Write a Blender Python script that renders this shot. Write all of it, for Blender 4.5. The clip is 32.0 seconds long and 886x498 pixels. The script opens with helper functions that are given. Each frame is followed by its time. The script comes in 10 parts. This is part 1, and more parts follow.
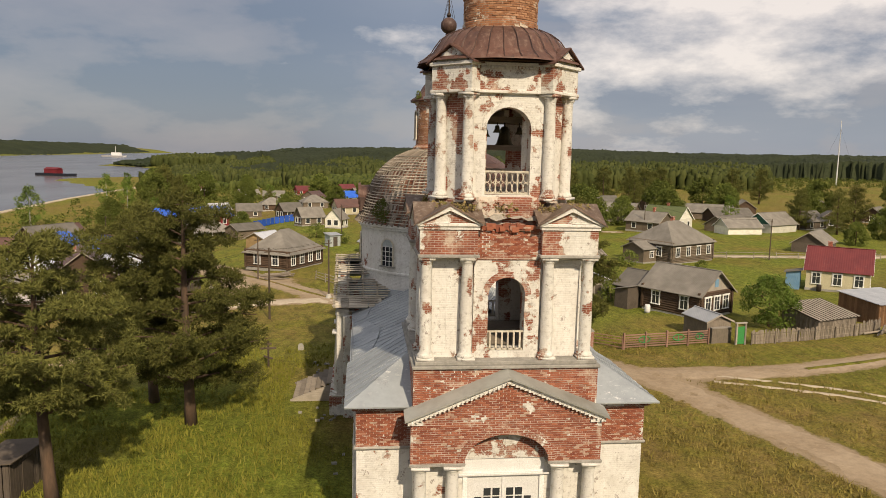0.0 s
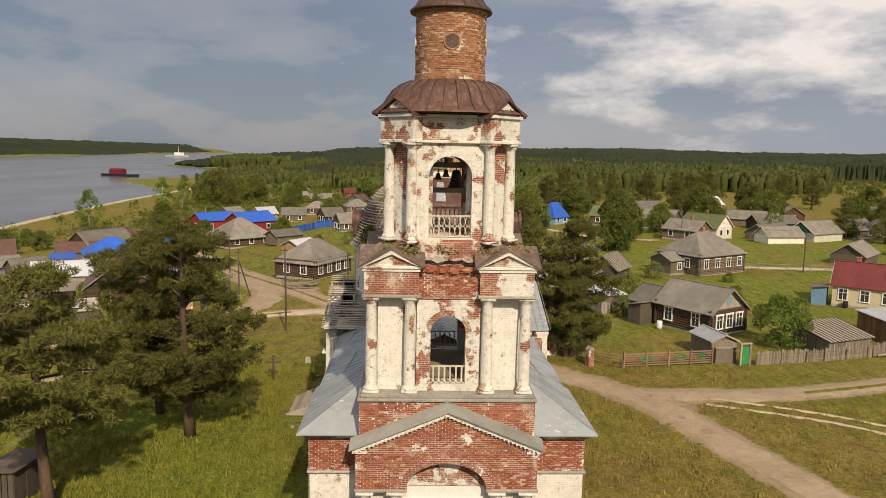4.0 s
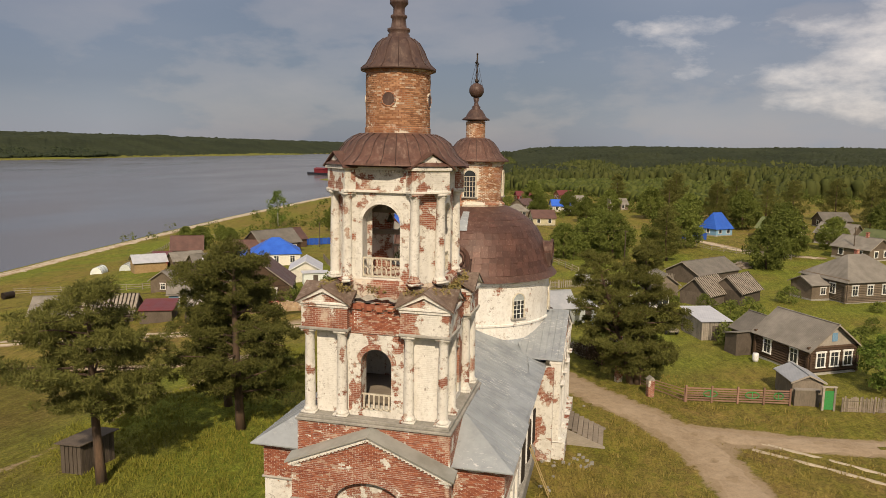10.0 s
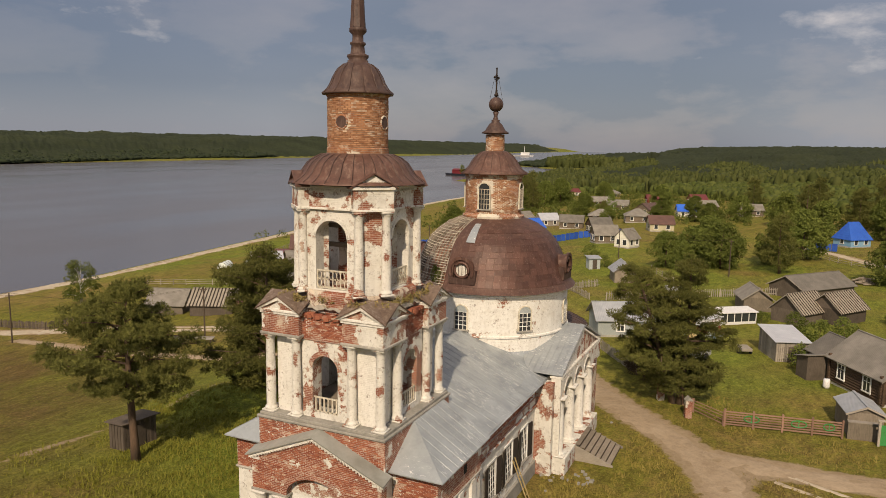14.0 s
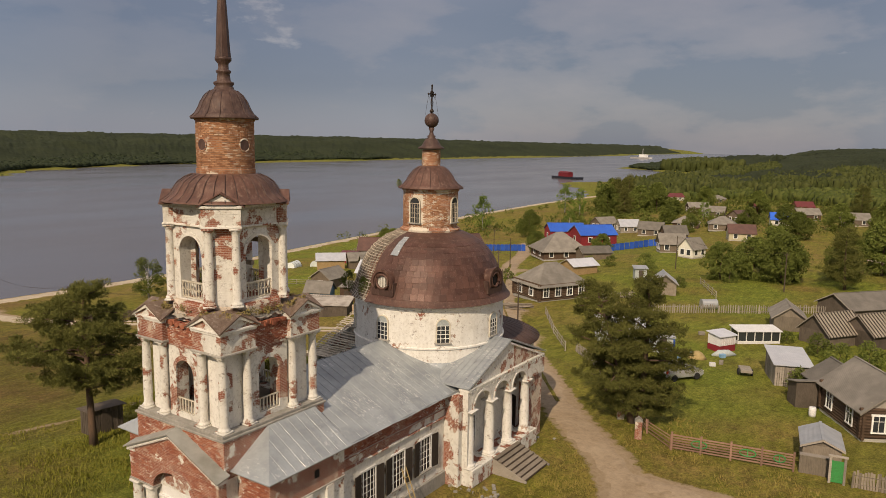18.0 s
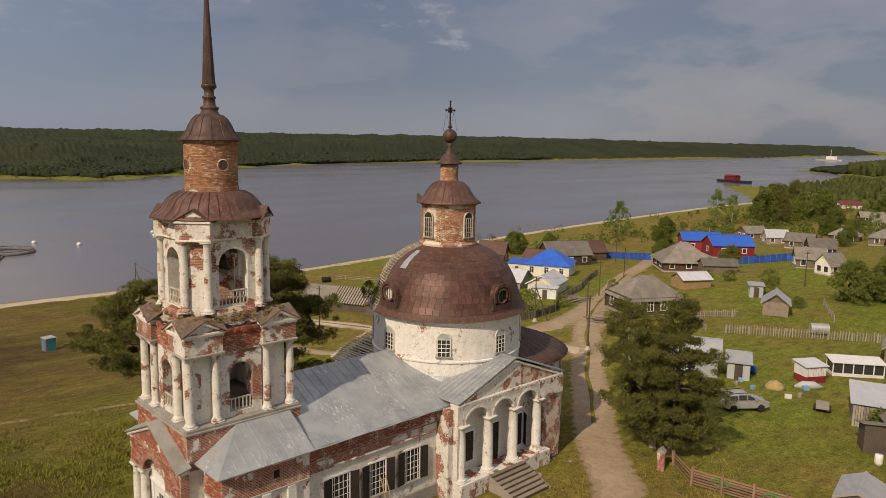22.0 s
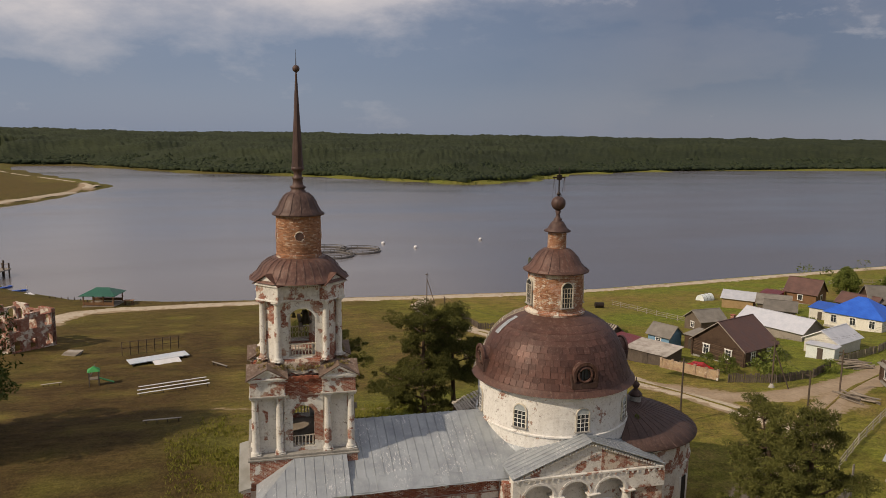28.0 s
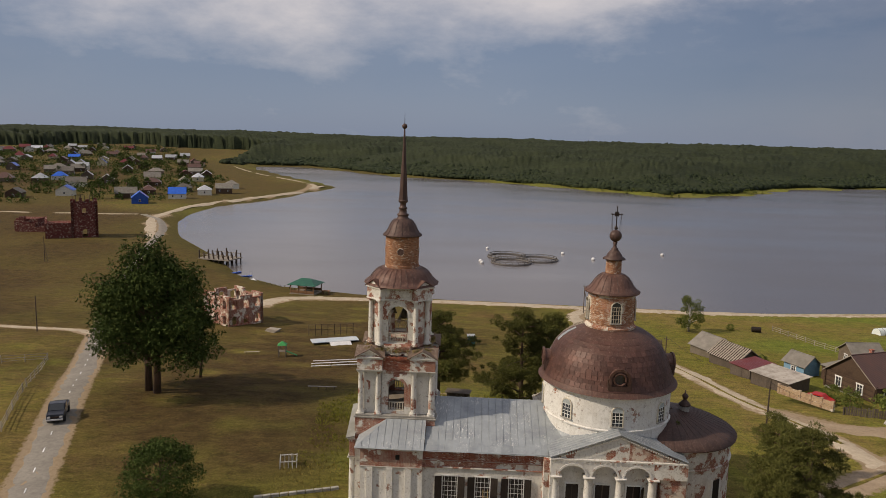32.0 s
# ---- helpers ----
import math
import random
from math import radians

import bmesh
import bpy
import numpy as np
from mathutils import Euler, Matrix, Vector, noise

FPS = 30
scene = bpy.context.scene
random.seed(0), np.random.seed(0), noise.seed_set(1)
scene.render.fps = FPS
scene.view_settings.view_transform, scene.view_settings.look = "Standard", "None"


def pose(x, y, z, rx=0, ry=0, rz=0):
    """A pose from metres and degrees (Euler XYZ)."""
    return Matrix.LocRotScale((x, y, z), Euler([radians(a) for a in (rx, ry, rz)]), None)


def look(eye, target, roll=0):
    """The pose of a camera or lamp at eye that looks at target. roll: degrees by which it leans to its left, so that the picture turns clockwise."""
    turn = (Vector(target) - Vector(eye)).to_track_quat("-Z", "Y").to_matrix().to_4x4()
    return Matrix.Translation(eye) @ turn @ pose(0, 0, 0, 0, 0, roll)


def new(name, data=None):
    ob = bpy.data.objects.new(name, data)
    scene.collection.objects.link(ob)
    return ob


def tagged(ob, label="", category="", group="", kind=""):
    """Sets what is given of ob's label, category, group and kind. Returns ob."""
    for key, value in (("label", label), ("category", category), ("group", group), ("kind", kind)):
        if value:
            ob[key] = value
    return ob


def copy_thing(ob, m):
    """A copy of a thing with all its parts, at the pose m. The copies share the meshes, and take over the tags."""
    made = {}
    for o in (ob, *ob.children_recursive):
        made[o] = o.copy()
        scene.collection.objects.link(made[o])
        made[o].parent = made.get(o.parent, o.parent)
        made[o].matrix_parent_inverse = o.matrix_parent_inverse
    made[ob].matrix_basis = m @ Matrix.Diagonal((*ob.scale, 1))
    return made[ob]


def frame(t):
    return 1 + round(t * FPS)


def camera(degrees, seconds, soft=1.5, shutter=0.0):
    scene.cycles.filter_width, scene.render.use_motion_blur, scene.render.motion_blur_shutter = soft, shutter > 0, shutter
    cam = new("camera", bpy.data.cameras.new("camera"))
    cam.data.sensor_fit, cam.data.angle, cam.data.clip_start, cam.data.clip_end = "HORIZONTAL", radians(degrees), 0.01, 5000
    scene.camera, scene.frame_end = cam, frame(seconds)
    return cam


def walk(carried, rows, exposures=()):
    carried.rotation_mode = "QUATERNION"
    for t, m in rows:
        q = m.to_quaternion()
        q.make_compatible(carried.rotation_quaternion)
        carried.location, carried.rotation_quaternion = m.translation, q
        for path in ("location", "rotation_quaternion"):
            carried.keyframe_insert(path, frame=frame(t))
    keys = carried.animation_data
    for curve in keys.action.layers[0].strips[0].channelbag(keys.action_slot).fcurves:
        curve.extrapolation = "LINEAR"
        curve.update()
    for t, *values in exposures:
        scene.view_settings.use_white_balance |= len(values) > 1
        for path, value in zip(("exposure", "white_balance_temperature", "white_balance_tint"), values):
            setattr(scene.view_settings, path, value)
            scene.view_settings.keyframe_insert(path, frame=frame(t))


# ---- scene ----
# The church's long axis is y (east), x points south; the origin is the foot of the bell tower.
from collections import defaultdict
cam = camera(63.1, 32.0, 0.85)
METRES = 88.0
ROWS = [
    (0.0, 0.0, 0.0, 0.0, 0.15, -7.49, -1.16),
    (0.5, 0.0027, -0.0015, 0.0017, 0.2, -7.5, -1.11),
    (1.0, 0.0064, -0.0032, 0.0047, 0.42, -7.51, -1.09),
    (1.5, 0.0108, -0.0055, 0.0075, 0.61, -7.55, -1.07),
    (2.0, 0.0166, -0.0076, 0.0102, 0.82, -7.6, -1.03),
    (2.5, 0.0242, -0.0097, 0.0126, 1.22, -7.61, -0.99),
    (3.0, 0.0328, -0.0117, 0.0152, 1.85, -7.62, -1.01),
    (3.5, 0.0415, -0.0135, 0.0185, 3.13, -7.64, -1.05),
    (4.0, 0.0494, -0.0157, 0.0222, 4.48, -7.66, -1.07),
    (4.5, 0.0568, -0.0173, 0.0255, 5.79, -7.68, -1.07),
    (6.5, 0.0978, -0.0179, 0.0377, 9.29, -7.84, -0.92),
    (7.0, 0.1121, -0.0166, 0.0393, 10.56, -7.91, -0.96),
    (7.5, 0.1248, -0.0149, 0.0411, 11.99, -7.95, -1.0),
    (8.0, 0.1364, -0.0142, 0.0427, 13.54, -7.98, -1.02),
    (8.5, 0.1471, -0.0137, 0.0442, 15.08, -7.99, -1.01),
    (9.0, 0.1574, -0.0135, 0.0459, 16.65, -8.01, -1.02),
    (9.5, 0.1677, -0.0136, 0.0477, 18.25, -8.02, -1.02),
    (10.0, 0.1778, -0.0133, 0.0493, 19.87, -8.05, -1.05),
    (10.5, 0.1877, -0.0126, 0.0507, 21.49, -8.08, -1.06),
    (11.0, 0.1979, -0.0105, 0.0521, 23.12, -8.13, -1.04),
    (11.5, 0.2082, -0.0078, 0.0536, 24.62, -8.14, -1.02),
    (12.0, 0.2197, -0.0045, 0.0553, 26.22, -8.17, -1.01),
    (12.5, 0.2322, -0.0003, 0.0568, 27.77, -8.18, -0.98),
    (13.0, 0.2457, 0.0049, 0.0584, 29.08, -8.2, -0.98),
    (13.5, 0.2606, 0.0111, 0.0599, 30.23, -8.21, -0.95),
    (14.0, 0.2764, 0.0183, 0.0614, 31.33, -8.22, -0.92),
    (14.5, 0.2926, 0.0261, 0.0632, 32.44, -8.22, -0.92),
    (16.5, 0.3616, 0.0622, 0.0699, 37.24, -8.23, -0.87),
    (17.0, 0.3777, 0.073, 0.0715, 38.47, -8.23, -0.84),
    (17.5, 0.3927, 0.0841, 0.0733, 39.54, -8.25, -0.87),
    (18.0, 0.4069, 0.0952, 0.075, 40.64, -8.25, -0.89),
    (18.5, 0.4199, 0.1063, 0.0763, 41.82, -8.27, -0.92),
    (19.0, 0.4319, 0.1174, 0.0778, 43.06, -8.29, -0.93),
    (19.5, 0.4432, 0.1281, 0.0793, 44.33, -8.3, -0.96),
    (20.0, 0.454, 0.1381, 0.0811, 45.86, -8.31, -0.98),
    (20.5, 0.4642, 0.1478, 0.0829, 47.66, -8.34, -0.97),
    (21.0, 0.4753, 0.158, 0.0843, 49.57, -8.37, -0.95),
    (21.5, 0.4855, 0.1696, 0.0866, 51.56, -8.44, -0.97),
    (22.0, 0.495, 0.1819, 0.0899, 53.61, -8.47, -0.98),
    (22.5, 0.5036, 0.194, 0.0939, 55.88, -8.49, -1.0),
    (23.0, 0.5109, 0.2061, 0.0983, 58.4, -8.53, -1.0),
    (23.5, 0.5171, 0.2177, 0.103, 61.1, -8.58, -1.07),
    (24.0, 0.5231, 0.2287, 0.107, 63.78, -8.58, -1.0),
    (24.5, 0.5286, 0.2409, 0.112, 66.43, -8.62, -0.99),
    (25.0, 0.5352, 0.2551, 0.1169, 68.78, -8.63, -0.97),
    (25.5, 0.5426, 0.2713, 0.1218, 71.0, -8.67, -0.95),
    (27.5, 0.5758, 0.3532, 0.1419, 80.09, -8.68, -0.82),
    (28.0, 0.5834, 0.3778, 0.1466, 82.42, -8.7, -0.81),
    (28.5, 0.5907, 0.4021, 0.1515, 84.61, -8.66, -0.95),
    (29.0, 0.5998, 0.4229, 0.1562, 86.78, -8.57, -1.12),
    (29.5, 0.6124, 0.4398, 0.1611, 88.96, -8.55, -1.23),
    (30.0, 0.6288, 0.4539, 0.1657, 91.06, -8.54, -1.32),
    (30.5, 0.6486, 0.4657, 0.1702, 93.06, -8.56, -1.41),
    (31.0, 0.6727, 0.4757, 0.1748, 95.05, -8.55, -1.5),
    (31.5, 0.7007, 0.4846, 0.1794, 97.05, -8.56, -1.58),
    (32.0, 0.7323, 0.4928, 0.1841, 99.05, -8.6, -1.64),
]
EXPOSURES = [(0.0, 0.36, 7150, 14), (10.0, 0.27, 7200, 15), (16.0, 0.16, 7300, 17), (23.0, 0.05, 7150, 18), (28.0, -0.05, 6850, 17), (32.0, -0.06, 6650, 16)]
walk(cam, [(t, pose(-5.593, -29.657, 16.0, 0, 0, -6.5) @ pose(METRES * x, METRES * y, METRES * z, 90 + pitch, roll, yaw))
           for t, x, y, z, yaw, pitch, roll in ROWS], EXPOSURES)

# ---- light ----
SUN_ELEVATION, SUN_FROM = radians(38), Vector((0.26, -0.966))
sun = new("sun", bpy.data.lights.new("sun", "SUN"))
sun.data.energy, sun.data.angle, sun.data.color = 3.4, radians(0.8), (1.0, 0.88, 0.68)
sun.matrix_world = look((60 * SUN_FROM.x, 60 * SUN_FROM.y, 60 * math.tan(SUN_ELEVATION)), (0, 0, 0))


def build_world():
    w = bpy.data.worlds.new("cloudy_sky")
    scene.world = w
    w.use_nodes = True
    t = w.node_tree
    t.nodes.clear()
    add, link = t.nodes.new, t.links.new
    out = add("ShaderNodeOutputWorld")
    sky = add("ShaderNodeTexSky")
    sky.sky_type, sky.sun_disc = "NISHITA", False
    sky.sun_elevation, sky.sun_rotation = SUN_ELEVATION, math.atan2(SUN_FROM.x, SUN_FROM.y)
    clear = add("ShaderNodeBackground")
    clear.inputs["Strength"].default_value = 0.1
    link(sky.outputs[0], clear.inputs[0])
    co = add("ShaderNodeTexCoord")
    sep = add("ShaderNodeSeparateXYZ")
    link(co.outputs["Generated"], sep.inputs[0])

    def noise_at(scale, detail, rough, offset):
        mp = add("ShaderNodeMapping")
        mp.inputs["Scale"].default_value = scale
        mp.inputs["Location"].default_value = offset
        link(co.outputs["Generated"], mp.inputs[0])
        n = add("ShaderNodeTexNoise")
        n.inputs["Scale"].default_value = 1.0
        n.inputs["Detail"].default_value = detail
        n.inputs["Roughness"].default_value = rough
        link(mp.outputs[0], n.inputs["Vector"])
        return n.outputs["Fac"]

    def ramp(src, stops):
        r = add("ShaderNodeValToRGB")
        e = r.color_ramp.elements
        while len(e) < len(stops):
            e.new(0.5)
        for k, (p, c) in zip(e, stops):
            k.position, k.color = p, (*c, 1)
        link(src, r.inputs[0])
        return r.outputs[0]

    def math_node(op, a, b):
        m = add("ShaderNodeMath")
        m.operation = op
        for k, v in enumerate((a, b)):
            if isinstance(v, (int, float)):
                m.inputs[k].default_value = v
            else:
                link(v, m.inputs[k])
        return m.outputs[0]

    def mix(f, a, b):
        m = add("ShaderNodeMix")
        m.data_type = "RGBA"
        for s, v in ((m.inputs[0], f), (m.inputs[6], a), (m.inputs[7], b)):
            if isinstance(v, tuple):
                s.default_value = (*v, 1)
            else:
                link(v, s)
        return m.outputs[2]

    # heavy slate-blue clouds with mauve-grey veils, lit cumulus in the south-east and a bright bank high in the north
    rise = sep.outputs[2]

    def toward(v):
        d = add("ShaderNodeVectorMath")
        d.operation = "DOT_PRODUCT"
        d.inputs[1].default_value = Vector(v).normalized()
        link(co.outputs["Generated"], d.inputs[0])
        return d.outputs["Value"]

    body = ramp(rise, [(0.0, (0.22, 0.265, 0.34)), (0.03, (0.18, 0.23, 0.32)), (0.08, (0.115, 0.155, 0.24)), (0.16, (0.125, 0.165, 0.245)), (0.4, (0.36, 0.39, 0.44)), (0.8, (0.5, 0.52, 0.56))])
    streak = noise_at((2.3, 2.3, 10.0), 5.0, 0.52, (3.1, 1.7, 0.4))
    puff = noise_at((6.5, 6.5, 15.0), 10.0, 0.6, (0.3, 4.2, 1.9))
    east = ramp(toward((0.5, 0.86, 0.1)), [(0.885, (0, 0, 0)), (0.985, (1, 1, 1))])
    north_east = ramp(toward((-0.87, 0.5, 0.1)), [(0.88, (0, 0, 0)), (0.985, (1, 1, 1))])
    north = ramp(toward((-1.0, -0.22, 0.1)), [(0.72, (0, 0, 0)), (0.97, (1, 1, 1))])
    veil = ramp(streak, [(0.36, (0, 0, 0)), (0.68, (1, 1, 1))])
    body = mix(math_node("MULTIPLY", veil, math_node("ADD", 0.2, math_node("MULTIPLY", east, 0.15))), body, (0.33, 0.33, 0.365))
    body = mix(math_node("MULTIPLY", north_east, math_node("MULTIPLY", ramp(rise, [(0.0, (0.35, 0.35, 0.35)), (0.10, (1, 1, 1))]), 0.75)), body, (0.088, 0.126, 0.205))
    slate = ramp(toward((-0.29, 0.957, 0.1)), [(0.93, (0, 0, 0)), (0.985, (1, 1, 1))])
    body = mix(math_node("MULTIPLY", slate, 0.75), body, (0.10, 0.135, 0.20))
    patch = noise_at((4.2, 4.2, 11.0), 7.0, 0.55, (5.3, 0.6, 2.2))
    body = mix(math_node("MULTIPLY", ramp(patch, [(0.48, (0, 0, 0)), (0.54, (0.6, 0.6, 0.6)), (0.66, (1, 1, 1))]), math_node("SUBTRACT", 0.5, math_node("ADD", math_node("MULTIPLY", north, 0.3), math_node("MULTIPLY", north_east, 0.24)))), body, (0.295, 0.285, 0.31))
    body = mix(math_node("MULTIPLY", north, 0.75), body, (0.195, 0.265, 0.38))
    lift = ramp(rise, [(0.05, (0, 0, 0)), (0.13, (0.3, 0.3, 0.3)), (0.2, (1, 1, 1))])
    bank = ramp(rise, [(0.07, (0, 0, 0)), (0.13, (0.5, 0.5, 0.5)), (0.19, (1, 1, 1))])
    both_noise = math_node("ADD", math_node("MULTIPLY", puff, 0.58), math_node("MULTIPLY", streak, 0.42))
    pushed = math_node("ADD", math_node("SUBTRACT", both_noise, 0.03), math_node("MULTIPLY", lift, 0.04))
    pushed = math_node("ADD", pushed, math_node("MULTIPLY", math_node("MULTIPLY", east, math_node("ADD", 0.35, lift)), 0.12))
    pushed = math_node("ADD", pushed, math_node("MULTIPLY", math_node("MULTIPLY", north, math_node("SUBTRACT", bank, 0.22)), 0.34))
    pushed = math_node("SUBTRACT", pushed, math_node("ADD", math_node("MULTIPLY", north_east, 0.085), math_node("MULTIPLY", slate, 0.07)))
    lit = ramp(pushed, [(0.535, (0, 0, 0)), (0.575, (0.22, 0.21, 0.21)), (0.62, (0.5, 0.5, 0.5)), (0.70, (1, 1, 1))])
    soft = ramp(pushed, [(0.47, (0, 0, 0)), (0.62, (0.35, 0.35, 0.35)), (0.82, (0.95, 0.95, 0.95))])
    cloud = mix(mix(north, lit, soft), body, (0.70, 0.67, 0.65))
    glow = add("ShaderNodeBackground")
    link(cloud, glow.inputs[0])
    glow.inputs["Strength"].default_value = 1.0
    both = add("ShaderNodeMixShader")
    both.inputs[0].default_value = 0.85
    link(clear.outputs[0], both.inputs[1])
    link(glow.outputs[0], both.inputs[2])
    link(both.outputs[0], out.inputs[0])


build_world()

# ---- materials ----
class Nodes:
    """A small helper to write node trees."""

    def __init__(self, name):
        self.mat = bpy.data.materials.new(name)
        self.mat.use_nodes = True
        self.t = self.mat.node_tree
        self.t.nodes.clear()
        self.out = self.t.nodes.new("ShaderNodeOutputMaterial")
        self.bsdf = self.t.nodes.new("ShaderNodeBsdfPrincipled")
        self.t.links.new(self.bsdf.outputs[0], self.out.inputs[0])
        self.co = self.t.nodes.new("ShaderNodeTexCoord").outputs["Object"]

    def set(self, socket, v):
        if v is None:
            return
        if isinstance(v, bpy.types.NodeSocket):
            self.t.links.new(v, socket)
        elif isinstance(v, (tuple, list)) and len(v) == 3 and socket.type == "RGBA":
            socket.default_value = (*v, 1)
        else:
            socket.default_value = v

    def math(self, op, a, b=0.0, c=None):
        m = self.t.nodes.new("ShaderNodeMath")
        m.operation = op
        self.set(m.inputs[0], a), self.set(m.inputs[1], b), self.set(m.inputs[2], c)
        return m.outputs[0]

    def noise(self, scale, detail=4.0, rough=0.55, stretch=None, vec=None):
        n = self.t.nodes.new("ShaderNodeTexNoise")
        self.set(n.inputs["Scale"], scale), self.set(n.inputs["Detail"], detail), self.set(n.inputs["Roughness"], rough)
        v = vec or self.co
        if stretch:
            v = self.map(stretch, v)
        self.t.links.new(v, n.inputs["Vector"])
        return n.outputs["Fac"]

    def map(self, scale, vec=None, loc=(0, 0, 0), rot=(0, 0, 0)):
        mp = self.t.nodes.new("ShaderNodeMapping")
        mp.inputs["Scale"].default_value, mp.inputs["Location"].default_value, mp.inputs["Rotation"].default_value = scale, loc, rot
        self.t.links.new(vec or self.co, mp.inputs[0])
        return mp.outputs[0]

    def ramp(self, f, *stops):
        r = self.t.nodes.new("ShaderNodeValToRGB")
        e = r.color_ramp.elements
        while len(e) < len(stops):
            e.new(0.5)
        for k, (p, c) in zip(e, stops):
            k.position, k.color = p, (c, c, c, 1) if isinstance(c, (int, float)) else (*c, 1)
        self.t.links.new(f, r.inputs[0])
        return r.outputs[0]

    def mix(self, f, a, b, blend="MIX"):
        m = self.t.nodes.new("ShaderNodeMix")
        m.data_type, m.blend_type = "RGBA", blend
        self.set(m.inputs[0], f), self.set(m.inputs[6], a), self.set(m.inputs[7], b)
        return m.outputs[2]

    def bump(self, height, strength=0.4, distance=0.02, normal=None):
        b = self.t.nodes.new("ShaderNodeBump")
        self.set(b.inputs["Strength"], strength), self.set(b.inputs["Distance"], distance), self.set(b.inputs["Height"], height)
        if normal:
            self.t.links.new(normal, b.inputs["Normal"])
        return b.outputs[0]

    def random(self):
        return self.t.nodes.new("ShaderNodeObjectInfo").outputs["Random"]

    def island(self):
        return self.t.nodes.new("ShaderNodeNewGeometry").outputs["Random Per Island"]

    def vary(self, colour, f, low=0.75, high=1.2):
        k = self.ramp(f, (0.0, low), (1.0, high))
        return self.mix(1.0, colour, k, "MULTIPLY")

    def done(self, colour, rough=0.8, metal=0.0, normal=None, spec=0.3, **more):
        self.set(self.bsdf.inputs["Base Color"], colour), self.set(self.bsdf.inputs["Roughness"], rough)
        self.set(self.bsdf.inputs["Metallic"], metal), self.set(self.bsdf.inputs["Specular IOR Level"], spec)
        if normal:
            self.t.links.new(normal, self.bsdf.inputs["Normal"])
        for k, v in more.items():
            self.set(self.bsdf.inputs[k], v)
        return self.mat


def plain(name, a, b, scale=1.5, rough=0.8, metal=0.0, bump=0.3, bscale=12.0, stretch=None, per="random", low=0.8, high=1.15, spec=0.3):
    """Two tones by a broad noise, a finer stain on top, fine relief, and a little difference from object to object."""
    n = Nodes(name)
    broad = n.ramp(n.noise(scale, 5, 0.6, stretch), (0.35, 0.0), (0.65, 1.0))
    c = n.mix(broad, a, b)
    fine = n.noise(bscale, 4, 0.6, stretch)
    c = n.mix(0.8, c, n.ramp(fine, (0.2, 0.62), (0.75, 1.15)), "MULTIPLY")
    if per == "random":
        c = n.vary(c, n.random(), low, high)
    elif per == "island":
        c = n.vary(c, n.island(), low, high)
    return n.done(c, rough, metal, n.bump(fine, bump, 0.02), spec)


def brick_vector(n, centre=None, radius=1.0):
    """(run along the wall, height) for straight walls in either direction or for a round one."""
    s = n.t.nodes.new("ShaderNodeSeparateXYZ")
    n.t.links.new(n.co, s.inputs[0])
    if centre is None:
        run = n.math("ADD", s.outputs[0], s.outputs[1])
    else:
        dx, dy = n.math("SUBTRACT", s.outputs[0], centre[0]), n.math("SUBTRACT", s.outputs[1], centre[1])
        run = n.math("MULTIPLY", n.math("ARCTAN2", dy, dx), radius)
    c = n.t.nodes.new("ShaderNodeCombineXYZ")
    n.set(c.inputs[0], run), n.set(c.inputs[1], s.outputs[2])
    return c.outputs[0]


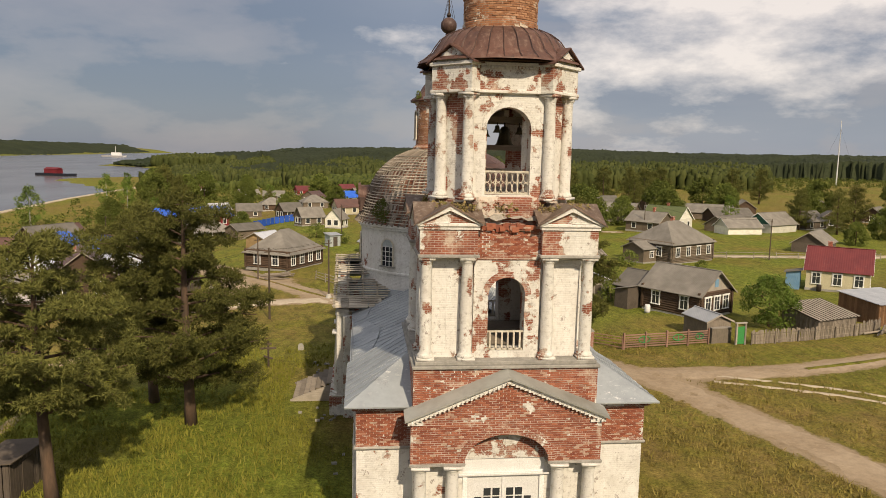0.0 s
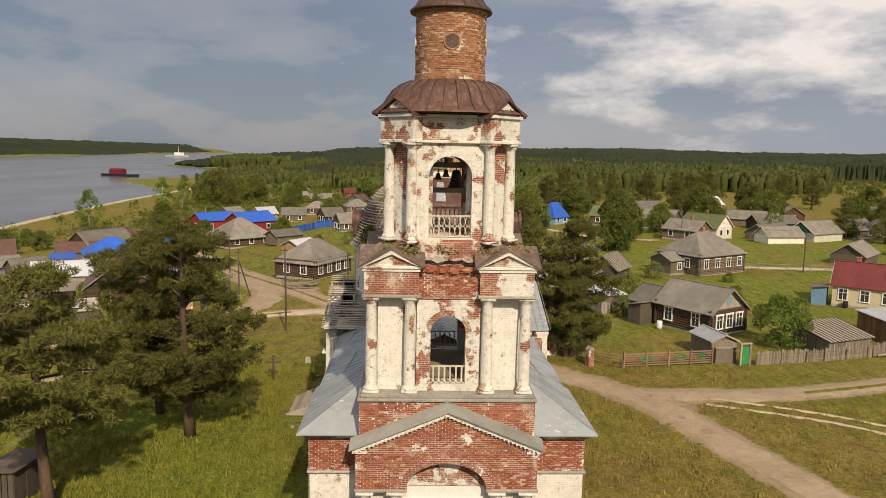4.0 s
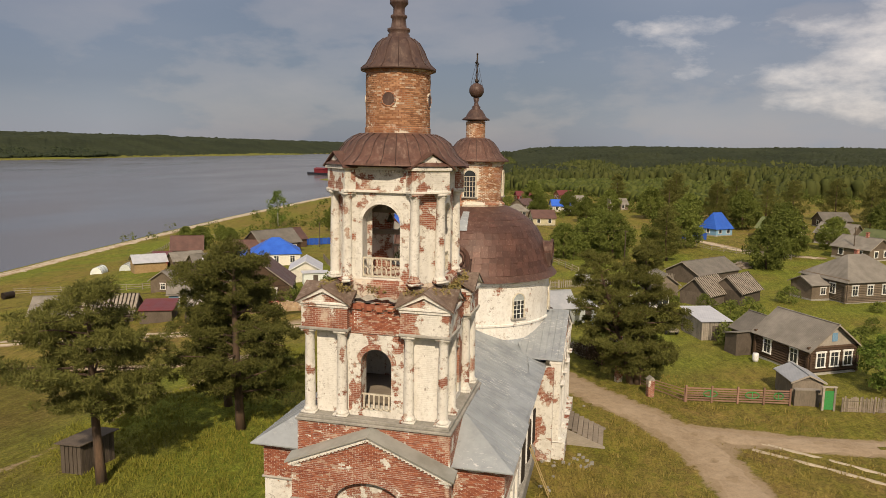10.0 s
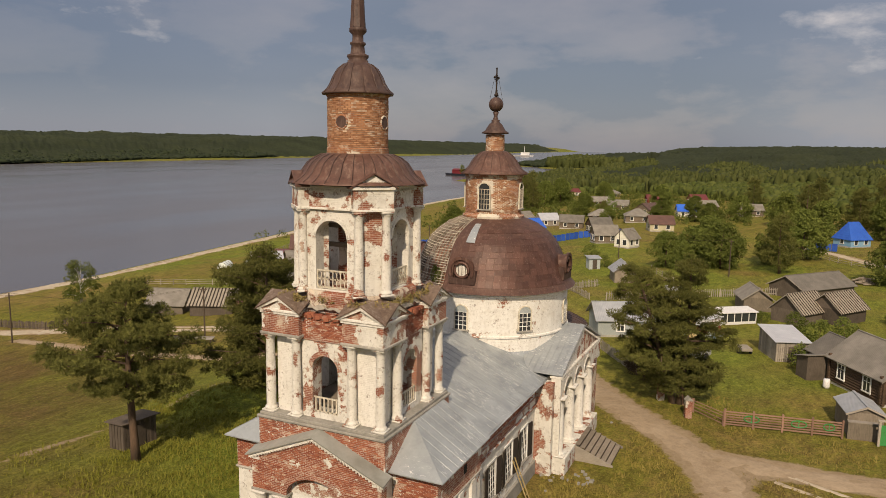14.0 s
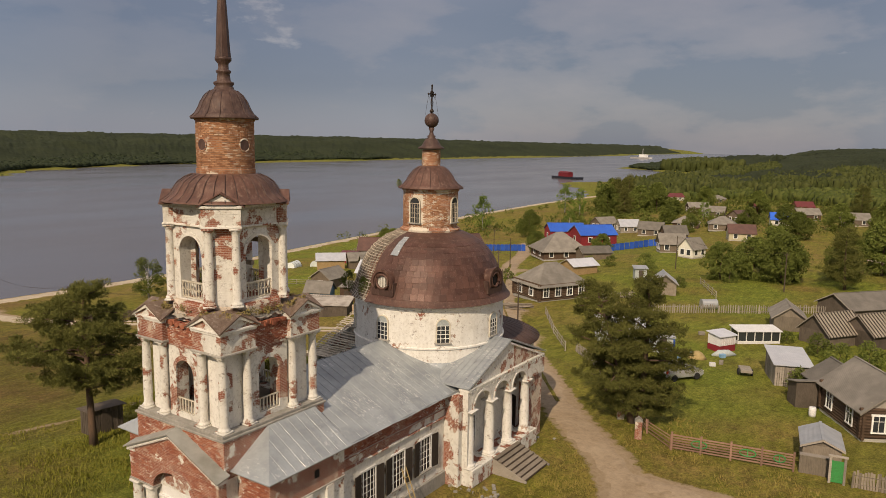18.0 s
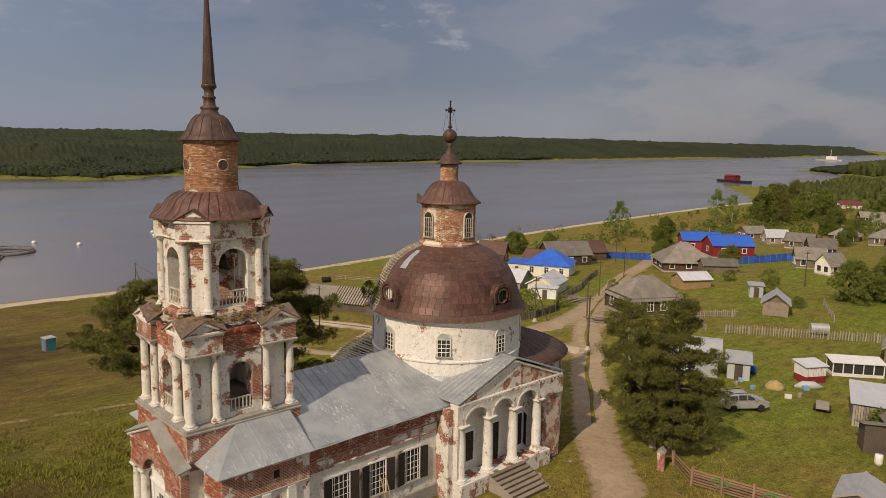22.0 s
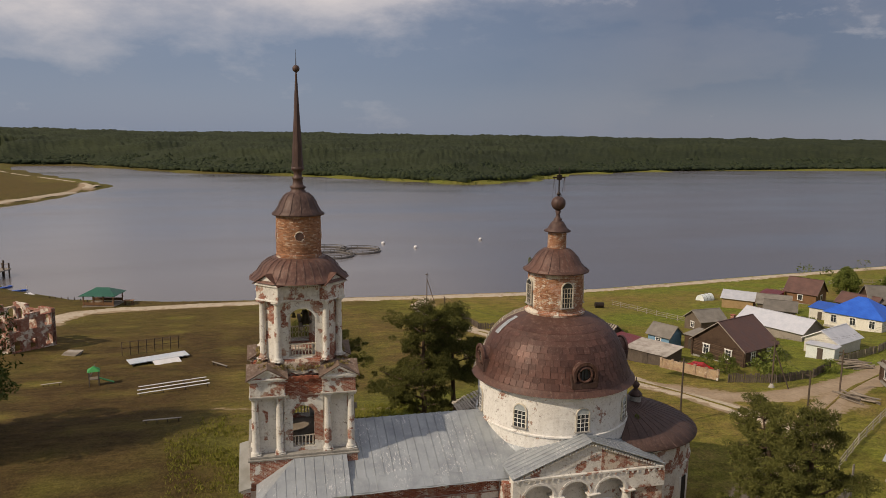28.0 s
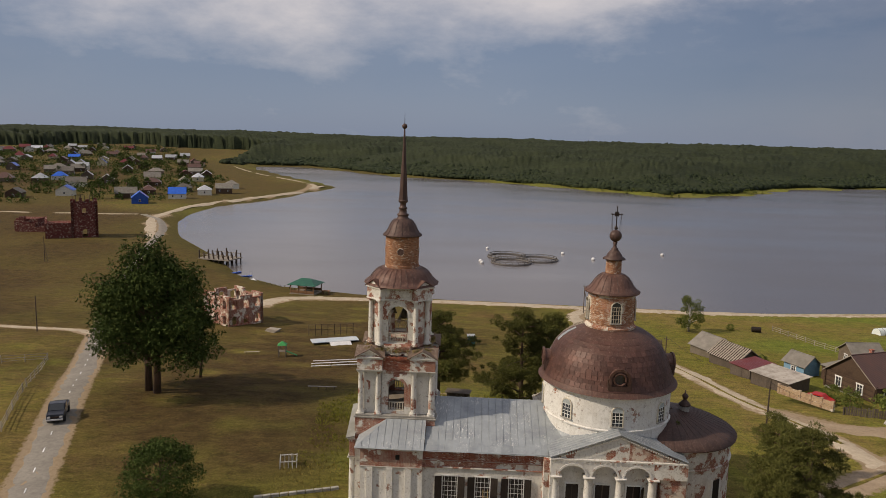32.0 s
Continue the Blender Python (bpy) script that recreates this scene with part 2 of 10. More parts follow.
def masonry(name, bare, brick=(0.24, 0.075, 0.048), brick2=(0.35, 0.135, 0.082), mortar=(0.44, 0.36, 0.30), plaster=(0.71, 0.695, 0.645), plaster2=(0.56, 0.54, 0.49),
            centre=None, radius=1.0, scale=0.9, dirt=0.55):
    """Old lime plaster over brick: bare is about the share of the wall where the plaster has come off."""
    n = Nodes(name)
    v = brick_vector(n, centre, radius)
    bt = n.t.nodes.new("ShaderNodeTexBrick")
    n.t.links.new(v, bt.inputs["Vector"])
    for key, val in (("Scale", 1.0), ("Mortar Size", 0.011), ("Mortar Smooth", 0.25), ("Brick Width", 0.27), ("Row Height", 0.088), ("Bias", -0.1)):
        bt.inputs[key].default_value = val
    bt.inputs["Color1"].default_value, bt.inputs["Color2"].default_value, bt.inputs["Mortar"].default_value = (*brick, 1), (*brick2, 1), (*mortar, 1)
    shift = n.t.nodes.new("ShaderNodeVectorMath")
    shift.operation = "MULTIPLY_ADD"
    n.t.links.new(n.random(), shift.inputs[0])
    shift.inputs[1].default_value = (31.0, 17.0, 23.0)
    n.t.links.new(n.co, shift.inputs[2])
    n.co = shift.outputs[0]
    weather = n.noise(1.1, 6, 0.65)
    bc = n.mix(n.ramp(weather, (0.48, 0.0), (0.70, 0.6)), bt.outputs["Color"], (0.15, 0.062, 0.045))
    lime = n.ramp(n.noise(1.7, 8, 0.74), (0.53, 0.0), (0.66, 0.8))
    bc = n.mix(lime, bc, (0.56, 0.47, 0.38))
    # plaster with rain streaks and grey stains
    streak = n.noise(3.0, 5, 0.6, (1.0, 1.0, 0.12))
    pc = n.mix(n.ramp(streak, (0.42, 0.0), (0.7, dirt)), plaster, plaster2)
    pc = n.mix(n.ramp(n.noise(1.3, 7, 0.68), (0.50, 0.0), (0.66, dirt)), pc, (0.50, 0.465, 0.41))
    pc = n.mix(n.ramp(n.noise(6.0, 7, 0.74), (0.52, 0.0), (0.66, dirt * 1.3)), pc, (0.36, 0.33, 0.29))
    pc = n.mix(n.ramp(n.noise(2.2, 8, 0.78), (0.60, 0.0), (0.63, 0.75)), pc, (0.24, 0.20, 0.17))
    # where the plaster is gone
    edge = n.math("ADD", n.math("MULTIPLY", n.noise(scale, 2, 0.5), 0.62), n.math("MULTIPLY", n.noise(3.4, 8, 0.72), 0.38))
    away = 0.5 - bare
    cut = 0.5 + 0.068 * (away * 2.6 + away ** 3 * 6)
    gone = n.ramp(edge, (max(0.0, cut - 0.006), 0.0), (min(1.0, cut + 0.006), 1.0))
    coat = n.ramp(edge, (max(0.0, cut - 0.022), 0.0), (max(0.0, cut - 0.008), 0.45), (min(1.0, cut + 0.003), 1.0))
    pc = n.mix(coat, pc, (0.48, 0.42, 0.35))
    c = n.mix(gone, pc, bc)
    relief = n.math("ADD", n.math("MULTIPLY", n.math("SUBTRACT", 1.0, gone), 1.6), n.math("MULTIPLY", bt.outputs["Fac"], -0.5))
    relief = n.math("ADD", relief, n.math("MULTIPLY", n.noise(14, 5, 0.7), 0.9))
    return n.done(c, 0.92, 0.0, n.bump(relief, 0.55, 0.03), 0.15)


def timber(name, a, b, rough=0.85, run=(1.0, 14.0, 14.0), per="random"):
    n = Nodes(name)
    grain = n.noise(2.2, 6, 0.65, run)
    c = n.mix(n.ramp(grain, (0.3, 0.0), (0.72, 1.0)), a, b)
    c = n.mix(n.ramp(n.noise(0.9, 4, 0.6), (0.45, 0.0), (0.75, 0.5)), c, tuple(k * 0.55 for k in a))
    c = n.vary(c, n.random() if per == "random" else n.island(), 0.72, 1.28)
    return n.done(c, rough, 0.0, n.bump(grain, 0.4, 0.02), 0.2)


def sheet(name, a, b, rough=0.5, metal=0.25, rib=0.0, axis=0, worn=0.3, wear=(0.3, 0.27, 0.24), flake=0.0):
    """Painted or bare roofing sheet; rib: the spacing of its corrugation in metres."""
    n = Nodes(name)
    blot = n.noise(0.7, 6, 0.62)
    c = n.mix(n.ramp(blot, (0.38, 0.0), (0.66, 1.0)), a, b)
    c = n.mix(n.ramp(n.noise(2.6, 7, 0.7, (1.0, 1.0, 0.5)), (0.6, 0.0), (0.72, worn)), c, wear)
    c = n.vary(c, n.random(), 0.86, 1.12)
    if flake:
        where = n.ramp(n.noise(0.45, 3, 0.5), (0.46, 0.0), (0.62, 1.0))
        chips = n.ramp(n.noise(4.5, 8, 0.78, (0.55, 1.6, 1.0)), (0.565, 0.0), (0.59, flake))
        c = n.mix(n.math("MULTIPLY", where, chips), c, (0.74, 0.74, 0.72))
        c = n.mix(n.ramp(n.noise(1.6, 7, 0.7), (0.6, 0.0), (0.72, 0.45)), c, (0.17, 0.165, 0.155))
    nor = n.bump(n.noise(9, 4, 0.6), 0.15, 0.02)
    if rib:
        w = n.t.nodes.new("ShaderNodeTexWave")
        w.bands_direction = "XYZ"[axis]
        w.inputs["Scale"].default_value = 0.314 / rib * 1.0
        n.t.links.new(n.co, w.inputs["Vector"])
        nor = n.bump(w.outputs["Fac"], 0.5, 0.03, nor)
    return n.done(c, n.ramp(blot, (0.3, rough - 0.1), (0.7, rough + 0.15)), metal, nor, 0.35)


M = {}
M["plaster"] = masonry("plaster_worn", 0.09)
M["plaster_s"] = masonry("plaster_patchy", 0.17)
M["plaster_clean"] = masonry("plaster_sound", 0.04, plaster=(0.745, 0.73, 0.685), dirt=0.4)
M["plaster_half"] = masonry("plaster_half_gone", 0.42)
M["frieze"] = masonry("brick_with_plaster_rests", 0.6)
M["brick"] = masonry("bare_brick", 0.86, mortar=(0.50, 0.42, 0.35))
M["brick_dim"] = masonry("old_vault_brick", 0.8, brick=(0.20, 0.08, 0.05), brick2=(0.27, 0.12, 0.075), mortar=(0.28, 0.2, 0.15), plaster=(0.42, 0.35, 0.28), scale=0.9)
M["brick_flaky"] = masonry("crumbling_brick", 0.62, plaster=(0.6, 0.5, 0.4), scale=0.9)
M["drum"] = masonry("drum_plaster", 0.075, plaster=(0.77, 0.76, 0.72), dirt=0.38, centre=(0, 18.7), radius=5.6, scale=0.6)
M["apse"] = masonry("apse_plaster", 0.34, centre=(0, 24.5), radius=5.4)
M["neck"] = masonry("orange_brick_round", 0.86, brick=(0.27, 0.11, 0.055), brick2=(0.40, 0.19, 0.095), mortar=(0.30, 0.22, 0.16), centre=(0, 0), radius=1.5, plaster=(0.62, 0.53, 0.42))
M["lantern"] = masonry("lantern_brick", 0.7, brick=(0.32, 0.13, 0.07), brick2=(0.45, 0.21, 0.11), centre=(0, 18.7), radius=2.0, plaster=(0.7, 0.63, 0.52))
M["stone"] = plain("ledge_stone", (0.42, 0.40, 0.36), (0.30, 0.29, 0.26), 1.2, 0.85, 0, 0.4, 9)
M["coping"] = sheet("coping_sheet", (0.36, 0.36, 0.33), (0.25, 0.25, 0.22), 0.6, 0.2, worn=0.5, wear=(0.45, 0.42, 0.36))
M["zinc"] = sheet("grey_roof_sheet", (0.37, 0.40, 0.415), (0.275, 0.30, 0.32), 0.48, 0.3, worn=0.6, wear=(0.54, 0.54, 0.53), flake=0.9)
def rusty(name, a, b, scuff, dark):
    """Old roofing sheet: run-down streaks, pale scuffs, dark stains and dents."""
    n = Nodes(name)
    c = n.mix(n.ramp(n.noise(0.8, 6, 0.62), (0.36, 0.0), (0.64, 1.0)), a, b)
    run = n.noise(2.4, 6, 0.68, (2.2, 2.2, 0.35))
    c = n.mix(n.ramp(run, (0.52, 0.0), (0.70, 0.75)), c, scuff)
    c = n.mix(n.ramp(run, (0.30, 0.8), (0.46, 0.0)), c, dark)
    c = n.mix(n.ramp(n.noise(7.0, 6, 0.72), (0.58, 0.0), (0.72, 0.55)), c, scuff)
    c = n.vary(c, n.random(), 0.86, 1.14)
    dent = n.math("ADD", n.noise(3.0, 4, 0.6), n.math("MULTIPLY", n.noise(11, 4, 0.6), 0.4))
    return n.done(c, n.ramp(run, (0.3, 0.42), (0.7, 0.7)), 0.15, n.bump(dent, 0.35, 0.05), 0.35)


M["rust"] = rusty("rusty_roof_sheet", (0.085, 0.044, 0.034), (0.125, 0.062, 0.046), (0.21, 0.14, 0.11), (0.045, 0.027, 0.023))
M["rust_pale"] = rusty("faded_rusty_sheet", (0.13, 0.088, 0.066), (0.18, 0.128, 0.098), (0.34, 0.285, 0.235), (0.062, 0.042, 0.034))
M["rust_dark"] = rusty("dark_rusty_sheet", (0.062, 0.036, 0.03), (0.09, 0.052, 0.042), (0.155, 0.105, 0.085), (0.032, 0.022, 0.02))
def plate_material():
    n = Nodes("rusty_dome_sheets")
    c = n.mix(n.ramp(n.noise(0.6, 5, 0.6), (0.38, 0.0), (0.66, 1.0)), (0.076, 0.037, 0.029), (0.11, 0.052, 0.039))
    c = n.mix(n.ramp(n.noise(3.0, 7, 0.7), (0.56, 0.0), (0.7, 0.4)), c, (0.19, 0.13, 0.105))
    c = n.mix(n.ramp(n.noise(11.0, 6, 0.75, (1.0, 1.0, 0.5)), (0.57, 0.0), (0.68, 0.6)), c, (0.24, 0.175, 0.145))
    c = n.vary(c, n.math("FRACT", n.math("ADD", n.island(), n.random())), 0.8, 1.22)
    return n.done(c, 0.5, 0.2, n.bump(n.noise(8, 4), 0.2, 0.02), 0.35)


M["rust_plate"] = plate_material()
def brick_piece_material(name, low, high):
    n = Nodes(name)
    which = n.math("FRACT", n.math("ADD", n.island(), n.random()))
    c = n.mix(n.ramp(which, (0.0, 0.0), (1.0, 1.0)), low, high)
    c = n.mix(n.ramp(n.math("FRACT", n.math("MULTIPLY", which, 13.0)), (0.84, 0.0), (0.9, 0.65)), c, (0.56, 0.46, 0.36))
    c = n.mix(n.ramp(n.noise(5.0, 6, 0.7), (0.5, 0.0), (0.72, 0.55)), c, (0.15, 0.062, 0.045))
    return n.done(c, 0.92, 0.0, n.bump(n.noise(22, 4, 0.7), 0.5, 0.01), 0.15)


M["brick_piece"] = brick_piece_material("single_bricks", (0.21, 0.066, 0.043), (0.38, 0.145, 0.086))
M["tan_piece"] = brick_piece_material("single_tan_bricks", (0.24, 0.115, 0.062), (0.45, 0.25, 0.145))
M["iron"] = plain("wrought_iron", (0.04, 0.032, 0.028), (0.07, 0.05, 0.04), 3, 0.6, 0.6, 0.2, 20)
M["bronze"] = plain("bell_bronze", (0.10, 0.085, 0.055), (0.14, 0.12, 0.07), 3, 0.45, 0.8, 0.1, 20)
M["white_paint"] = plain("white_paint", (0.84, 0.84, 0.82), (0.76, 0.755, 0.73), 2, 0.6, 0, 0.1, 20)
M["cream_paint"] = plain("cream_railing_paint", (0.70, 0.66, 0.55), (0.5, 0.44, 0.34), 4, 0.65, 0, 0.2, 20)
M["old_wood"] = timber("weathered_wood", (0.20, 0.165, 0.13), (0.30, 0.26, 0.21))
M["dark_wood"] = timber("dark_old_wood", (0.07, 0.052, 0.04), (0.13, 0.10, 0.075))
M["pale_wood"] = timber("pale_bare_boards", (0.40, 0.35, 0.28), (0.52, 0.47, 0.39))
M["shutter"] = timber("blackened_shutter_wood", (0.028, 0.022, 0.018), (0.06, 0.047, 0.038), run=(14, 14, 1))
M["grey_wood"] = timber("silver_grey_wood", (0.24, 0.21, 0.175), (0.36, 0.325, 0.28))
M["log"] = timber("dark_log_wall", (0.058, 0.037, 0.026), (0.125, 0.083, 0.056))
M["log_grey"] = timber("grey_log_wall", (0.115, 0.09, 0.068), (0.20, 0.16, 0.12))
M["log_brown"] = timber("brown_log_wall", (0.16, 0.085, 0.045), (0.26, 0.15, 0.08))
M["plank_v"] = timber("upright_planks", (0.17, 0.14, 0.11), (0.28, 0.24, 0.19), run=(14, 14, 1))
M["dark_plank"] = timber("dark_upright_planks", (0.075, 0.06, 0.05), (0.14, 0.115, 0.09), run=(14, 14, 1))
M["slate"] = sheet("old_grey_slate_roof", (0.17, 0.155, 0.132), (0.25, 0.23, 0.20), 0.85, 0.0, 0.18, 0, 0.5, (0.17, 0.16, 0.125))
M["slate_dark"] = sheet("dark_slate_roof", (0.12, 0.11, 0.095), (0.175, 0.16, 0.14), 0.85, 0.0, 0.18, 0, 0.5, (0.10, 0.10, 0.07))
M["tin"] = sheet("pale_tin_roof", (0.46, 0.47, 0.48), (0.36, 0.38, 0.40), 0.45, 0.4, 0.2, 0, 0.3)
M["white_tin"] = sheet("whitish_tin_roof", (0.62, 0.63, 0.66), (0.52, 0.54, 0.58), 0.45, 0.3, 0.2, 0, 0.2)
M["blue_tin"] = sheet("bright_blue_metal_roof", (0.02, 0.10, 0.50), (0.03, 0.14, 0.60), 0.4, 0.1, 0.2, 0, 0.1)
M["red_tin"] = sheet("wine_red_metal_roof", (0.13, 0.028, 0.03), (0.17, 0.036, 0.036), 0.45, 0.1, 0.25, 0, 0.2)
M["brown_tin"] = sheet("brown_metal_roof", (0.10, 0.055, 0.045), (0.14, 0.075, 0.06), 0.45, 0.1, 0.25, 0, 0.2)
M["green_tin"] = sheet("dull_green_roof", (0.10, 0.13, 0.05), (0.14, 0.16, 0.07), 0.7, 0.0, 0.2, 0, 0.3)
M["teal_tin"] = sheet("dark_green_metal_roof", (0.02, 0.10, 0.07), (0.03, 0.14, 0.09), 0.45, 0.1, 0.2, 0, 0.1)
M["pale_wall"] = plain("pale_house_wall", (0.72, 0.70, 0.62), (0.62, 0.60, 0.52), 1, 0.85, 0, 0.2, 10)
M["yellow_wall"] = plain("pale_yellow_wall", (0.66, 0.60, 0.40), (0.58, 0.52, 0.36), 1, 0.85, 0, 0.2, 10)
M["red_wall"] = plain("red_boarded_wall", (0.30, 0.03, 0.04), (0.22, 0.025, 0.03), 1, 0.7, 0, 0.2, 10)
M["blue_wall"] = plain("faded_blue_wall", (0.16, 0.33, 0.52), (0.22, 0.38, 0.52), 1, 0.8, 0, 0.2, 10)
M["strong_blue"] = plain("blue_fence_sheet", (0.02, 0.08, 0.40), (0.03, 0.11, 0.48), 1, 0.5, 0.1, 0.2, 10)
M["orange_wall"] = plain("orange_timber_wall", (0.42, 0.29, 0.15), (0.34, 0.23, 0.11), 1, 0.8, 0, 0.2, 10)
M["green_paint"] = plain("bright_green_paint", (0.04, 0.30, 0.08), (0.05, 0.24, 0.07), 2, 0.6, 0, 0.1, 15)
M["grey_wall"] = plain("pale_grey_siding", (0.42, 0.46, 0.46), (0.36, 0.40, 0.40), 1, 0.75, 0, 0.2, 10)
M["chimney"] = masonry("chimney_brick", 0.97, brick=(0.30, 0.07, 0.045), brick2=(0.38, 0.10, 0.06))
M["ruin_brick"] = masonry("dark_red_ruin_brick", 1.2, brick=(0.11, 0.025, 0.022), brick2=(0.15, 0.036, 0.028), mortar=(0.13, 0.07, 0.06))
M["ruin_pale"] = masonry("pale_ruin_brick", 0.7, plaster=(0.7, 0.62, 0.52))
# near-black for flat sheets that stand for the unlit inside behind openings
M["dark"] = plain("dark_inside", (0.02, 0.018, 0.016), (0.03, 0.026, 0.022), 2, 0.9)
M["rubber"] = plain("tyre_rubber", (0.02, 0.02, 0.02), (0.03, 0.03, 0.03), 4, 0.85)
M["silver_car"] = plain("silver_car_paint", (0.55, 0.56, 0.57), (0.5, 0.51, 0.52), 1, 0.25, 0.5, 0.0, 10, low=1, high=1)
M["dark_car"] = plain("dark_blue_car_paint", (0.03, 0.035, 0.05), (0.04, 0.045, 0.06), 1, 0.25, 0.3, 0.0, 10, low=1, high=1)
M["red_car"] = plain("red_car_paint", (0.5, 0.02, 0.015), (0.42, 0.02, 0.015), 1, 0.3, 0.1, 0.0, 10, low=1, high=1)
M["lamp_glass"] = plain("lamp_glass", (0.6, 0.6, 0.6), (0.7, 0.7, 0.7), 1, 0.15)
M["film"] = plain("greenhouse_film", (0.62, 0.68, 0.66), (0.70, 0.75, 0.73), 1, 0.35)
M["hay"] = plain("dry_straw", (0.45, 0.34, 0.16), (0.36, 0.27, 0.12), 3, 0.95, 0, 0.8, 18)
M["gravel"] = plain("pale_rubble", (0.38, 0.35, 0.30), (0.28, 0.25, 0.21), 3, 0.95, 0, 0.8, 18)
M["teal_wall"] = plain("turquoise_sheet", (0.05, 0.28, 0.30), (0.06, 0.32, 0.34), 1, 0.6)
M["purple_wall"] = plain("pinkish_door_paint", (0.35, 0.12, 0.25), (0.3, 0.1, 0.22), 1, 0.6)
M["stage_blue"] = plain("pale_blue_boards", (0.45, 0.52, 0.60), (0.55, 0.58, 0.60), 0.6, 0.7)
M["cage_grey"] = plain("cage_pipe", (0.10, 0.09, 0.085), (0.14, 0.13, 0.12), 1, 0.7)
M["barge_red"] = plain("dull_red_barge_paint", (0.22, 0.02, 0.03), (0.17, 0.02, 0.025), 1, 0.6)
M["float"] = plain("white_float", (0.8, 0.8, 0.8), (0.7, 0.7, 0.7), 1, 0.5)


def board_roof(name, a, b, dark, wide, axis=0):
    """A roof of boards laid down the slope, with dark gaps between."""
    n = Nodes(name)
    w = n.t.nodes.new("ShaderNodeTexWave")
    w.bands_direction = "XYZ"[axis]
    w.inputs["Scale"].default_value = 0.314 / wide
    w.inputs["Distortion"].default_value = 0.6
    n.t.links.new(n.co, w.inputs["Vector"])
    c = n.mix(n.ramp(n.noise(1.2, 5, 0.6, (6, 1, 1)), (0.35, 0.0), (0.65, 1.0)), a, b)
    c = n.mix(n.ramp(w.outputs["Fac"], (0.22, 1.0), (0.40, 0.0)), c, dark)
    return n.done(c, 0.9, 0.0, n.bump(w.outputs["Fac"], 0.6, 0.04), 0.15)


M["board_roof"] = board_roof("old_board_roof", (0.22, 0.19, 0.155), (0.34, 0.30, 0.25), (0.03, 0.026, 0.02), 0.5)
M["patched_roof"] = sheet("patched_pale_roof", (0.42, 0.38, 0.33), (0.24, 0.21, 0.18), 0.8, 0.0, 0.3, 0, 0.6, (0.14, 0.11, 0.09))
M["fence_red"] = timber("faded_red_fence_wood", (0.22, 0.125, 0.09), (0.32, 0.20, 0.15))
M["tan_brick"] = masonry("tan_brick_wall", 0.98, brick=(0.42, 0.30, 0.18), brick2=(0.5, 0.36, 0.22), mortar=(0.34, 0.27, 0.2))


def glass_material():
    n = Nodes("window_glass")
    return n.done((0.035, 0.04, 0.045), 0.08, 0.0, n.bump(n.noise(2.0, 2), 0.06, 0.02), 0.6)


M["glass"] = glass_material()


def leaf_material(name, a, b, c3):
    n = Nodes(name)
    c = n.mix(n.ramp(n.noise(0.55, 3, 0.5), (0.35, 0.0), (0.65, 1.0)), a, b)
    c = n.mix(n.ramp(n.island(), (0.3, 0.0), (1.0, 0.75)), c, c3)
    c = n.vary(c, n.random(), 0.8, 1.25)
    return n.done(c, 0.8, 0.0, None, 0.08)


M["pine_leaf"] = leaf_material("pine_needles", (0.086, 0.094, 0.026), (0.116, 0.121, 0.033), (0.172, 0.165, 0.048))
M["leaf"] = leaf_material("green_leaves", (0.078, 0.104, 0.022), (0.112, 0.138, 0.030), (0.165, 0.182, 0.048))
M["leaf_dark"] = leaf_material("dark_green_leaves", (0.034, 0.056, 0.013), (0.052, 0.080, 0.019), (0.085, 0.108, 0.028))
M["leaf_light"] = leaf_material("light_green_leaves", (0.075, 0.13, 0.02), (0.11, 0.16, 0.03), (0.16, 0.20, 0.05))
M["purple_leaf"] = leaf_material("reddish_shrub_leaves", (0.05, 0.035, 0.025), (0.07, 0.045, 0.03), (0.09, 0.07, 0.035))
M["dry_grass"] = leaf_material("dry_grass", (0.185, 0.158, 0.038), (0.225, 0.18, 0.052), (0.27, 0.21, 0.07))
M["ledge_leaf"] = leaf_material("withered_ledge_grass", (0.21, 0.165, 0.065), (0.27, 0.20, 0.095), (0.17, 0.165, 0.05))
M["green_grass"] = leaf_material("green_grass_blades", (0.16, 0.172, 0.026), (0.20, 0.20, 0.034), (0.25, 0.225, 0.052))
# far trees: a duller, greyer green with distance haze mixed into the colour
M["forest"] = leaf_material("far_forest", (0.026, 0.036, 0.020), (0.034, 0.046, 0.024), (0.046, 0.058, 0.028))
M["pine_forest"] = leaf_material("olive_pine_forest", (0.037, 0.046, 0.014), (0.052, 0.062, 0.018), (0.080, 0.088, 0.028))
M["young_forest"] = leaf_material("light_forest", (0.044, 0.058, 0.015), (0.064, 0.080, 0.020), (0.096, 0.108, 0.030))


def canopy_material():
    n = Nodes("forest_canopy")
    # same dulled tone as the far trees, haze included in the colour
    c = n.mix(n.ramp(n.noise(0.011, 5, 0.6), (0.38, 0.0), (0.62, 1.0)), (0.027, 0.034, 0.019), (0.041, 0.049, 0.025))
    c = n.mix(n.ramp(n.noise(0.12, 4, 0.7), (0.50, 0.0), (0.72, 0.7)), c, (0.050, 0.062, 0.030))
    # near-black flecks painted in as the shaded gaps between crowns
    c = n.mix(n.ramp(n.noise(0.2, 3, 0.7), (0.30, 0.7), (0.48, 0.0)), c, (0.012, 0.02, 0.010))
    return n.done(c, 0.9, 0.0, None, 0.05)


M["canopy"] = canopy_material()
M["bark"] = plain("pine_bark", (0.15, 0.095, 0.062), (0.09, 0.065, 0.048), 2.5, 0.95, 0, 0.8, 9, (1, 1, 0.25))
M["birch"] = plain("birch_bark", (0.6, 0.58, 0.54), (0.2, 0.19, 0.18), 3, 0.8, 0, 0.3, 9)


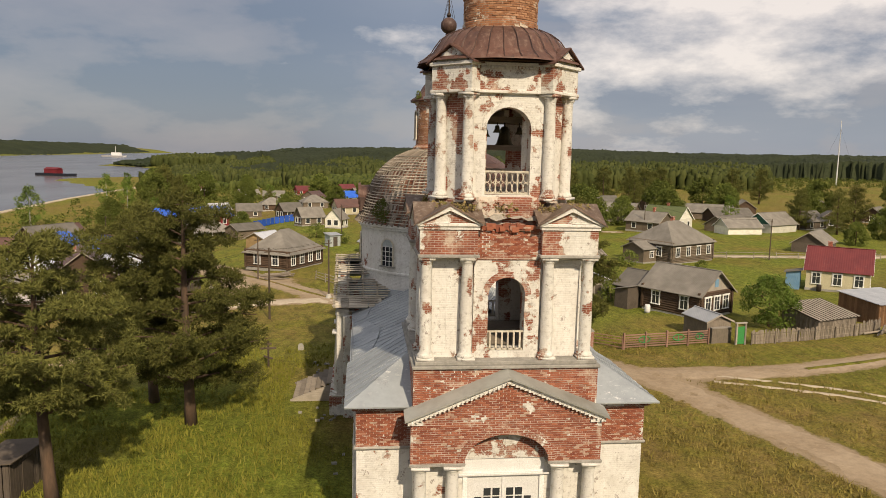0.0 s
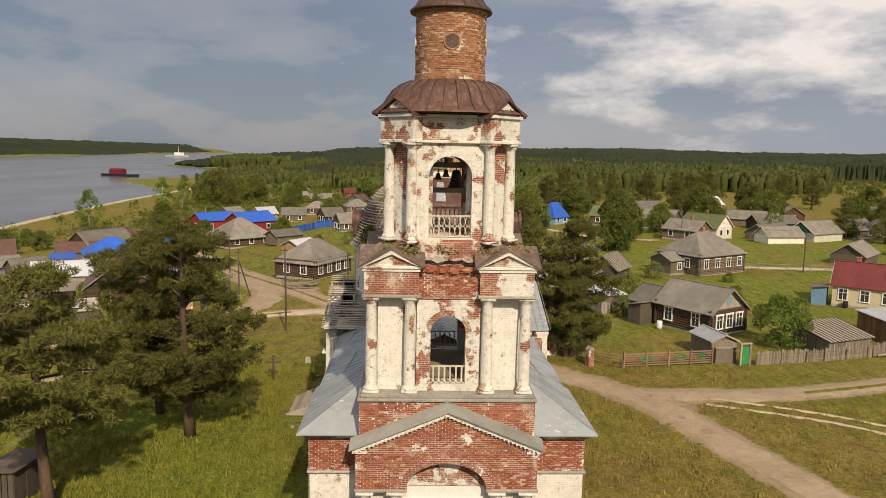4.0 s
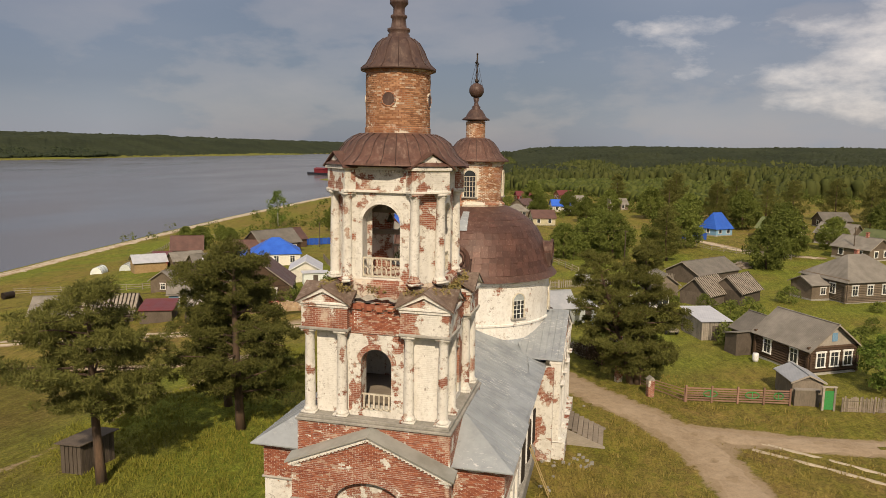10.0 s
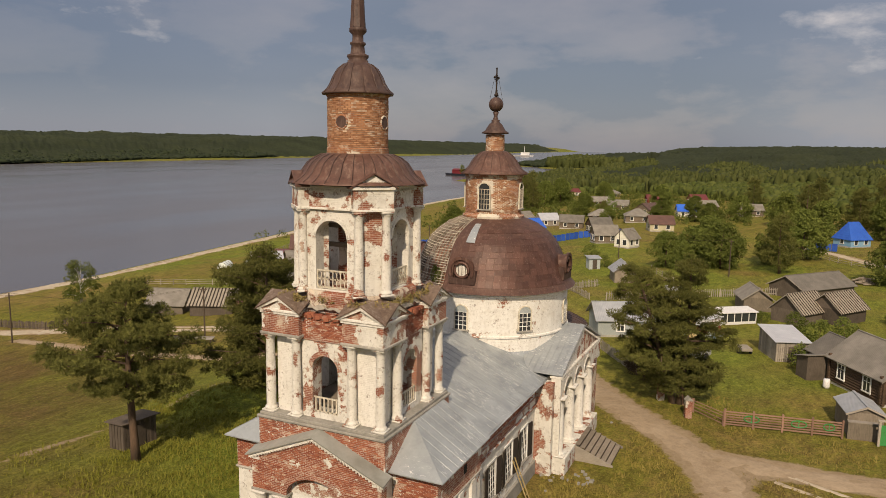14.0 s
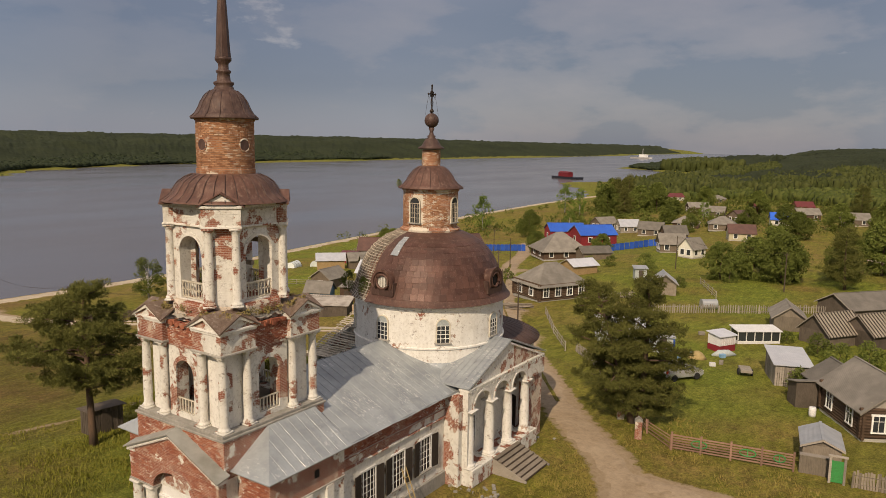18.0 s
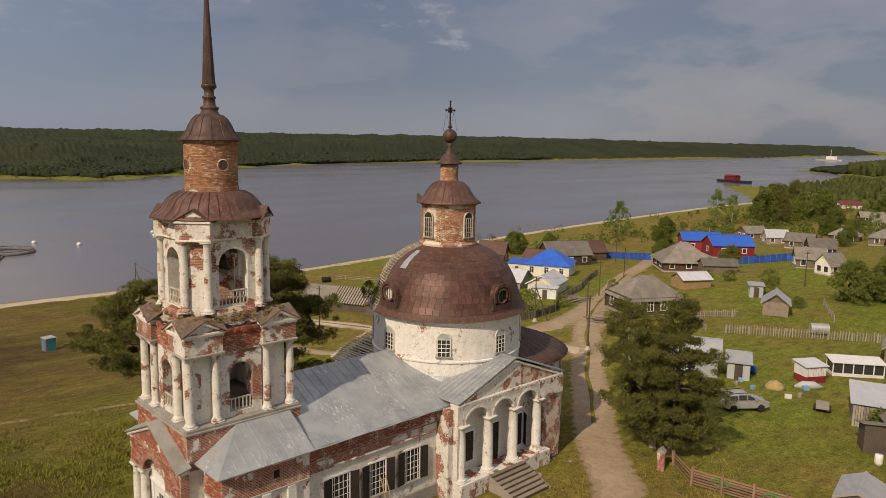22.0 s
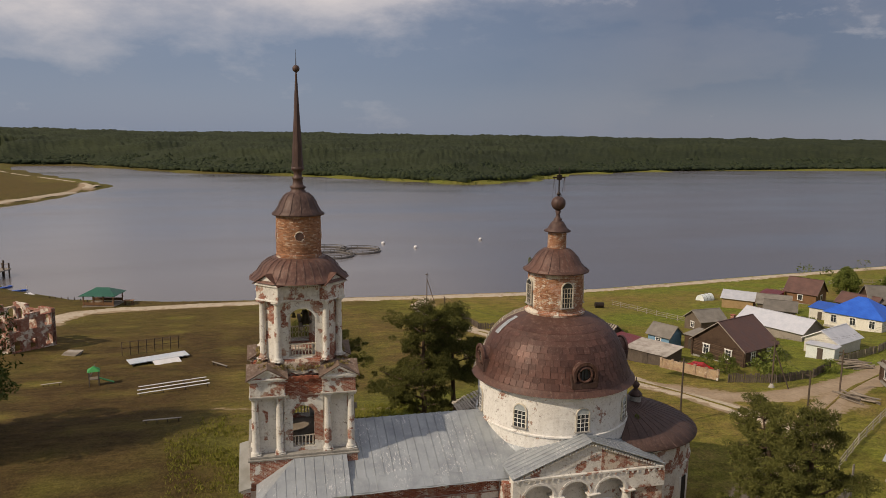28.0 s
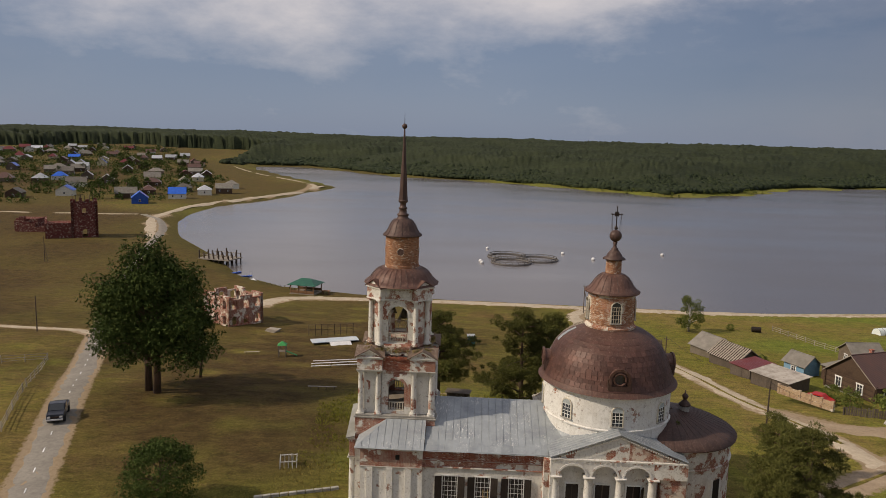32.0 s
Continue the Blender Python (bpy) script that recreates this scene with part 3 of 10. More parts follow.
def ground_material():
    n = Nodes("meadow_ground")
    attr = n.t.nodes.new("ShaderNodeAttribute")
    attr.attribute_name = "earth"
    s = n.t.nodes.new("ShaderNodeSeparateColor")
    n.t.links.new(attr.outputs["Color"], s.inputs[0])
    broad, mid = n.noise(0.035, 5, 0.6), n.noise(0.22, 6, 0.65)
    fine, blade = n.noise(1.6, 6, 0.7), n.noise(7.0, 5, 0.75)
    dry, lush, olive = (0.228, 0.165, 0.054), (0.158, 0.165, 0.025), (0.188, 0.162, 0.034)
    c = n.mix(n.ramp(mid, (0.40, 0.0), (0.60, 1.0)), olive, dry)
    c = n.mix(n.ramp(n.math("ADD", n.math("MULTIPLY", broad, 0.6), n.math("MULTIPLY", fine, 0.4)), (0.46, 0.0), (0.58, 0.8)), c, lush)
    red = n.ramp(n.noise(0.09, 6, 0.68), (0.53, 0.0), (0.68, 0.5))
    c = n.mix(red, c, (0.165, 0.092, 0.046))
    c = n.mix(s.outputs[1], c, n.mix(n.ramp(fine, (0.35, 0.0), (0.65, 1.0)), (0.125, 0.158, 0.022), (0.195, 0.212, 0.036)))
    # brown grass, darkened further to stand for cloud shade on the meadow
    c = n.mix(s.outputs[2], c, n.mix(n.ramp(mid, (0.35, 0.0), (0.65, 1.0)), (0.100, 0.064, 0.026), (0.058, 0.036, 0.016)))
    c = n.mix(n.ramp(n.noise(0.45, 6, 0.7), (0.28, 0.55), (0.48, 0.0)), c, (0.075, 0.072, 0.018))
    sweep = n.noise(1.1, 7, 0.75, (1.0, 0.35, 1.0))
    c = n.mix(1.0, c, n.ramp(sweep, (0.32, 0.62), (0.68, 1.32)), "MULTIPLY")
    c = n.mix(1.0, c, n.ramp(blade, (0.27, 0.38), (0.73, 1.5)), "MULTIPLY")
    c = n.mix(1.0, c, n.ramp(n.noise(2.8, 6, 0.7), (0.3, 0.68), (0.7, 1.3)), "MULTIPLY")
    soil = n.mix(n.ramp(fine, (0.35, 0.0), (0.65, 1.0)), (0.37, 0.285, 0.19), (0.29, 0.215, 0.135))
    edge = n.math("ADD", s.outputs[0], n.math("MULTIPLY", n.math("SUBTRACT", fine, 0.5), 1.1))
    c = n.mix(n.ramp(edge, (0.42, 0.0), (0.62, 1.0)), c, soil)
    return n.done(c, 0.95, 0.0, n.bump(n.math("ADD", blade, n.math("MULTIPLY", fine, 0.7)), 0.9, 0.12), 0.1)


M["ground"] = ground_material()


def road_material(name, a, b, stone):
    n = Nodes(name)
    fine = n.noise(2.2, 7, 0.72)
    c = n.mix(n.ramp(n.noise(0.35, 5, 0.6), (0.35, 0.0), (0.65, 1.0)), a, b)
    c = n.mix(n.ramp(n.noise(9, 5, 0.7), (0.55, 0.0), (0.75, 0.7)), c, stone)
    c = n.mix(1.0, c, n.ramp(fine, (0.25, 0.75), (0.75, 1.2)), "MULTIPLY")
    return n.done(c, 0.95, 0.0, n.bump(fine, 0.6, 0.05), 0.1)


M["dirt"] = road_material("packed_dirt", (0.37, 0.288, 0.20), (0.30, 0.226, 0.15), (0.43, 0.345, 0.25))
M["sand"] = road_material("pale_sandy_road", (0.50, 0.425, 0.32), (0.42, 0.35, 0.26), (0.56, 0.49, 0.40))
M["asphalt"] = road_material("faded_asphalt", (0.29, 0.265, 0.225), (0.235, 0.215, 0.185), (0.33, 0.30, 0.26))


def water_material():
    n = Nodes("lake_water")
    w = n.noise(0.5, 6, 0.6, (1.0, 0.4, 1.0))
    w2 = n.noise(0.02, 4, 0.5, (1.0, 0.35, 1.0))
    nor = n.bump(w, 0.06, 0.2)
    return n.done((0.12, 0.108, 0.108), n.ramp(w2, (0.35, 0.14), (0.65, 0.24)), 0.0, nor, 0.5)


M["water"] = water_material()

# ---- building blocks ----
def finish(name, bm, material, smooth=False, weld=False):
    if weld:
        bmesh.ops.remove_doubles(bm, verts=bm.verts, dist=0.0005)
    bmesh.ops.recalc_face_normals(bm, faces=bm.faces)
    me = bpy.data.meshes.new(name)
    bm.to_mesh(me)
    bm.free()
    me.materials.append(M[material] if isinstance(material, str) else material)
    if smooth:
        me.polygons.foreach_set("use_smooth", [True] * len(me.polygons))
    return me


def part(name, bm, material, parent, label="", smooth=False, at=None):
    """Links a bmesh (or a ready mesh) as one mesh object under a thing or a part."""
    me = bm if isinstance(bm, bpy.types.Mesh) else finish(name, bm, material, smooth)
    ob = new(name, me)
    ob.parent = parent
    if at is not None:
        ob.matrix_basis = at
    if label:
        ob["label"] = label
    return ob


def thing(name, label, category, at=None, group="", kind=""):
    ob = new(name)
    ob.empty_display_size = 0.2
    if at is not None:
        ob.matrix_basis = at
    return tagged(ob, label, category, group, kind)


def solid(name, bm, material, label, category="", kind="", group="", at=None, smooth=False):
    me = bm if isinstance(bm, bpy.types.Mesh) else finish(name, bm, material, smooth)
    ob = new(name, me)
    if at is not None:
        ob.matrix_basis = at
    return tagged(ob, label, category, group, kind)


def raw(name, verts, faces, material, smooth=False):
    me = bpy.data.meshes.new(name)
    me.from_pydata(verts, [], faces)
    me.materials.append(M[material] if isinstance(material, str) else material)
    if smooth:
        me.polygons.foreach_set("use_smooth", [True] * len(me.polygons))
    return me


def box(bm, cx, cy, cz, sx, sy, sz, rz=0.0, bevel=0.0):
    """A box by its centre and full sizes, turned about z by rz degrees."""
    m = pose(cx, cy, cz, 0, 0, rz) @ Matrix.Diagonal((sx, sy, sz, 1))
    r = bmesh.ops.create_cube(bm, size=1.0, matrix=m)
    if bevel:
        es = list({e for v in r["verts"] for e in v.link_edges})
        bmesh.ops.bevel(bm, geom=es, offset=bevel, segments=1, affect="EDGES")
    return bm


def span(bm, x0, x1, y0, y1, z0, z1, bevel=0.0):
    return box(bm, (x0 + x1) / 2, (y0 + y1) / 2, (z0 + z1) / 2, abs(x1 - x0), abs(y1 - y0), abs(z1 - z0), 0, bevel)


def block(*a, **k):
    return box(bmesh.new(), *a, **k)


def lathe(bm, profile, n=32, a0=0.0, a1=360.0, cx=0.0, cy=0.0, cap=True):
    """Turns (radius, height) pairs about an upright axis."""
    full = abs(a1 - a0) >= 360
    k = n if full else n + 1
    rings = []
    for r, z in profile:
        if r < 1e-4 and full:
            rings.append([bm.verts.new((cx, cy, z))])
        else:
            rings.append([bm.verts.new((cx + r * math.cos(radians(a0 + (a1 - a0) * i / n)), cy + r * math.sin(radians(a0 + (a1 - a0) * i / n)), z)) for i in range(k)])
    for a, b in zip(rings, rings[1:]):
        for i in range(n):
            j = (i + 1) % k
            if len(a) == 1 and len(b) == 1:
                continue
            if len(a) == 1:
                bm.faces.new((a[0], b[i], b[j]))
            elif len(b) == 1:
                bm.faces.new((a[i], a[j], b[0]))
            else:
                bm.faces.new((a[i], a[j], b[j], b[i]))
    if cap and full:
        for ring in (rings[0], rings[-1]):
            if len(ring) > 2:
                bm.faces.new(ring)
    return bm


def prism(bm, poly, y0, y1, m=None):
    """A polygon given as (x, z) pairs, pulled from y0 to y1."""
    a = [bm.verts.new((x, y0, z)) for x, z in poly]
    b = [bm.verts.new((x, y1, z)) for x, z in poly]
    bm.faces.new(a), bm.faces.new(b[::-1])
    for i in range(len(poly)):
        j = (i + 1) % len(poly)
        bm.faces.new((a[i], b[i], b[j], a[j]))
    if m is not None:
        bmesh.ops.transform(bm, matrix=m, verts=a + b)
    return bm


def tube(bm, pts, r, n=8):
    """A bar along points; r may be one radius or one a point."""
    rs = r if isinstance(r, (list, tuple)) else [r] * len(pts)
    rings = []
    for i, p in enumerate(pts):
        p = Vector(p)
        d = (Vector(pts[min(i + 1, len(pts) - 1)]) - Vector(pts[max(i - 1, 0)])).normalized()
        u = d.cross(Vector((0, 0, 1)) if abs(d.z) < 0.95 else Vector((1, 0, 0))).normalized()
        v = d.cross(u)
        rings.append([bm.verts.new(p + rs[i] * (math.cos(2 * math.pi * k / n) * u + math.sin(2 * math.pi * k / n) * v)) for k in range(n)])
    for a, b in zip(rings, rings[1:]):
        for k in range(n):
            bm.faces.new((a[k], a[(k + 1) % n], b[(k + 1) % n], b[k]))
    bm.faces.new(rings[0]), bm.faces.new(rings[-1][::-1])
    return bm


def arch_points(hw, spring, rise, n=14):
    return [(hw * math.cos(math.pi * i / n), spring + rise * math.sin(math.pi * i / n)) for i in range(n + 1)]


def arch_wall(bm, x0, x1, z0, z1, y0, y1, hw, sill, spring, rise, m=None, cx=0.0):
    """A wall from x0 to x1 with an arched opening of half width hw through its thickness y0..y1."""
    arc = [(cx + x, z) for x, z in arch_points(hw, spring, rise)]
    made = []
    half = len(arc) // 2
    polys = []
    right = [(cx + hw, sill)] + arc[:half + 1] + [(cx, z1), (x1, z1), (x1, sill)]
    left = arc[half:] + [(cx - hw, sill), (x0, sill), (x0, z1), (cx, z1)]
    polys += [right, left]
    if sill > z0 + 1e-4:
        polys.append([(x0, z0), (x1, z0), (x1, sill), (cx + hw, sill), (cx - hw, sill), (x0, sill)])
    for p in polys:
        a = [bm.verts.new((x, y0, z)) for x, z in p]
        b = [bm.verts.new((x, y1, z)) for x, z in p]
        made += a + b
        bm.faces.new(a), bm.faces.new(b[::-1])
        for i in range(len(p)):
            j = (i + 1) % len(p)
            bm.faces.new((a[i], b[i], b[j], a[j]))
    if m is not None:
        bmesh.ops.transform(bm, matrix=m, verts=made)
    return bm


def arch_ring(bm, hw, spring, rise, w, y0, y1, m=None, n=14, cx=0.0, a0=0.0, a1=180.0):
    """An archivolt of width w round an arch."""
    made, q = [], []
    for i in range(n + 1):
        t = radians(a0 + (a1 - a0) * i / n)
        for k in (0, 1):
            for y in (y0, y1):
                v = bm.verts.new((cx + (hw + k * w) * math.cos(t), y, spring + (rise + k * w) * math.sin(t)))
                made.append(v)
        q.append(made[-4:])
    for a, b in zip(q, q[1:]):
        for i, j in ((0, 1), (1, 3), (3, 2), (2, 0)):
            bm.faces.new((a[i], a[j], b[j], b[i]))
    bm.faces.new((q[0][0], q[0][1], q[0][3], q[0][2])), bm.faces.new((q[-1][0], q[-1][2], q[-1][3], q[-1][1]))
    if m is not None:
        bmesh.ops.transform(bm, matrix=m, verts=made)
    return bm


def slab(bm, quad, thick):
    """A sheet through four (or more) corners, with its thickness downwards."""
    a = [bm.verts.new(p) for p in quad]
    b = [bm.verts.new((p[0], p[1], p[2] - thick)) for p in quad]
    bm.faces.new(a), bm.faces.new(b[::-1])
    for i in range(len(quad)):
        j = (i + 1) % len(quad)
        bm.faces.new((a[i], b[i], b[j], a[j]))
    return bm


# ---- ground, lake and roads ----
SHORE_NEAR = [(-912, -289), (-836, -267), (-700, -196), (-613, -141), (-534, -104), (-498, -122), (-458, -120), (-403, -130), (-363, -145), (-318, -144), (-277, -135), (-231, -115),
              (-185, -83), (-154, -65), (-139, -47), (-132, -23), (-129, 4), (-127, 39), (-128, 85), (-136, 135), (-144, 190), (-151, 247), (-159, 342), (-161, 433), (-188, 488), (-252, 587),
              (-221, 637), (-185, 651), (-206, 677), (-299, 685), (-299, 702), (-206, 708), (-178, 807), (-263, 992), (-389, 1112), (-391, 1190), (-292, 1360), (-377, 2141), (-433, 6254)]
SHORE_FAR = [(-1284, 6254), (-1128, 3219), (-987, 2566), (-930, 1553), (-882, 914), (-838, 552), (-738, 355), (-616, 262), (-556, 173), (-597, 136), (-660, 72), (-714, 15), (-754, -79),
             (-860, -167), (-931, -232)]
LAKE = np.array(SHORE_NEAR + SHORE_FAR, dtype=float)


def seg_distance(px, py, pts, closed=False):
    """Distance from points to a line of segments."""
    p = np.array(pts, dtype=float)
    q = np.roll(p, -1, axis=0) if closed else p[1:]
    p = p if closed else p[:-1]
    best = np.full(px.shape, 1e9)
    for (ax, ay), (bx, by) in zip(p, q):
        dx, dy = bx - ax, by - ay
        k = np.clip(((px - ax) * dx + (py - ay) * dy) / (dx * dx + dy * dy + 1e-9), 0, 1)
        best = np.minimum(best, np.hypot(px - ax - k * dx, py - ay - k * dy))
    return best


def in_lake(px, py):
    inside = np.zeros(px.shape, dtype=bool)
    x0, y0 = LAKE[:, 0], LAKE[:, 1]
    x1, y1 = np.roll(x0, -1), np.roll(y0, -1)
    for ax, ay, bx, by in zip(x0, y0, x1, y1):
        if ay == by:
            continue
        cross = (ay > py) != (by > py)
        inside ^= cross & (px < (bx - ax) * (py - ay) / (by - ay) + ax)
    return inside


def wave(px, py, size, seed):
    """Smooth rolling values between about -1 and 1."""
    r = np.random.RandomState(seed)
    out = np.zeros(px.shape)
    for k in range(7):
        a, f, ph = r.uniform(0, 2 * math.pi), r.uniform(0.6, 1.7) / size, r.uniform(0, 2 * math.pi)
        out += np.sin((px * math.cos(a) + py * math.sin(a)) * f * 2 * math.pi + ph)
    return out / 3.2


WATER = -10.8


def height(px, py):
    """The height of the land: level by the church, falling to the lake, and slow rises far off."""
    px, py = np.asarray(px, dtype=float), np.asarray(py, dtype=float)
    d = seg_distance(px, py, LAKE, True)
    d = np.where(in_lake(px, py), -d, d)
    r = np.hypot(px, py)
    far = np.clip((r - 420) / 1500, 0, 1)
    ease = np.clip((-px - 12) / 24, 0, 1)
    fall = -np.minimum(0.08 * np.maximum(0, -9 - px) * ease * ease * (3 - 2 * ease), 9.0) - 0.01 * np.clip(py - 40, 0, 260) * np.clip((60 - px) / 50, 0, 1)
    fall = np.maximum(fall, -9.2) * (1 - far * np.clip(d / 500, 0, 1))
    bank = np.clip((d + 1.0) / 10.0, 0, 1)
    z = WATER - 0.55 + bank * (fall + 0.55 - WATER)
    z = np.where(d < -1, WATER - 0.6 - np.minimum(-d, 30) * 0.06, z)
    land = np.clip(d / 60.0, 0, 1)
    z = z + land * (0.18 * wave(px, py, 38, 5) * np.clip((r - 14) / 25, 0, 1))
    north = np.clip((-px - 380) / 400, 0, 1)
    rise = 16 * far ** 1.2 + north * 3 * np.clip((d - 15) / 250, 0, 1)
    z = z + 0.8 * np.exp(-((px + 23.5) / 5.5) ** 2 - ((py - 17) / 3.2) ** 2)
    return z + rise * np.clip(d / 160.0, 0, 1) + far * land * 3.0 * wave(px, py, 900, 8)


def h(x, y):
    return float(height(np.array([x]), np.array([y]))[0])


# middle lines and widths of the ways
ROADS = {
    "village_road": ("dirt", 3.6, [(60, -90), (46, -58), (34, -34), (27, -20), (23.3, -8), (20.9, 2.5), (19.3, 8.5), (17.7, 14.5), (16, 19), (13.2, 23.2), (10.5, 25.8), (8.2, 28), (5.2, 31.5), (1.0, 37), (-3.8, 43), (-8, 49), (-14.3, 57.4), (-20.9, 67.6), (-28.6, 81.6), (-38.3, 100.4), (-45.9, 115.9), (-51.7, 132.6), (-65.5, 161.8)]),
    "side_road": ("dirt", 2.8, [(15.5, 21.0), (19.5, 20.9), (24, 20.8), (28.7, 21.1), (33.5, 22.2), (38, 23.6), (48, 27), (60, 33), (80, 45), (120, 60)]),
    "lake_road": ("sand", 5.0, [(-535.7, -120.1), (-463.1, -126.6), (-404.2, -139.6), (-355, -152.5), (-307.1, -152.5), (-268.3, -144.8), (-229.6, -127.9)]),
    "embankment_road": ("sand", 6.6, [(-94.6, -45.9), (-112.3, -39.4), (-115.5, -22.4), (-116.5, 4.1), (-114.4, 33.1), (-114.8, 60), (-119.9, 88.1), (-126, 128.6), (-134.1, 183.9), (-140.9, 243.4), (-149.4, 343.4), (-149.6, 436.5), (-143.9, 506.5), (-129.6, 585.2), (-115.3, 656.7)]),
    "lane_to_lake": ("sand", 3.6, [(-114.4, 35.8), (-102.3, 30.6), (-87.1, 30.9), (-69.7, 34.3), (-58.3, 38.1), (-47.7, 41.2), (-36.2, 43.3), (-26.1, 44.9), (-15.3, 48.3), (-9, 50)]),
    "lane_east": ("dirt", 3.8, [(-28, 44), (-24.8, 46.6), (-21.1, 50), (-19.8, 55.1), (-21, 62.5), (-24.5, 71.1), (-29.9, 82)]),
    "north_track": ("dirt", 1.2, [(-23.9, 30.2), (-33.3, 28.3), (-50.6, 27.5), (-69.7, 29)]),
    "spit_road": ("sand", 4.0, [(-404.2, -139.6), (-463.1, -126.6), (-528.2, -125.3), (-581.5, -150), (-688.9, -221.1), (-792.4, -275.5), (-844.2, -298.8)]),
    "meadow_track": ("sand", 2.4, [(-56.6, -58), (-62.8, -66.4), (-63.5, -81.2), (-60.8, -102.6), (-56.1, -135.2)]),
    "bank_track": ("sand", 4.0, [(-229.6, -127.9), (-210.7, -120.1)]),
    "far_village_road": ("sand", 4.0, [(-290.3, -161.6), (-285.1, -195.3), (-281.2, -227.6), (-274.7, -298.8)]),
    "back_lane": ("sand", 3.0, [(48, 86), (56, 84), (66, 82), (82, 84), (110, 92)]),
    "blue_house_lane": ("sand", 3.0, [(21.4, 155.9), (30.8, 142.6), (37.9, 130.2), (50, 122.8)]),
}
ASPHALT = [(150, 22), (80, -3), (44, -15.5), (28, -22.3), (14, -28.5), (5.5, -32.5), (-6, -37.2), (-20.1, -43), (-36.1, -49.9), (-82.9, -70), (-146.8, -96.1), (-185.4, -109.5), (-210.9, -117.4), (-238.8, -126.6), (-268.3, -140.9), (-290.3, -159)]
PATCHES = [(17.2, 19.3, 3.6), (-22.9, 48.7, 4), (-26.1, 46, 4.5), (-38.4, 103.9, 5), (-98.4, -42.3, 4.5), (-102.3, 31.8, 4), (-8, 50, 3.5), (-15.7, 62.1, 3)]  # trodden ground
GARDENS = [(15, 47, 12, 15), (-0.9, 92, 16, 16), (-17.4, 127.8, 20, 18), (-78.2, 104.3, 16, 34), (-8, 4, 8, 30), (40, 60, 24, 22), (60, 95, 45, 40), (-37.7, 84.1, 22, 30), (19.9, 60.5, 30, 25), (-13.8, 0.2, 13, 24), (28, 52, 26, 20), (12, 52, 13, 11), (19.5, 102.2, 30, 34), (-76.7, 76, 13, 20), (-11.6, 98.2, 12, 20), (50, 66, 20, 18), (-22.6, 19.3, 14, 16), (75, 110, 50, 40), (-116.6, 125.9, 12, 60), (-39.9, 149.8, 30, 30)]  # lusher grass
BROWN_SHADED = [(-43.2, -25.2, 34, 30), (-559.5, -337.6, 330, 190), (-10, -14, 16, 14), (-66.4, -11.9, 34, 38), (-12.6, -26.1, 24, 12), (-20.1, -24.4, 26, 24), (-171.2, -137, 60, 40), (-261.8, -195.3, 150, 90), (-99.3, -130.7, 90, 60), (-50.6, -49.2, 30, 16), (-82.2, -95.7, 40, 20)]  # drier, browner grass, with cloud shade put into its colour


def axis_steps(lo, hi, step, far):
    """Even steps from lo to hi, growing ones beyond."""
    mid = list(np.arange(lo, hi + 0.01, step))
    out, s, v = [], step, hi
    while v < far:
        s *= 1.09
        v += s
        out.append(v)
    left, s, v = [], step, lo
    while v > -far:
        s *= 1.09
        v -= s
        left.append(v)
    return np.array(left[::-1] + mid + out)


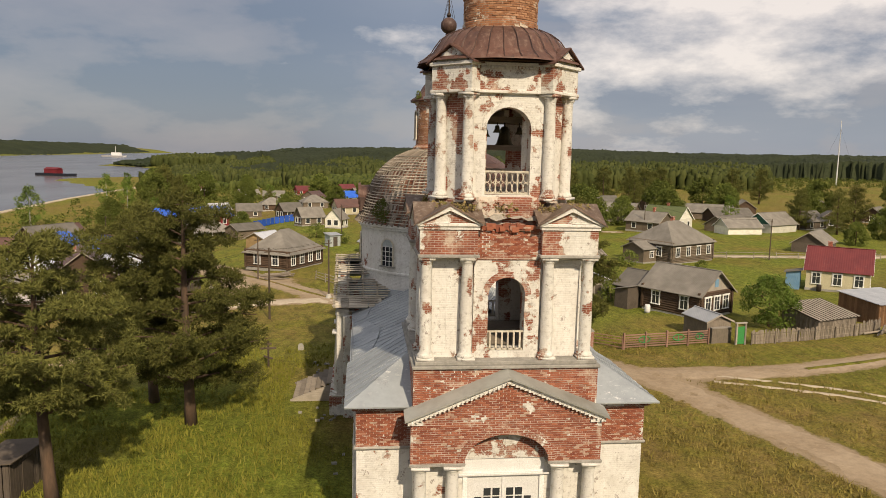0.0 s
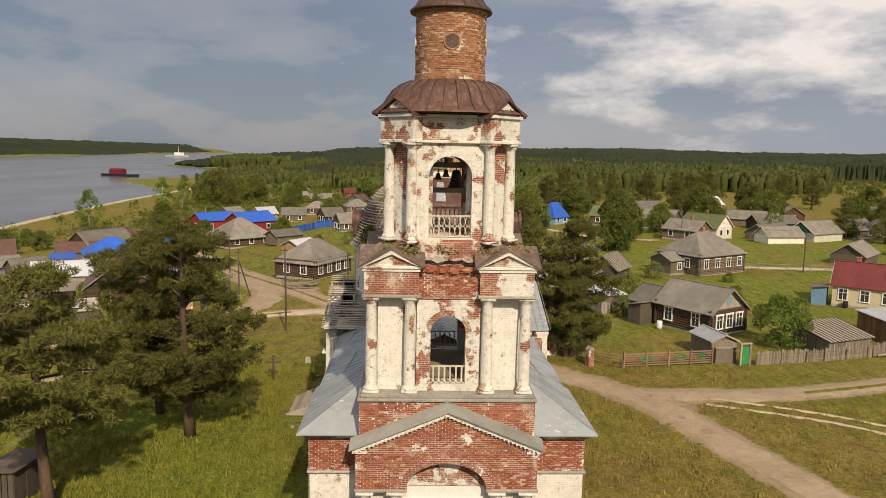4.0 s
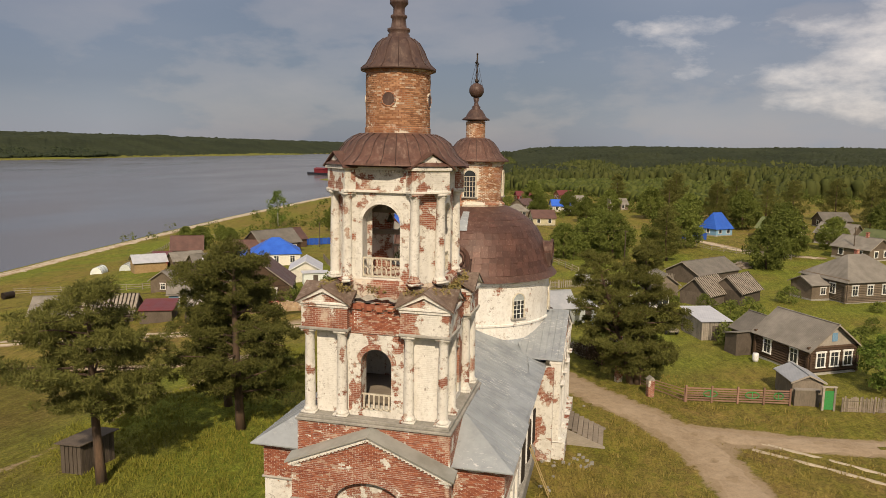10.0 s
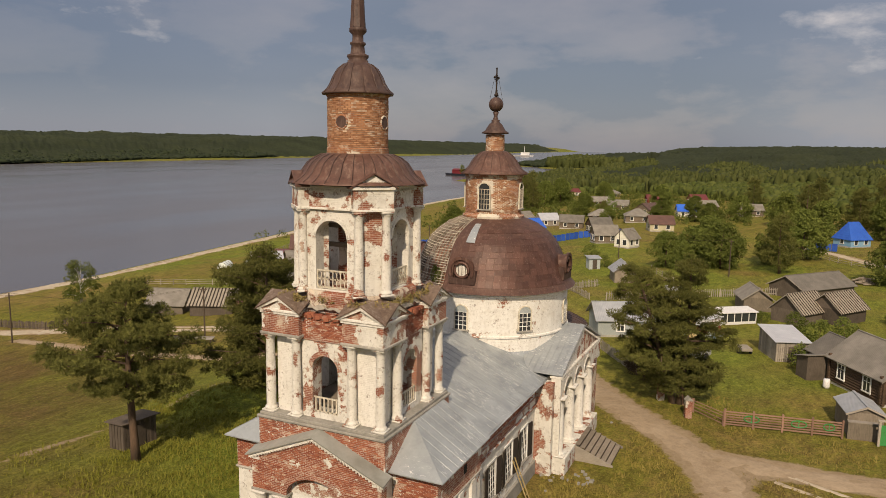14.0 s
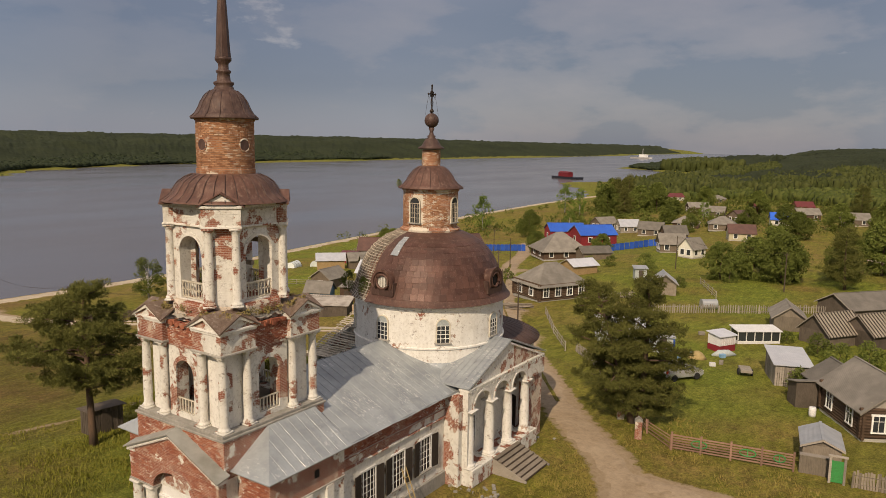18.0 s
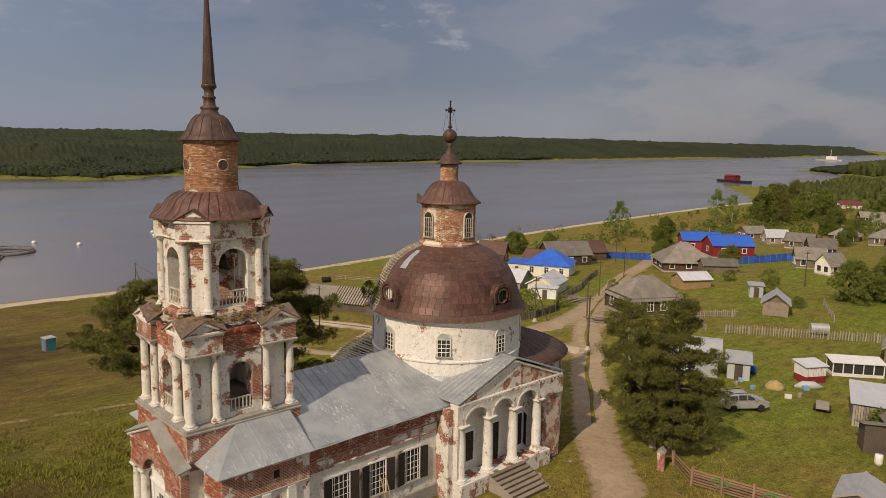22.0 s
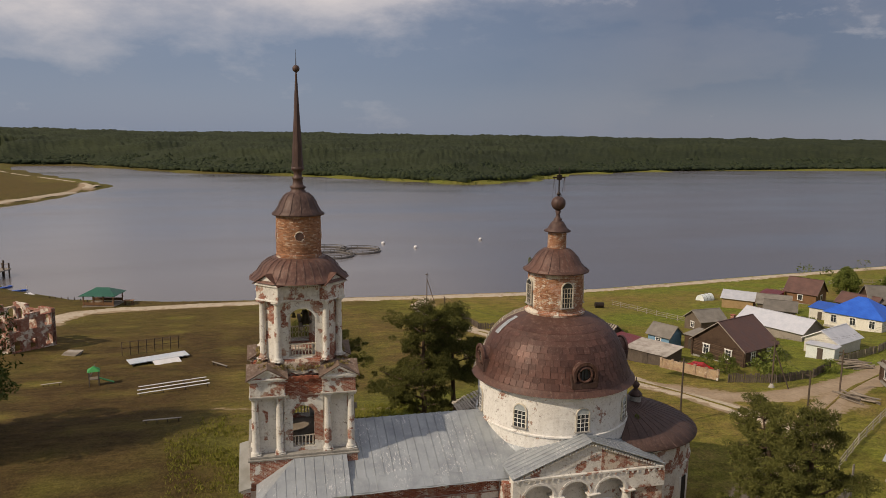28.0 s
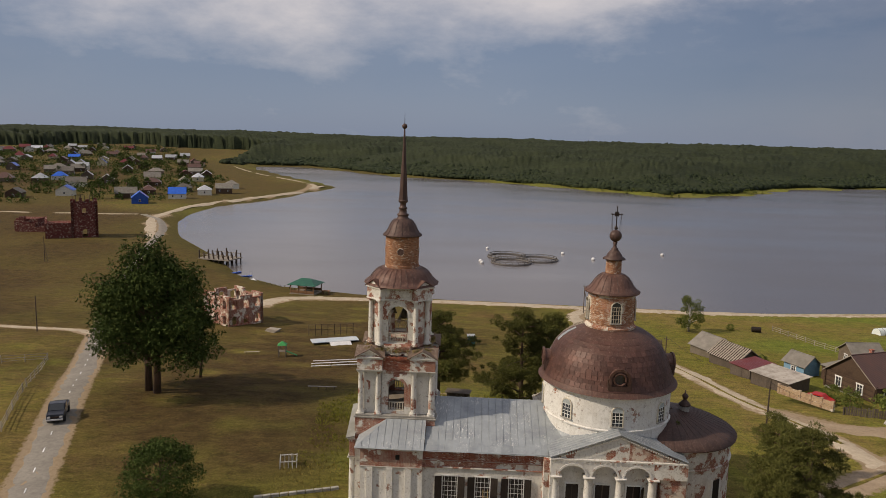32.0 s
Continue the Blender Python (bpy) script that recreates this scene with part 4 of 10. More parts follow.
def build_ground():
    xs, ys = axis_steps(-140, 62, 0.85, 4600), axis_steps(-62, 140, 0.85, 4600)
    gx, gy = np.meshgrid(xs, ys)
    px, py = gx.ravel(), gy.ravel()
    z = height(px, py)
    soft = np.random.RandomState(3).normal(0, 0.03, px.shape) * (np.hypot(px, py) < 200)
    z = z + soft * (z > WATER)
    nx, ny = len(xs), len(ys)
    me = bpy.data.meshes.new("ground")
    me.vertices.add(nx * ny)
    me.vertices.foreach_set("co", np.stack([px, py, z], 1).ravel())
    i, j = np.meshgrid(np.arange(nx - 1), np.arange(ny - 1))
    a = (j * nx + i).ravel()
    quads = np.stack([a, a + 1, a + nx + 1, a + nx], 1)
    me.loops.add(quads.size)
    me.loops.foreach_set("vertex_index", quads.ravel())
    me.polygons.add(len(quads))
    me.polygons.foreach_set("loop_start", np.arange(0, quads.size, 4))
    me.update()
    me.validate()
    me.polygons.foreach_set("use_smooth", np.ones(len(quads), dtype=bool))
    soil = np.zeros(px.shape)
    for mat, w, pts in ROADS.values():
        d = seg_distance(px, py, pts)
        soil = np.maximum(soil, np.clip(1 - (d - w * 0.42) / 0.9, 0, 1) * 0.85)
    d = seg_distance(px, py, ASPHALT)
    soil = np.maximum(soil, np.clip(1 - (d - 1.8) / 1.2, 0, 1) * 0.8)
    # worn footpath behind the hut
    d = seg_distance(px, py, [(-33, -8), (-29.5, 0.5), (-27.8, 6), (-27.2, 12), (-26.4, 18), (-25.4, 22), (-25.6, 26), (-28.5, 32)])
    soil = np.maximum(soil, np.clip(1 - (d - 0.35) / 0.8, 0, 1) * (0.55 + 0.15 * wave(px, py, 6, 27)))
    for x, y, r in PATCHES:
        soil = np.maximum(soil, np.clip(1.25 - np.hypot(px - x, py - y) / r, 0, 1) * 0.8)
    lush, brown = np.zeros(px.shape), np.zeros(px.shape)
    for x, y, rx, ry in GARDENS:
        lush = np.maximum(lush, np.clip(1.6 - 1.2 * np.hypot((px - x) / rx, (py - y) / ry), 0, 1))
    lush *= np.clip(0.75 + 0.5 * wave(px, py, 14, 21), 0, 1)
    for x, y, rx, ry in BROWN_SHADED:
        brown = np.maximum(brown, np.clip(1.5 - 1.3 * np.hypot((px - x) / rx, (py - y) / ry), 0, 1))
    # browning over the north-west, which also paints in cloud shade
    brown = np.maximum(brown, 0.8 * np.clip((-26 - px) / 40, 0, 1) * np.clip((26 - py) / 40, 0, 1))
    brown = np.maximum(brown, 0.5 * np.clip((-25 - px) / 12, 0, 1) * np.clip((32 - py) / 10, 0, 1))
    brown *= np.clip(1.12 + 0.5 * np.where(np.hypot(px, py) < 105, wave(px, py, 13, 33), wave(px, py, 120, 34)), 0, 1) * 0.92
    bank = seg_distance(px, py, LAKE, True)
    lush = np.maximum(lush, np.clip(1 - bank / (5.0 + 0.05 * np.hypot(px, py)), 0, 1) * 0.8)
    att = me.attributes.new("earth", "FLOAT_COLOR", "POINT")
    att.data.foreach_set("color", np.stack([soil, lush, brown, np.ones(px.shape)], 1).ravel())
    me.materials.append(M["ground"])
    tagged(new("ground", me), "uneven meadow of olive and dry grass with worn dirt", "ground", kind="structure")


def smooth_line(pts, step):
    """A Catmull-Rom line through points, at even steps."""
    p = [Vector((*a, 0)) for a in pts]
    p = [p[0] * 2 - p[1]] + p + [p[-1] * 2 - p[-2]]
    out = []
    for i in range(1, len(p) - 2):
        n = max(2, int((p[i + 1] - p[i]).length / step))
        for k in range(n):
            t = k / n
            out.append(0.5 * (2 * p[i] + (p[i + 1] - p[i - 1]) * t + (2 * p[i - 1] - 5 * p[i] + 4 * p[i + 1] - p[i + 2]) * t * t + (3 * p[i] - p[i - 1] - 3 * p[i + 1] + p[i + 2]) * t ** 3))
    out.append(p[-2])
    return out


def road_strip(name, pts, width, material, label, lift=0.05, ragged=0.22, step=1.1, across=(-1, -0.55, 0, 0.55, 1)):
    line = smooth_line(pts, step)
    r = np.random.RandomState(len(name) * 7 + 1)
    n = len(line)
    left = width / 2 * (1 + ragged * np.convolve(r.normal(0, 1, n + 4), np.ones(5) / 3, "valid"))
    right = width / 2 * (1 + ragged * np.convolve(r.normal(0, 1, n + 4), np.ones(5) / 3, "valid"))
    vs = []
    for i, p in enumerate(line):
        d = (line[min(i + 1, n - 1)] - line[max(i - 1, 0)]).normalized()
        s = Vector((d.y, -d.x, 0))
        for k in across:
            q = p + s * k * (right[i] if k > 0 else left[i])
            vs.append((q.x, q.y))
    a = np.array(vs)
    z = height(a[:, 0], a[:, 1])
    m = len(across)
    drop = np.tile([(-0.05 if abs(k) == 1 else lift - 0.02 if k == 0 else lift) for k in across], n)
    verts = [(x, y, float(zz + dd)) for (x, y), zz, dd in zip(vs, z, drop)]
    faces = [(i * m + k, i * m + k + 1, (i + 1) * m + k + 1, (i + 1) * m + k) for i in range(n - 1) for k in range(m - 1)]
    return tagged(new(name, raw(name, verts, faces, material, True)), label, "road", kind="structure")


build_ground()
bm = bmesh.new()
bmesh.ops.create_grid(bm, x_segments=4, y_segments=4, size=1.0, matrix=Matrix.Translation((-800, 1700, WATER)) @ Matrix.Diagonal((1000, 2900, 1, 1)))
solid("water", bm, "water", "calm grey lake water under a cloudy sky", "lake", "structure")
for key, (mat, w, pts) in ROADS.items():
    road_strip(key, pts, w, mat, "pale sandy unpaved road through grass" if mat == "sand" else "packed brown dirt road with wheel ruts", step=1.1 if len(pts) > 3 and abs(pts[0][0]) < 120 else 3.0)
ruts = ROADS["village_road"][2]
road_strip("grass_strip", ruts[12:21], 0.55, "ground", "grass strip between the wheel ruts of the road", 0.09, 0.5)
road_strip("grass_strip", ROADS["side_road"][2][3:8], 0.5, "ground", "grass strip between the wheel ruts of the lane", 0.09, 0.5)
road_strip("grass_strip", ROADS["lane_to_lake"][2][3:9], 0.6, "ground", "grass strip between wheel ruts towards the lake", 0.09, 0.5)
for off in (-0.75, 0.75):
    road_strip("wheel_track", [(20.5 + 0.55 * off, 19.5 + 0.84 * off), (25.4 + 0.55 * off, 17.1 + 0.84 * off), (28.4 + 0.7 * off, 15.2 + 0.7 * off), (32.0 + 0.8 * off, 11.5 + 0.6 * off), (38.0 + 0.8 * off, 3.0 + 0.6 * off)], 0.42, "sand", "pale wheel track worn into the grass", 0.05, 0.3)
road_strip("asphalt_road", ASPHALT, 3.7, "asphalt", "faded grey asphalt road with sandy verges", 0.06, 0.06, 2.0)

dashes = thing("road_marking", "worn white dashed centre line on the asphalt", "road marking", kind="structure")
mid = smooth_line(ASPHALT[3:12], 0.5)
for k in range(4, len(mid) - 3, 9):
    a, b = mid[k], mid[k + 2]
    d = (b - a).normalized()
    n = Vector((d.y, -d.x, 0)) * 0.06
    quad = [(*(p + q).xy, h(p.x, p.y) + 0.075) for p, q in ((a, -n), (a, n), (b, n), (b, -n))]
    part("dash", slab(bmesh.new(), quad, 0.02), "float", dashes)

# ---- church ----
church = thing("church", "derelict brick church with peeling white plaster and rusty dome", "church")
TOWER = Matrix.Translation((-0.08, -0.05, 0))
QUARTERS = [Matrix.Rotation(radians(90 * k), 4, "Z") for k in range(4)]


def column_mesh(name, hgt, r, material, square=True):
    bm = bmesh.new()
    lathe(bm, [(r * 1.28, 0.10), (r * 1.34, 0.15), (r * 1.28, 0.21), (r * 1.08, 0.25), (r * 1.0, 0.33), (r * 1.01, hgt * 0.35), (r * 0.97, hgt * 0.6), (r * 0.86, hgt - 0.34), (r * 0.9, hgt - 0.31),
               (r * 0.88, hgt - 0.26), (r * 1.08, hgt - 0.2), (r * 1.2, hgt - 0.14), (r * 1.2, hgt - 0.1)], 20)
    if square:
        box(bm, 0, 0, 0.05, r * 2.8, r * 2.8, 0.1)
        box(bm, 0, 0, hgt - 0.05, r * 2.6, r * 2.6, 0.1)
    me = finish(name, bm, material)
    me.polygons.foreach_set("use_smooth", [len(p.vertices) == 4 and abs(p.normal.z) < 0.8 and p.area < 1.0 for p in me.polygons])
    return me


def rail_part(x0, x1, z0, z1, y, m, lattice=False):
    """A small painted balustrade in an arch."""
    bm = bmesh.new()
    span(bm, x0, x1, y - 0.035, y + 0.035, z1 - 0.07, z1)
    rail = part("railing", bm, "cream_paint", church, "white painted railing in an arch", at=m)
    if not lattice:
        n = 6
        me = finish("baluster", span(bmesh.new(), -0.035, 0.035, -0.03, 0.03, z0, z1 - 0.07), "cream_paint")
        for i in range(n):
            part("baluster", me, None, rail, at=Matrix.Translation((x0 + (x1 - x0) * (i + 0.5) / n, y, 0)))
        part("bottom_rail", span(bmesh.new(), x0, x1, y - 0.03, y + 0.03, z0, z0 + 0.06), "cream_paint", rail)
    else:
        part("bottom_rail", span(bmesh.new(), x0, x1, y - 0.03, y + 0.03, z0, z0 + 0.06), "cream_paint", rail)
        n, rows = 8, 2
        rr = (x1 - x0) / n / 2
        hz = (z1 - z0 - 0.13) / rows
        bm = bmesh.new()
        ring = [(rr * 0.98 * math.cos(2 * math.pi * k / 12), 0, hz * 0.5 * math.sin(2 * math.pi * k / 12)) for k in range(13)]
        tube(bm, ring, 0.02, 5)
        me = finish("lattice_ring", bm, "cream_paint")
        for i in range(n):
            for j in range(rows):
                part("lattice_ring", me, None, rail, at=Matrix.Translation((x0 + rr * (2 * i + 1), y, z0 + 0.06 + hz * (j + 0.5))))
        for i in range(0, n + 1, 2):
            part("baluster", span(bmesh.new(), -0.02, 0.02, -0.02, 0.02, z0, z1 - 0.06), "cream_paint", rail, at=Matrix.Translation((x0 + 2 * rr * i, y, 0)))
    return rail


def small_gable(w, d, rise, thick=0.07, over=0.12):
    """A little pitched roof, ridge along y from 0 (front) to d; returns its sheet."""
    bm = bmesh.new()
    for s in (-1, 1):
        slab(bm, [(0, -over, rise), (s * (w / 2 + over), -over, -over * rise / w * 1.2), (s * (w / 2 + over), d, -over * rise / w * 1.2), (0, d, rise)], thick)
    return bm


# -- tower base with the portal --
Z1 = 8.0
part("wall", arch_wall(bmesh.new(), -3.5, 3.5, 0, 6.0, -3.5, -2.6, 1.6, 0.25, 4.45, 1.12), "plaster", church, "white plastered wall with the portal", at=TOWER)
for s in (-1, 1):
    part("wall", span(bmesh.new(), s * 3.5, s * 2.6, -2.6, 3.5, 0, Z1), "plaster", church, at=TOWER)
part("wall", span(bmesh.new(), -2.6, 2.6, 2.6, 3.5, 0, Z1), "plaster", church, at=TOWER)
part("parapet", span(bmesh.new(), -3.5, 3.5, -3.5, -2.6, 6.0, Z1), "brick", church, "bare red brick parapet", at=TOWER)
for s in (-1, 1):
    part("parapet", span(bmesh.new(), s * 3.497, s * 3.56, -3.503, 3.5, 6.5, Z1), "brick", church, at=TOWER)
bm = bmesh.new()
arch_wall(bm, -3.66, 3.66, 4.47, 6.1, -3.98, -3.503, 1.62, 4.47, 4.48, 1.1)
part("frieze", bm, "brick", church, "red brick frieze over the portal", at=TOWER)
part("archivolt", arch_ring(bmesh.new(), 1.62, 4.48, 1.1, 0.26, -4.02, -3.6), "brick", church, "brick arch ring", at=TOWER)
part("tympanum_panel", span(bmesh.new(), -1.62, 1.62, -3.56, -3.4, 4.45, 5.7), "plaster_half", church, "blind arch filled with worn brick", at=TOWER)
part("architrave", span(bmesh.new(), -3.72, -1.58, -4.04, -3.5, 4.36, 4.47, 0.02), "stone", church, at=TOWER)
part("architrave", span(bmesh.new(), 1.58, 3.72, -4.04, -3.5, 4.36, 4.47, 0.02), "stone", church, at=TOWER)
part("pediment", prism(bmesh.new(), [(-3.66, 6.1), (3.66, 6.1), (3.66, 6.16), (0, 7.62), (-3.66, 6.16)], -3.98, -3.5), "brick", church, "red brick pediment", at=TOWER)
for s in (-1, 1):
    bm = bmesh.new()
    prism(bm, [(0, 7.56), (s * 3.78, 6.02), (s * 3.78, 6.2), (0, 7.76)], -4.1, -3.505)
    part("raking_cornice", bm, "plaster_clean", church, "pale moulded raking cornice", at=TOWER)
    bm = bmesh.new()
    slab(bm, [(0, -4.24, 7.84), (s * 3.9, -4.24, 6.23), (s * 3.9, -3.45, 6.42), (0, -3.45, 8.03)], 0.07)
    part("coping", bm, "coping", church, "grey sheet coping on the pediment", at=TOWER)
    bm = bmesh.new()
    for i in range(22):
        f = (i + 0.5) / 22
        box(bm, s * 3.7 * f, -4.13, 7.60 - 1.53 * f, 0.07, 0.07, 0.09)
    part("dentil_course", bm, "plaster_clean", church, at=TOWER)["kind"] = "stuff"
for s in (-1, 1):
    part("cornice_return", span(bmesh.new(), s * 3.74, s * 3.2, -4.05, -3.5, 6.0, 6.12), "plaster_clean", church, at=TOWER)
col0 = column_mesh("column", 4.36, 0.27, "plaster_clean")
for x in (-3.28, -2.05, 2.05, 3.28):
    part("column", col0, None, church, at=TOWER @ Matrix.Translation((x, -3.78, 0.0)))
part("portal_panel", span(bmesh.new(), -1.6, 1.6, -3.5, -3.44, 3.86, 4.47), "white_paint", church, "white boarded panel over the door", at=TOWER)
door = part("door", span(bmesh.new(), -1.6, 1.6, -3.46, -3.38, 0.25, 3.75), "white_paint", church, "white double door with arched glazing", at=TOWER)
part("lintel", span(bmesh.new(), -1.78, 1.78, -3.62, -3.44, 3.76, 3.86, 0.015), "white_paint", door)
for s in (-1, 1):
    part("door_frame", span(bmesh.new(), s * 1.42, s * 1.6, -3.54, -3.46, 0.25, 3.74), "white_paint", door)
part("meeting_stile", span(bmesh.new(), -0.05, 0.05, -3.50, -3.455, 0.25, 3.7), "white_paint", door)
for i, (x, top) in enumerate([(-0.98, 2.86), (-0.62, 3.1), (-0.27, 3.22), (0.27, 3.22), (0.62, 3.1), (0.98, 2.86)]):
    for z in (2.2, 2.55, 2.9):
        hi = min(z + 0.3, top + 0.1)
        if hi - z > 0.1:
            part("pane", span(bmesh.new(), x - 0.14, x + 0.14, -3.47, -3.455, z, hi), "glass", door)
part("ledge", span(bmesh.new(), -3.62, 3.62, -3.62, 3.62, Z1, 8.12, 0.02), "stone", church, "worn stone ledge under the lower bell tier", at=TOWER)
part("ledge", span(bmesh.new(), -3.5, 3.5, -3.5, 3.5, 8.122, 8.27, 0.02), "stone", church, at=TOWER)

# -- first bell tier --
for q in QUARTERS:
    m = TOWER @ q
    # middle bay with its arch
    part("arch_bay", arch_wall(bmesh.new(), -1.28, 1.28, 8.27, 12.1, -3.0, -2.25, 0.71, 8.55, 10.7, 0.7), "plaster_half", church, "bay of worn plaster and brick with an arched opening", at=m)
    part("arch_ring", arch_ring(bmesh.new(), 0.715, 10.7, 0.7, 0.24, -3.03, -2.9), "plaster_half", church, "bare brick arch ring", at=m)
    bm = bmesh.new()
    r = random.Random(5)
    span(bm, -1.28, 1.28, -3.06, -2.3, 12.1, 13.25)
    part("frieze", bm, "brick", church, "crumbling brick frieze without its cornice", at=m)
    bm = bmesh.new()
    for i in range(46):
        a = r.uniform(-1.2, 1.2)
        box(bm, a, -3.05 + r.uniform(-0.03, 0.05), 13.25 + r.uniform(-0.05, 0.12), r.uniform(0.15, 0.4), r.uniform(0.1, 0.3), r.uniform(0.06, 0.2), r.uniform(-12, 12))
    part("broken_bricks", bm, "brick_piece", church, "loose broken bricks on the frieze", at=m)["kind"] = "stuff"
    rail_part(-0.7, 0.7, 8.56, 9.32, -2.9, m)
    # blank panels of the corner block on this face
    for s in (-1, 1):
        part("panel", span(bmesh.new(), s * 1.28, 2.86 if s > 0 else -2.297, -2.86, -2.3, 8.27, 12.22), "plaster_clean", church, at=m)
    # corner block: entablature and cross gable
    bm = bmesh.new()
    span(bm, 1.22, 3.38, -3.38, -1.22, 12.22, 13.5)
    part("corner_frieze", bm, "frieze", church, "brick corner frieze with patches of plaster", at=m)
    bm = bmesh.new()
    span(bm, 1.14, 3.46, -3.46, -1.14, 12.2, 12.32, 0.02)
    part("architrave", bm, "stone", church, at=m)
    bm = bmesh.new()
    span(bm, 1.12, 3.5, -3.5, -1.12, 13.36, 13.5, 0.03), span(bm, 1.16, 3.44, -3.44, -1.16, 13.26, 13.36)
    part("cornice", bm, "plaster_clean", church, at=m)
    bm = bmesh.new()
    prism(bm, [(1.1, 13.5), (3.5, 13.5), (2.3, 14.12)], -3.42, -2.3)
    prism(bm, [(1.1, 13.5), (3.5, 13.5), (2.3, 14.12)], -3.42, -2.3, Matrix.Rotation(radians(90), 4, "Z") @ Matrix.Translation((-4.6, 0, 0)))
    part("gable", bm, "plaster_half", church, "small brick gable", at=m)
    e, t, w = 13.5, 14.2, 1.34
    c = Vector((2.3, -2.3, t))
    for dx, dy in ((0, -1), (1, 0), (0, 1), (-1, 0)):
        n, o = Vector((dx, dy, 0)), Vector((-dy, dx, 0))
        f = c + n * 1.3
        for s in (-1, 1):
            k = c + n * 1.3 + o * s * w
            inner = c + n * w + o * s * w
            part("gable_roof", slab(bmesh.new(), [tuple(f), (k.x, k.y, e - 0.04), (inner.x, inner.y, e - 0.04), tuple(c)], 0.06), "rust_pale", church, "bent rusty sheet of a corner gable roof", at=m)
    for turn in (Matrix(), Matrix.Translation((0, -4.6, 0)) @ Matrix.Rotation(radians(90), 4, "Z") ):
        for s in (-1, 1):
            rake = prism(bmesh.new(), [(2.3, 13.96), (2.3 + s * 1.22, 13.40), (2.3 + s * 1.27, 13.5), (2.3, 14.13)], -3.56, -3.425, turn)
            part("raking_moulding", rake, "plaster", church, "pale moulded edge of a corner gable", at=m)
    bm = bmesh.new()
    for i in range(10):
        f = (i + 0.5) / 10
        for s in (-1, 1):
            box(bm, 2.3 + s * 1.15 * f, -3.46, 14.04 - 0.58 * f, 0.06, 0.06, 0.08)
            box(bm, 3.46, -2.3 + s * 1.15 * f, 14.04 - 0.58 * f, 0.06, 0.06, 0.08)
    part("dentil_course", bm, "plaster_clean", church, at=m)["kind"] = "stuff"
col1 = column_mesh("column", 3.93, 0.235, "plaster_s")
for q in QUARTERS:
    for x, y in ((3.1, -3.1), (1.56, -3.12), (-1.56, -3.12)):
        part("column", col1, None, church, "round plastered column with brick showing", at=TOWER @ q @ Matrix.Translation((x, y, 8.27)))
part("bell_floor", span(bmesh.new(), -2.3, 2.3, -2.3, 2.3, 8.27, 8.5), "old_wood", church, "plank floor inside the bell tier", at=TOWER)
part("bell_floor", span(bmesh.new(), -2.6, 2.6, -2.6, 2.6, 12.4, 13.3), "dark_wood", church, at=TOWER)
bm = bmesh.new()
bmesh.ops.create_grid(bm, x_segments=24, y_segments=24, size=2.95, matrix=Matrix.Translation((0, 0, 13.55)))
r = random.Random(9)
for v in bm.verts:
    v.co.z += r.uniform(-0.04, 0.16) + 0.35 * max(0.0, 1 - abs(max(abs(v.co.x), abs(v.co.y)) - 2.2) / 0.8)
part("rubble_terrace", bm, "gravel", church, "rubble and earth on the ledge between the tiers", at=TOWER)

# -- second bell tier --
part("tier_plinth", lathe(bmesh.new(), [(2.95, 13.4), (2.95, 14.25), (2.85, 14.42), (0.0, 14.42)], 8, 22.5, 382.5), "brick_flaky", church, "broken brick plinth of the upper bell tier", at=TOWER)
